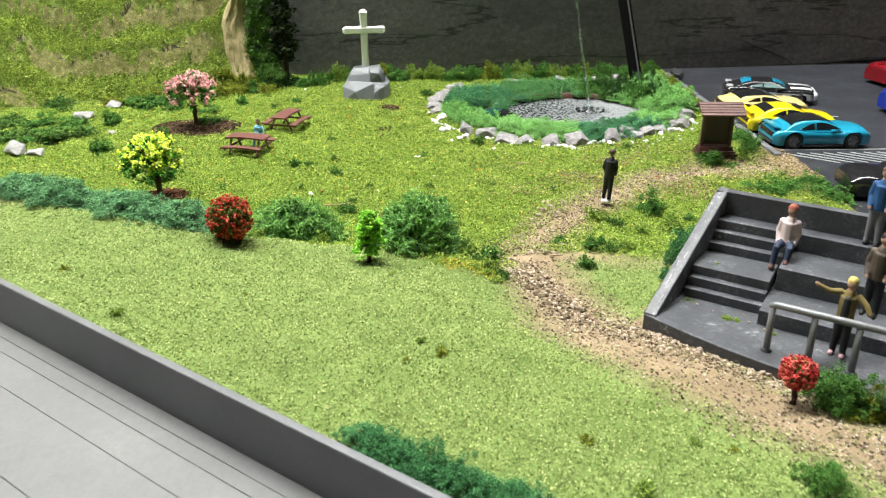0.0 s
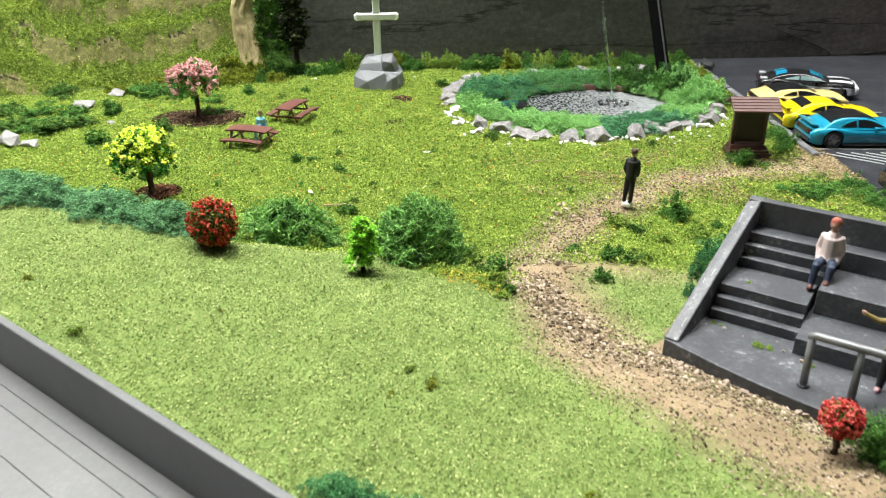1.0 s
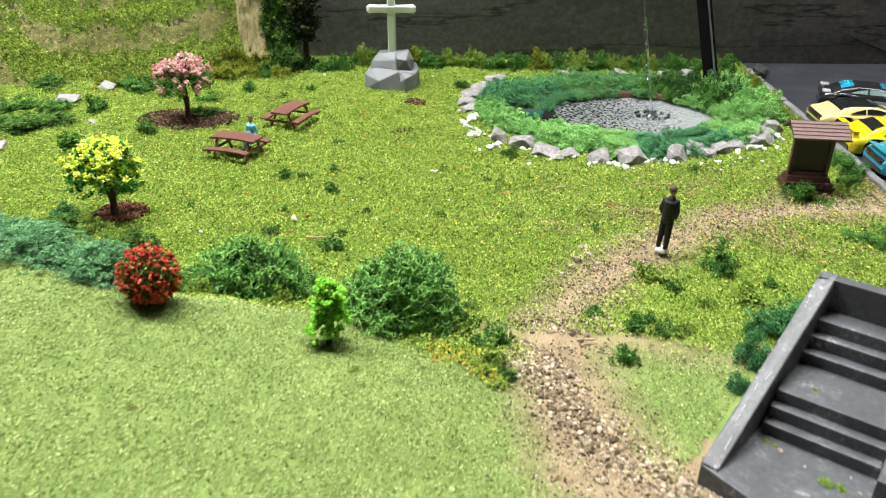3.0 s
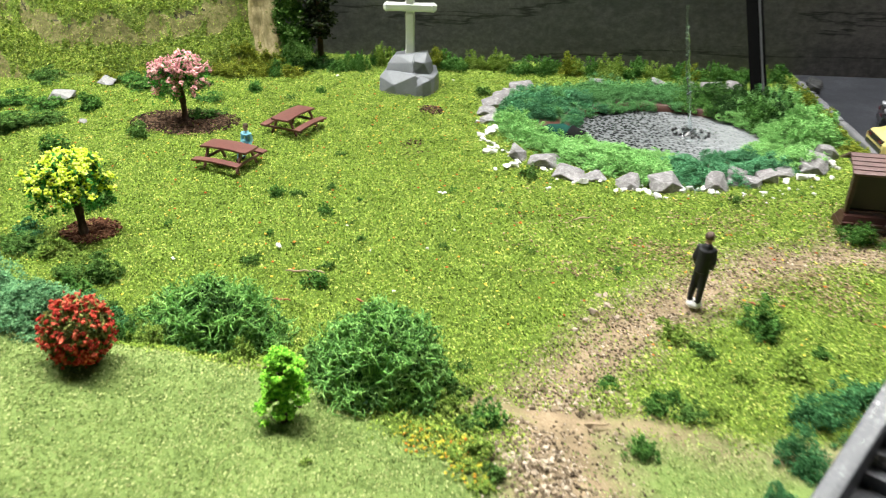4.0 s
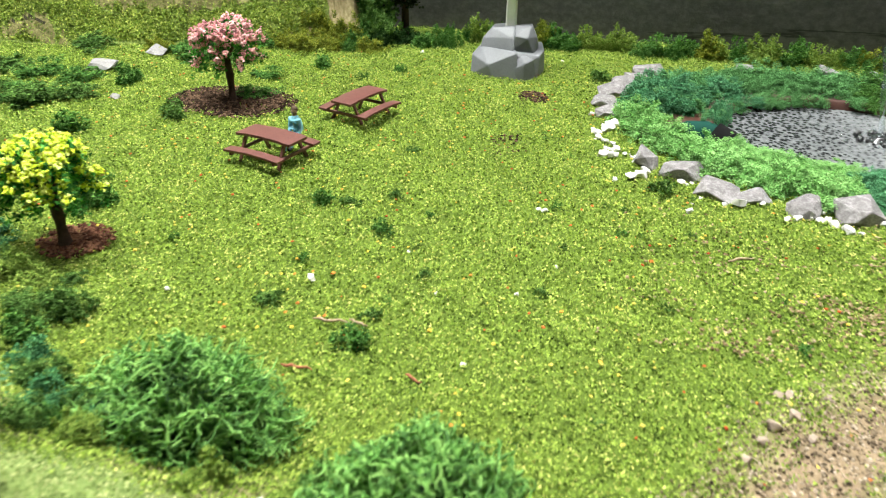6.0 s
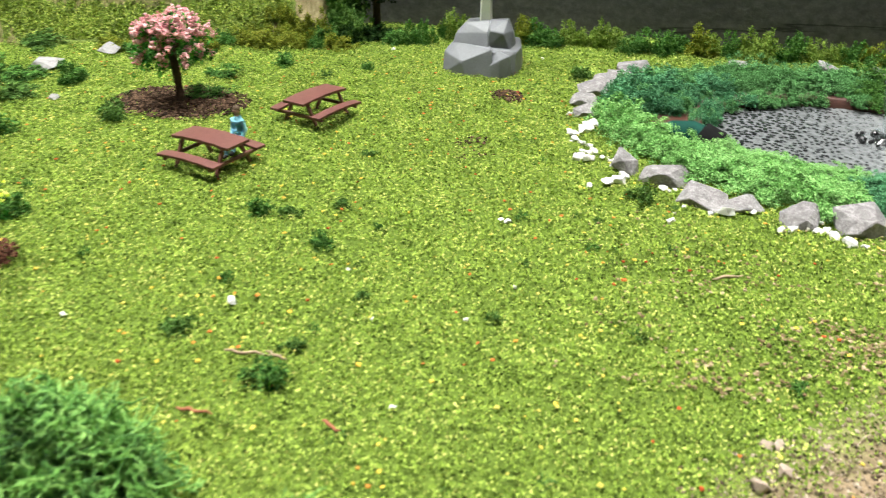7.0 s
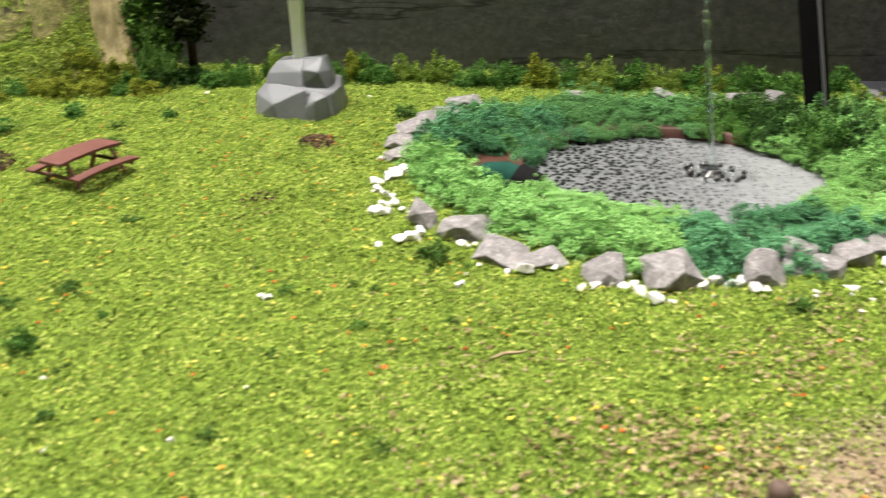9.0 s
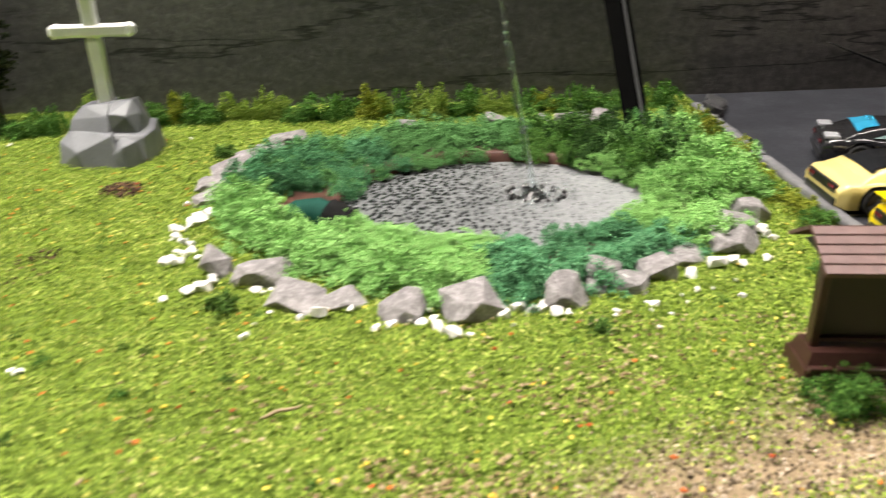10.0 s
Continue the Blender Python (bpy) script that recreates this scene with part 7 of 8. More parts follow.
def car(at, label, body, roof, length=0.0715, width=0.0295, height=0.0205, rear=None, stripe=None, rim="rim_dark", spoiler=False, nose=0.0108, deck=0.0136, glass=None, nose_mat=None, tail=False, flank=None, side_glass=None):
    """A die-cast car that points along +x, standing on its wheels."""
    c = empty("toy_car", label, "toy car", "parked toy cars", at)
    hw, hl = width / 2, length / 2
    wr, wz = 0.0052, 0.0052
    wx = (-length * 0.295, length * 0.31)
    belt_x = (-hl, -hl * 0.96, -hl * 0.62, -hl * 0.2, hl * 0.35, hl * 0.75, hl * 0.96, hl)
    belt_z = (deck * 0.66, deck * 0.93, deck, deck * 0.94, deck * 0.90, nose * 1.05, nose * 0.97, nose * 0.74)
    plan_x = (-hl, -hl * 0.93, -hl * 0.6, 0.0, hl * 0.6, hl * 0.92, hl)
    plan_w = (0.80, 0.94, 1.0, 0.965, 0.995, 0.95, 0.80)
    xs = sorted(set(list(np.linspace(-hl, hl, 49)) + [w + s * wr * 1.13 for w in wx for s in (-1, -0.98, 0.98, 1)]))
    bm = bmesh.new()
    rings = []
    for x in xs:
        zt, w = smooth_interp(x, belt_x, belt_z, hl * 0.05), hw * smooth_interp(x, plan_x, plan_w, hl * 0.05)
        zb = 0.0022 + 0.0012 * max(0, abs(x) / hl - 0.9) * 10
        for wxx in wx:
            dx = abs(x - wxx)
            if dx < wr * 1.13:
                zb = max(zb, wz + math.sqrt((wr * 1.13) ** 2 - dx * dx))
        zb = min(zb, zt - 0.0012)
        zm = max(zb + 0.0004, 0.0075 if zt > 0.0095 else zt * 0.75)
        zl = min(zm, zt - 0.0008)
        half = [(0.0, zb), (w * 0.95, zb), (w, zl), (w * 0.985, zl + (zt - zl) * 0.45), (w * 0.95, zl + (zt - zl) * 0.75), (w * 0.88, zt - 0.0004), (w * 0.74, zt + 0.0001), (w * 0.45, zt + 0.0006), (0.0, zt + 0.0009)]
        rings.append([bm.verts.new((x, -yy, zz)) for yy, zz in half] + [bm.verts.new((x, yy, zz)) for yy, zz in half[-2:0:-1]])
    n = len(rings[0])
    for r0, r1 in zip(rings, rings[1:]):
        for k in range(n):
            bm.faces.new((r0[k], r0[(k + 1) % n], r1[(k + 1) % n], r1[k]))
    bm.faces.new(rings[0][::-1]), bm.faces.new(rings[-1])
    bmesh.ops.recalc_face_normals(bm, faces=bm.faces)
    bod = part("body", bm, body, c, smooth=True)
    bod.data.set_sharp_from_angle(angle=radians(38))
    # cabin in body paint, with panes laid on it
    gx = (-hl * 0.80, -hl * 0.30, -hl * 0.06, hl * 0.40)
    zb, zr, lo, hi = deck * 0.90, height, hw * 0.90, hw * 0.66

    def skin(f, side, out=0.0):
        return side * (lo + (hi - lo) * f ** 0.85 + out)

    bm = bmesh.new()
    rows = []
    n = 33
    for i in range(n):
        u = i / (n - 1)
        x = gx[0] + (gx[3] - gx[0]) * u
        f = min(1.0, max(0.0, (x - gx[0]) / (gx[1] - gx[0])), max(0.0, (gx[3] - x) / (gx[3] - gx[2])))
        f = math.sin(f * math.pi / 2) ** 0.9
        z = zb + (zr - zb) * f
        prof = [(lo, zb)] + [(abs(skin(f * k, 1)), zb + (z - zb) * k) for k in (0.33, 0.66, 0.93)] + [(hi * 0.9 if f > 0.5 else lo * 0.85, z + 0.0002), (hi * 0.45, z + 0.0006), (0, z + 0.0007)]
        rows.append([bm.verts.new((x, -yy, zz)) for yy, zz in prof] + [bm.verts.new((x, yy, zz)) for yy, zz in prof[-2::-1]])
    for r0, r1 in zip(rows, rows[1:]):
        for k in range(len(r0) - 1):
            bm.faces.new((r0[k], r0[k + 1], r1[k + 1], r1[k]))
    bmesh.ops.recalc_face_normals(bm, faces=bm.faces)
    part("cabin", bm, body, c, smooth=True)
    pane = glass or M["tinted"]
    tint = "teal tinted pane" if glass else "dark tinted pane"

    def roof_f(x):
        return math.sin(min(1.0, max(0.0, (x - gx[0]) / (gx[1] - gx[0])), max(0.0, (gx[3] - x) / (gx[3] - gx[2]))) * math.pi / 2) ** 0.9

    def side_pane(name, x0, x1, sy):
        b2 = bmesh.new()
        up, dn = [], []
        for k in range(8):
            x = x0 + (x1 - x0) * k / 7
            f = roof_f(x)
            taper = 1 - max(0.0, (-hl * 0.08 - x) / (hl * 0.40)) ** 1.7
            base = zb + 0.0007 + 0.14 * (zr - zb)
            zt = max(base + (zb + (zr - zb) * f * 0.86 - base) * taper, base + 0.0001)
            g = (zt - zb) / (zr - zb)
            dn.append(b2.verts.new((x, skin(0.22 * f, sy, 0.0003), base)))
            up.append(b2.verts.new((x, skin(min(g, 0.9 * f), sy, 0.0004), zt)))
        for k in range(7):
            b2.faces.new((dn[k], dn[k + 1], up[k + 1], up[k]))
        part(name, b2, side_glass or pane, c, "pale grey-green tinted pane" if side_glass else tint)

    def end_pane(name, xs_):
        b2 = bmesh.new()
        rw = []
        for x in xs_:
            f = roof_f(x)
            z = zb + (zr - zb) * f
            w2 = (hi * 0.86 if f > 0.5 else lo * 0.80)
            rw.append([b2.verts.new((x, y * w2, z + 0.0011 - 0.0003 * abs(y))) for y in (-1, -0.5, 0, 0.5, 1)])
        for r0, r1 in zip(rw, rw[1:]):
            for k in range(4):
                b2.faces.new((r0[k], r0[k + 1], r1[k + 1], r1[k]))
        part(name, b2, pane, c, tint)
    end_pane("windshield", [gx[3] + (gx[2] - gx[3]) * t for t in (0.14, 0.35, 0.56, 0.76)])
    end_pane("rear_window", [gx[0] + (gx[1] - gx[0]) * t for t in (0.30, 0.45, 0.60, 0.74)])
    if roof is not body:
        b2 = bmesh.new()
        rw = [[b2.verts.new((x, y * hi * 0.92, zb + (zr - zb) * roof_f(x) + 0.0010 - 0.0003 * abs(y))) for y in (-1, -0.5, 0, 0.5, 1)] for x in np.linspace(gx[0] + (gx[1] - gx[0]) * 0.70, gx[2] + (gx[3] - gx[2]) * 0.22, 10)]
        for r0, r1 in zip(rw, rw[1:]):
            for k in range(4):
                b2.faces.new((r0[k], r0[k + 1], r1[k + 1], r1[k]))
        part("roof_panel", b2, roof, c, "black roof panel")
    for sy in (-1, 1):
        side_pane("door_window", -hl * 0.15, hl * 0.34, sy)
        side_pane("quarter_window", -hl * 0.48, -hl * 0.18, sy)
        bm = bmesh.new()
        box(bm, hl * 0.18, sy * (hw * 0.98), deck * 0.98, 0.0030, 0.0024, 0.0016, 0.0005)
        part("mirror", bm, body, c)
        bm = bmesh.new()
        box(bm, hl * 0.905, sy * hw * 0.66, nose * 0.80, 0.0035, 0.0056, 0.0016, 0.0005, Matrix.Rotation(-sy * 0.35, 4, "Z"))
        part("headlight", bm, M["lamp_clear"], c)
        bm = bmesh.new()
        box(bm, -hl * 0.985, sy * hw * 0.50, deck * 0.74, 0.0022, 0.0044, 0.0013, 0.0004)
        part("taillight", bm, M["lamp_red"], c)
    bm = bmesh.new()
    box(bm, -hl * 0.985, 0, deck * 0.72, 0.0014, width * 0.70, 0.0034, 0.0006)
    part("tail_panel", bm, M["black"], c)
    bm = bmesh.new()
    box(bm, -hl * 0.95, 0, 0.0042, 0.0040, width * 0.76, 0.0028, 0.0006)
    part("rear_bumper", bm, rear or M["black"], c)
    bm = bmesh.new()
    box(bm, hl * 0.93, 0, 0.0040, 0.0050, width * 0.66, 0.0024, 0.0006)
    part("grille", bm, M["black"], c)
    if nose_mat:
        bm = bmesh.new()
        box(bm, hl * 0.955, 0, nose * 0.60, 0.0070, width * 0.86, 0.0062, 0.0018)
        part("front_bumper", bm, nose_mat, c, "white painted nose")
    if tail:
        bm = bmesh.new()
        hull(bm, [(x, y * width * 0.36, z) for x, z in ((-hl * 0.99, deck + 0.0008), (-hl * 0.99, deck + 0.0014), (-hl * 0.86, deck + 0.0002), (-hl * 0.86, deck + 0.0008)) for y in (-1, 1)])
        part("tail_lip", bm, body, c)
    for sy in (-1, 1):
        bm = bmesh.new()
        box(bm, (wx[0] + wx[1]) / 2, sy * hw * 0.955, 0.0026, wx[1] - wx[0] - wr * 2.4, 0.0012, 0.0014, 0.0003)
        part("sill", bm, M["black"], c, "black sill strip")
    if spoiler:
        bm = bmesh.new()
        box(bm, -hl * 0.93, 0, deck + 0.0022, 0.0038, width * 0.86, 0.0007, 0.0003)
        for sy in (-1, 1):
            box(bm, -hl * 0.91, sy * width * 0.34, deck + 0.0010, 0.0022, 0.0008, 0.0024)
        part("spoiler", bm, body, c)
    if flank:
        for sy in (-1, 1):
            bm = bmesh.new()
            rows = []
            for x in np.linspace(wx[0] + wr * 1.3, hl * 0.97, 30):
                w = hw * smooth_interp(x, plan_x, plan_w, hl * 0.05)
                zt = smooth_interp(x, belt_x, belt_z, hl * 0.05)
                low = 0.0040
                for wxx in wx:
                    if abs(x - wxx) < wr * 1.25:
                        low = max(low, wz + math.sqrt((wr * 1.25) ** 2 - (x - wxx) ** 2))
                rows.append([bm.verts.new((x, sy * (w + 0.0003), min(low, zt * 0.74))), bm.verts.new((x, sy * (w * 0.965 + 0.0004), zt * 0.80))])
            for r0, r1 in zip(rows, rows[1:]):
                bm.faces.new((r0[0], r0[1], r1[1], r1[0]))
            part("side_panel", bm, flank, c, "silver-white side panel")
            bm = bmesh.new()
            box(bm, -hl * 0.90, sy * hw * 0.62, deck * 0.96, 0.0052, 0.0064, 0.0016, 0.0005)
            part("tail_corner", bm, flank, c, "white tail corner")
    if stripe:
        for sy in (-1, 1):
            bm = bmesh.new()
            rows = []
            for x in np.linspace(hl * 0.46, hl * 0.93, 9):
                z = smooth_interp(x, belt_x, belt_z, hl * 0.05) + 0.00095
                rows.append([bm.verts.new((x, sy * 0.0042, z - 0.00005)), bm.verts.new((x, sy * 0.0095, z - 0.0004))])
            for r0, r1 in zip(rows, rows[1:]):
                bm.faces.new((r0[0], r0[1], r1[1], r1[0]))
            part("stripe", bm, stripe, c)
    for wxx in wx:
        for sy in (-1, 1):
            wheel = new("wheel")
            wheel.parent = c
            wheel.matrix_basis = pose(wxx, sy * (hw * 0.985 - 0.0018), wz)
            bm = bmesh.new()
            prof = [(-0.0020, 0.0036), (-0.0020, 0.0046), (-0.0014, wr), (0.0014, wr), (0.0020, 0.0046), (0.0020, 0.0036)]
            segs = 28
            rg = [[bm.verts.new((r * math.cos(math.tau * k / segs), o, r * math.sin(math.tau * k / segs))) for o, r in prof] for k in range(segs)]
            for k in range(segs):
                for j in range(6):
                    bm.faces.new((rg[k][j], rg[(k + 1) % segs][j], rg[(k + 1) % segs][(j + 1) % 6], rg[k][(j + 1) % 6]))
            bmesh.ops.recalc_face_normals(bm, faces=bm.faces)
            part("tyre", bm, M["tyre"], wheel, smooth=True)
            bm = bmesh.new()
            for k in range(5):
                box(bm, 0.0018 * math.cos(k * math.tau / 5), sy * 0.0014, 0.0018 * math.sin(k * math.tau / 5), 0.0036, 0.0008, 0.0010, 0.0, Matrix.Rotation(-k * math.tau / 5, 4, "Y"))
            bmesh.ops.create_cone(bm, cap_ends=True, segments=20, radius1=0.0038, radius2=0.0038, depth=0.0010, matrix=Matrix.Translation((0, sy * 0.0002, 0)) @ Matrix.Rotation(math.pi / 2, 4, "X"))
            bmesh.ops.create_cone(bm, cap_ends=True, segments=12, radius1=0.0009, radius2=0.0009, depth=0.0012, matrix=Matrix.Translation((0, sy * 0.0014, 0)) @ Matrix.Rotation(math.pi / 2, 4, "X"))
            part("rim", bm, M[rim], wheel)
    return c


BLUE = paint("metallic_teal_blue", (0.012, 0.30, 0.46), 0.28, 0.6, 0.2)
YELLOW = paint("bright_yellow", (0.84, 0.64, 0.005), 0.3, 0.6)
CREAM = paint("pale_gold_yellow", (0.72, 0.58, 0.22), 0.3, 0.6)
WHITE = paint("white_car_paint", (0.75, 0.76, 0.77), 0.3, 0.6)
RED = paint("deep_red_paint", (0.17, 0.004, 0.008), 0.2, 0.6)
DEEP_BLUE = paint("deep_blue_paint", (0.012, 0.03, 0.26), 0.25, 0.6)
BLACKPAINT = paint("black_car_paint", (0.014, 0.014, 0.016), 0.2, 0.7)
TEAL_GLASS = paint("teal_glass", (0.015, 0.26, 0.42), 0.12, 0.6)
GREY_GLASS = paint("grey_green_glass", (0.16, 0.24, 0.24), 0.1, 0.6)
SILVER = paint("silver_white_paint", (0.52, 0.53, 0.56), 0.25, 0.6, 0.3)

car(pose(0.3360, 0.5265, 0.0006, 0, 0, -1), "metallic blue coupe with black roof and dark wheels", BLUE, BLACKPAINT, length=0.0625, height=0.0174, deck=0.0124, nose=0.0112, tail=True)
car(pose(0.3330, 0.5615, 0.0006, 0, 0, -2), "bright yellow coupe with a rear spoiler", YELLOW, YELLOW, spoiler=True, length=0.0605, height=0.0165, deck=0.0120, nose=0.0098)
car(pose(0.3320, 0.6030, 0.0006, 0, 0, -1), "pale gold low sports car with dark glass roof", CREAM, M["tinted"], length=0.0605, height=0.0152, nose=0.0095, deck=0.0116, rim="rim_silver")
car(pose(0.3535, 0.6420, 0.0006, 0, 0, -17), "black and white coupe with teal windows", BLACKPAINT, BLACKPAINT, stripe=WHITE, height=0.0160, length=0.066, deck=0.0125, glass=TEAL_GLASS, nose_mat=WHITE, flank=SILVER, side_glass=GREY_GLASS)
car(pose(0.5080, 0.6950, 0.0006, 0, 0, 192), "glossy deep red sports car", RED, RED, length=0.088, width=0.036, height=0.0260, deck=0.0190, nose=0.0165)
car(pose(0.4580, 0.5950, 0.0006, 0, 0, 182), "glossy deep blue car", DEEP_BLUE, DEEP_BLUE, height=0.0255, deck=0.0190, nose=0.0170)
car(pose(0.3475, 0.4310, 0.0006, 0, 0, 172), "glossy black saloon car", BLACKPAINT, BLACKPAINT, length=0.076, nose=0.0128, deck=0.0140)

# ---- kerb, road marks, post ----
for y0, y1, z, tilt in ((0.4965, 0.566, 0.0022, 0.4), (0.5685, 0.650, 0.0024, -0.5), (0.652, 0.706, 0.0022, 0.6), (0.709, 0.738, 0.0020, -1.0)):
    bm = bmesh.new()
    box(bm, 0.3012, (y0 + y1) / 2, 0.0008, 0.0046, y1 - y0, 0.0054, 0.0011)
    bmesh.ops.subdivide_edges(bm, edges=[e for e in bm.edges if e.calc_length() > 0.02], cuts=10)
    for v in bm.verts:
        v.co += Vector((1, 0, 1)) * 0.0004 * noise.noise(v.co * 240)
    tagged(part("kerb", bm, M["kerb"], smooth=False), "worn grey kerb bar along the parking lot", "kerb", "kerb bars", kind="structure")
for k in range(3):
    ob = part("broken_kerb", rock_mesh(700 + k, 0.009, 0.012, 0.0075), M["tyre"])
    ob.matrix_basis = pose(0.3035 + 0.003 * k, 0.716 + 0.008 * k, 0.0, 0, 0, 30 * k)
    tagged(ob, "black broken lump at the kerb's end", "rubble", "lumps at the kerb's end")


def road_line(x0, y0, x1, y1, w=0.0011):
    a, b = Vector((x0, y0, 0.0)), Vector((x1, y1, 0.0))
    q = (b - a).normalized()
    s = Vector((-q.y, q.x, 0)) * w / 2
    bm = bmesh.new()
    top = [bm.verts.new(p + Vector((0, 0, 0.0008))) for p in (a - s, b - s, b + s, a + s)]
    bot = [bm.verts.new(p + Vector((0, 0, 0.0003))) for p in (a - s, b - s, b + s, a + s)]
    bm.faces.new(top)
    for k in range(4):
        bm.faces.new((bot[k], bot[(k + 1) % 4], top[(k + 1) % 4], top[k]))
    tagged(part("road_line", bm, M["line"]), "thin worn white line on the asphalt", "road marking", kind="structure")


road_line(0.307, 0.512, 0.392, 0.510)
for k in range(8):
    road_line(0.3085 + 0.0085 * k, 0.505, 0.3085 + 0.0085 * k + 0.026, 0.505 - 0.020, 0.0009)
for y in (0.5495, 0.5915):
    road_line(0.305, y, 0.385, y - 0.002)

M["post_grey"] = surface("worn_grey_edge", [(0.3, (0.07, 0.07, 0.072)), (0.7, (0.13, 0.13, 0.135))], 120, 0.5, 1500, 0.2, 0.0002)
M["matt_black"] = surface("matt_black_paint", [(0.3, (0.002, 0.002, 0.002)), (0.7, (0.005, 0.005, 0.005))], 100, 0.85, 1500, 0.2, 0.0002, spec=0.03)
POST_UP = Vector((-0.0130, 0.0254, 0.0750)).normalized()
POST_BACK = (Vector((0.28, 0.96, 0.0)) - POST_UP * POST_UP.dot(Vector((0.28, 0.96, 0.0)))).normalized()
POST_SIDE = POST_BACK.cross(POST_UP)
post_turn = Matrix((POST_SIDE, POST_BACK, POST_UP)).transposed().to_4x4()
post_ob = empty("leaning_post", "black square post with grey edge leaning by the pond", "post", at=Matrix.Translation((0.2573, 0.6636, -0.002)) @ post_turn)
bm = bmesh.new()
box(bm, -0.0014, 0, 0.12, 0.0066, 0.0050, 0.24, 0.0003)
box(bm, 0.0042, 0.0004, 0.12, 0.0012, 0.0050, 0.24, 0.0003)
box(bm, 0.0022, 0.0012, 0.12, 0.0036, 0.0030, 0.24)
part("core", bm, M["matt_black"], post_ob)
bm = bmesh.new()
box(bm, 0.0028, -0.0004, 0.12, 0.0013, 0.0016, 0.24, 0.0002)
part("edge_strip", bm, M["post_grey"], post_ob, "worn grey edge strip")


# ---- loose bits ----
def seat_bits():
    """Stones along the foot of the seating and crumbs on its floor, each lying loose."""
    rng = random.Random(55)
    meshes = [rock_mesh(800 + k, 1.0, 0.8, 0.6, 6, 1) for k in range(5)]
    for me in meshes:
        me.materials.append(M["path_stone"])
    for k in range(70):
        u = rng.uniform(-0.004, 0.125)
        v = -0.164 * u - 0.0012 - abs(rng.gauss(0, 0.0028))
        p = SEAT @ Vector((u, v, 0))
        size = rng.choice((0.0014, 0.0018, 0.0022, 0.0030))
        ob = tagged(new("path_stone", meshes[k % 5]), "small pinkish grey stone lying beside the seating", "stone", "loose stones by the seating")
        ob.matrix_basis = pose(p.x, p.y, float(land(p.x, p.y)) - 0.0002, 0, 0, rng.uniform(0, 360)) @ Matrix.Diagonal((size, size, size, 1))
    for k, (u, v, w) in enumerate(((0.0265, 0.0120, 0.0042), (0.030, 0.0128, 0.0030), (0.0105, 0.0185, 0.0022), (0.0128, 0.0182, 0.0018), (0.043, 0.0095, 0.0026), (0.0165, 0.0335, 0.0020))):
        p = SEAT @ Vector((u, v, 0.0118))
        ob = clump("moss_crumb", "leaf_lime_tuft", p.x, p.y, w, w * 0.45, "yellow-green foam crumb on the seating floor", "crumb", "crumbs on the seating", count=600)
        ob.matrix_basis = pose(p.x, p.y, 0.0117 if v < 0.03 else 0.0222, 0, 0, 40 * k) @ Matrix.Diagonal((w, w, w * 0.45, 1))
    for k, (u, v, w) in enumerate(((0.0145, 0.0170, 0.0013), (0.034, 0.0135, 0.0012), (0.040, 0.0105, 0.0018), (0.021, 0.0150, 0.0010), (0.031, 0.0180, 0.0009))):
        p = SEAT @ Vector((u, v, 0.0118))
        ob = tagged(new("path_stone", meshes[k % 5]), "small stone crumb lying on the seating floor", "stone", "crumbs on the seating")
        ob.matrix_basis = pose(p.x, p.y, 0.0117, 0, 0, 70 * k) @ Matrix.Diagonal((w, w, w, 1))


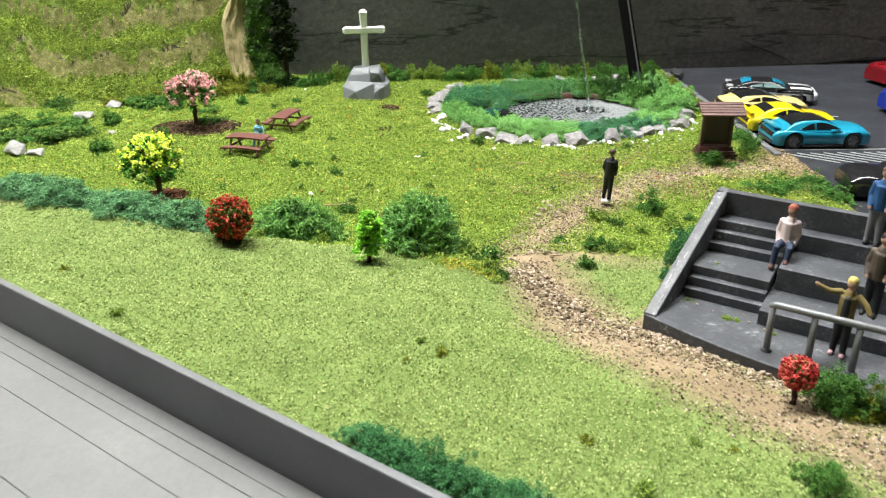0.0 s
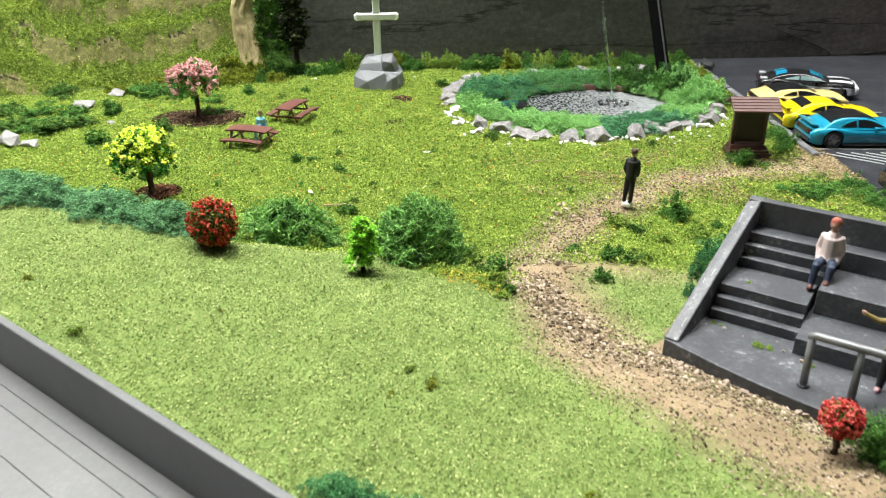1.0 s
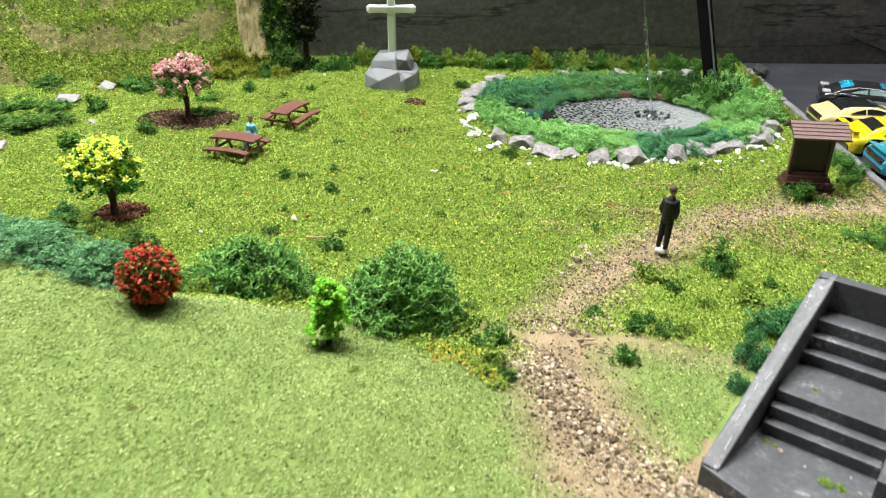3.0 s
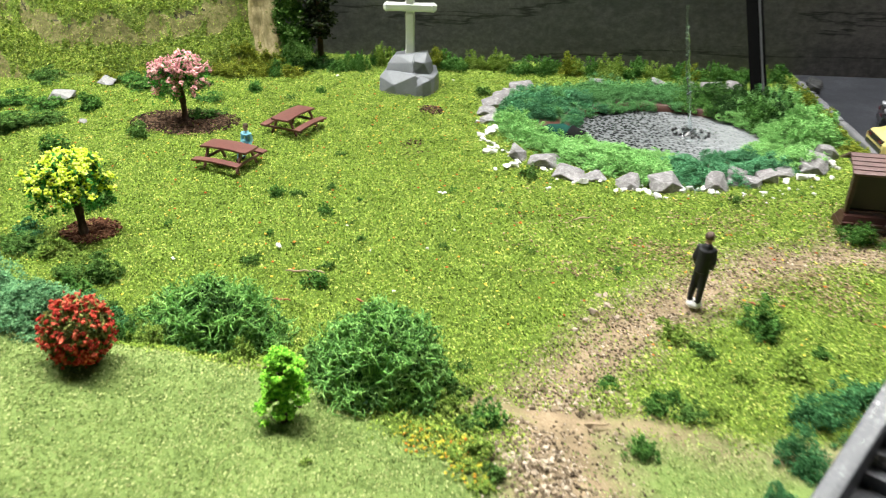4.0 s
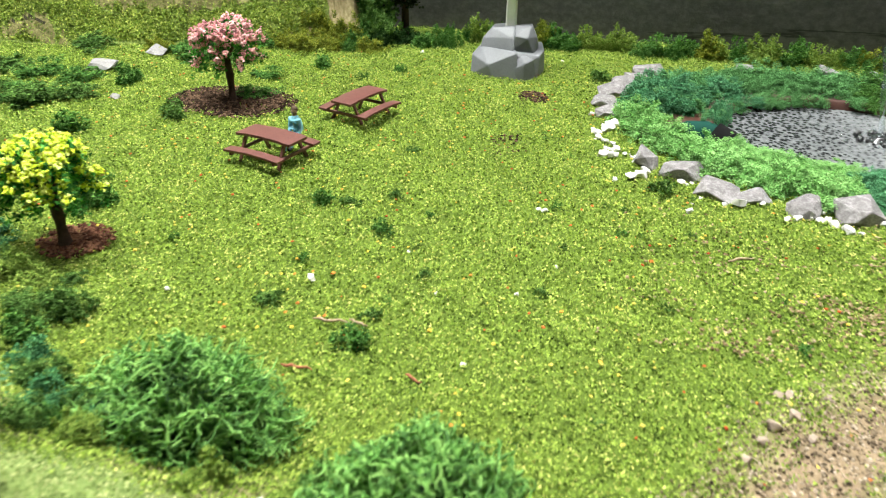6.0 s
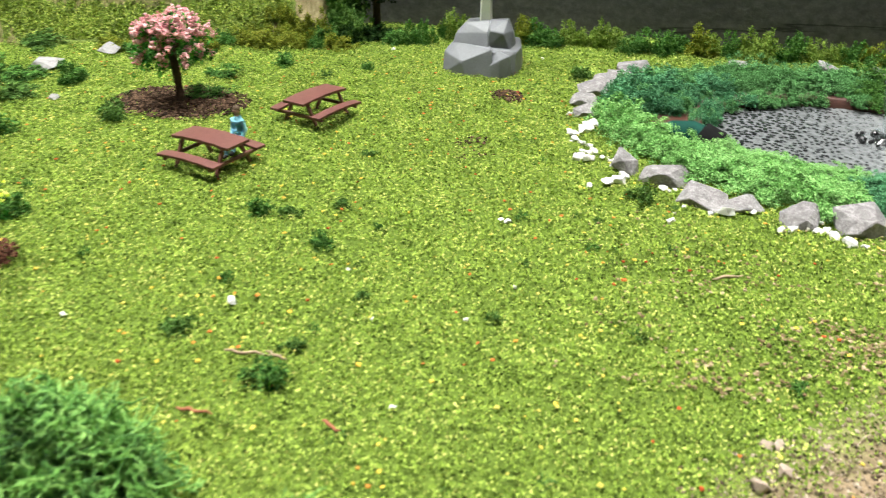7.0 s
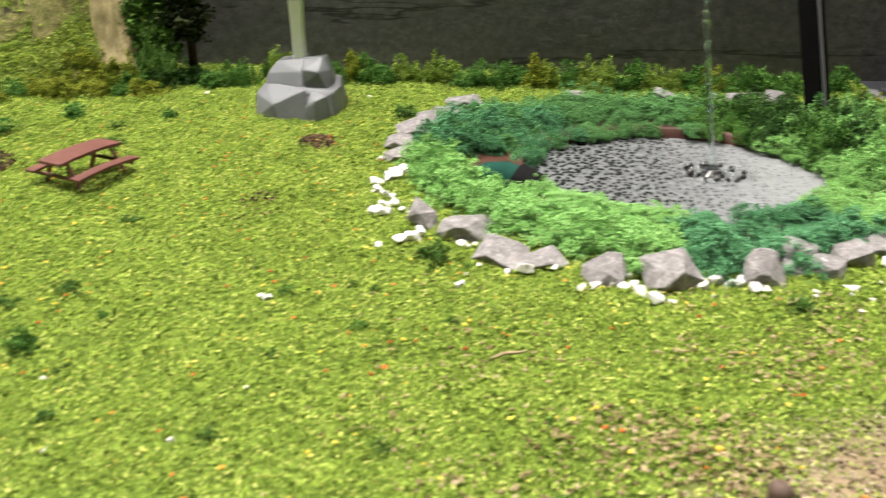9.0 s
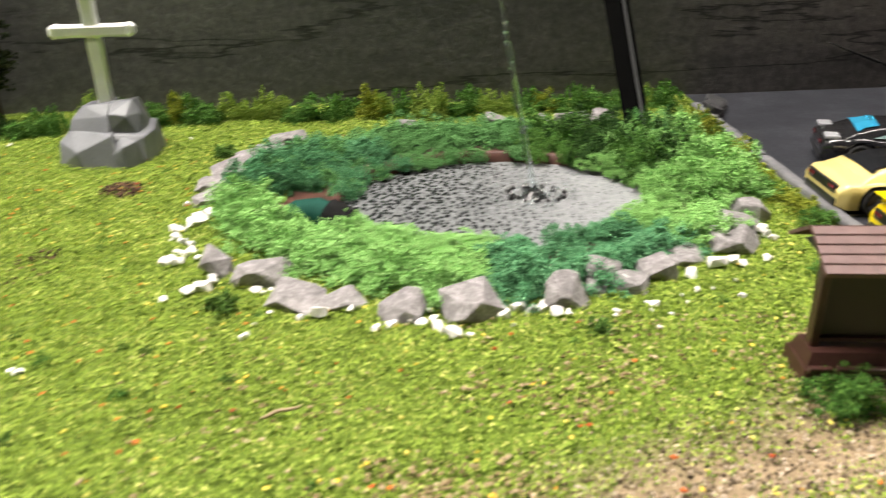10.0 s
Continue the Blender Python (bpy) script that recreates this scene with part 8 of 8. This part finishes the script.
M["path_stone"] = surface("pink_grey_stone", [(0.3, (0.22, 0.17, 0.13)), (0.5, (0.36, 0.28, 0.22)), (0.7, (0.50, 0.42, 0.35))], 300, 0.9, 1500, 0.5, 0.0003)
seat_bits()


def twig(x, y, length, turn, material, label):
    rng = random.Random(int(x * 9000) + int(y * 7000))
    bm = bmesh.new()
    pts = [((k / 6 - 0.5) * length, rng.uniform(-0.06, 0.06) * length, 0.0007 + rng.uniform(0, 0.0005)) for k in range(7)]
    tube(bm, pts, [0.0002, 0.0004, 0.00045, 0.0004, 0.00035, 0.0003, 0.00015], 6)
    ob = part("twig", bm, material, smooth=True)
    ob.matrix_basis = pose(x, y, float(land(x, y)) + 0.0007, 0, 0, turn)
    tagged(ob, label, "twig", "twigs on the lawn")


M["twig"] = surface("dry_straw", [(0.3, (0.22, 0.15, 0.08)), (0.7, (0.46, 0.36, 0.23))], 400, 0.8, 2000, 0.3, 0.0002)
M["twig_red"] = surface("red_brown_twig", [(0.3, (0.22, 0.06, 0.025)), (0.7, (0.42, 0.16, 0.08))], 400, 0.8, 2000, 0.3, 0.0002)
for x, y, ln_, turn, kind in ((0.141, 0.492, 0.009, 25, "twig"), (0.032, 0.427, 0.011, 8, "twig"), (0.039, 0.4275, 0.006, -20, "twig"), (0.031, 0.406, 0.008, 5, "twig_red"), (0.060, 0.409, 0.005, -30, "twig_red"), (0.139, 0.349, 0.007, 10, "twig"), (0.20, 0.428, 0.005, -15, "twig_red")):
    twig(x, y, ln_, turn, M[kind], "dry straw-coloured twig lying on the lawn" if kind == "twig" else "reddish brown twig lying on the lawn")
for k, (x, y, w) in enumerate(((0.1443, 0.4270, 0.0028), (0.1469, 0.4275, 0.0030), (0.1471, 0.4204, 0.0036), (0.1420, 0.4150, 0.0040), (0.1390, 0.4100, 0.0030), (0.1502, 0.4141, 0.0026), (0.1350, 0.4030, 0.0032), (0.1560, 0.4300, 0.0022))):
    ob = part("path_stone", rock_mesh(860 + k, w, w * 0.8, w * 0.6, 6, 2), M["path_stone"])
    ob.matrix_basis = pose(x, y, float(land(x, y)) - 0.0001, 0, 0, 50 * k)
    tagged(ob, "tan stone lying at the edge of the footpath", "stone", "stones along the footpath")
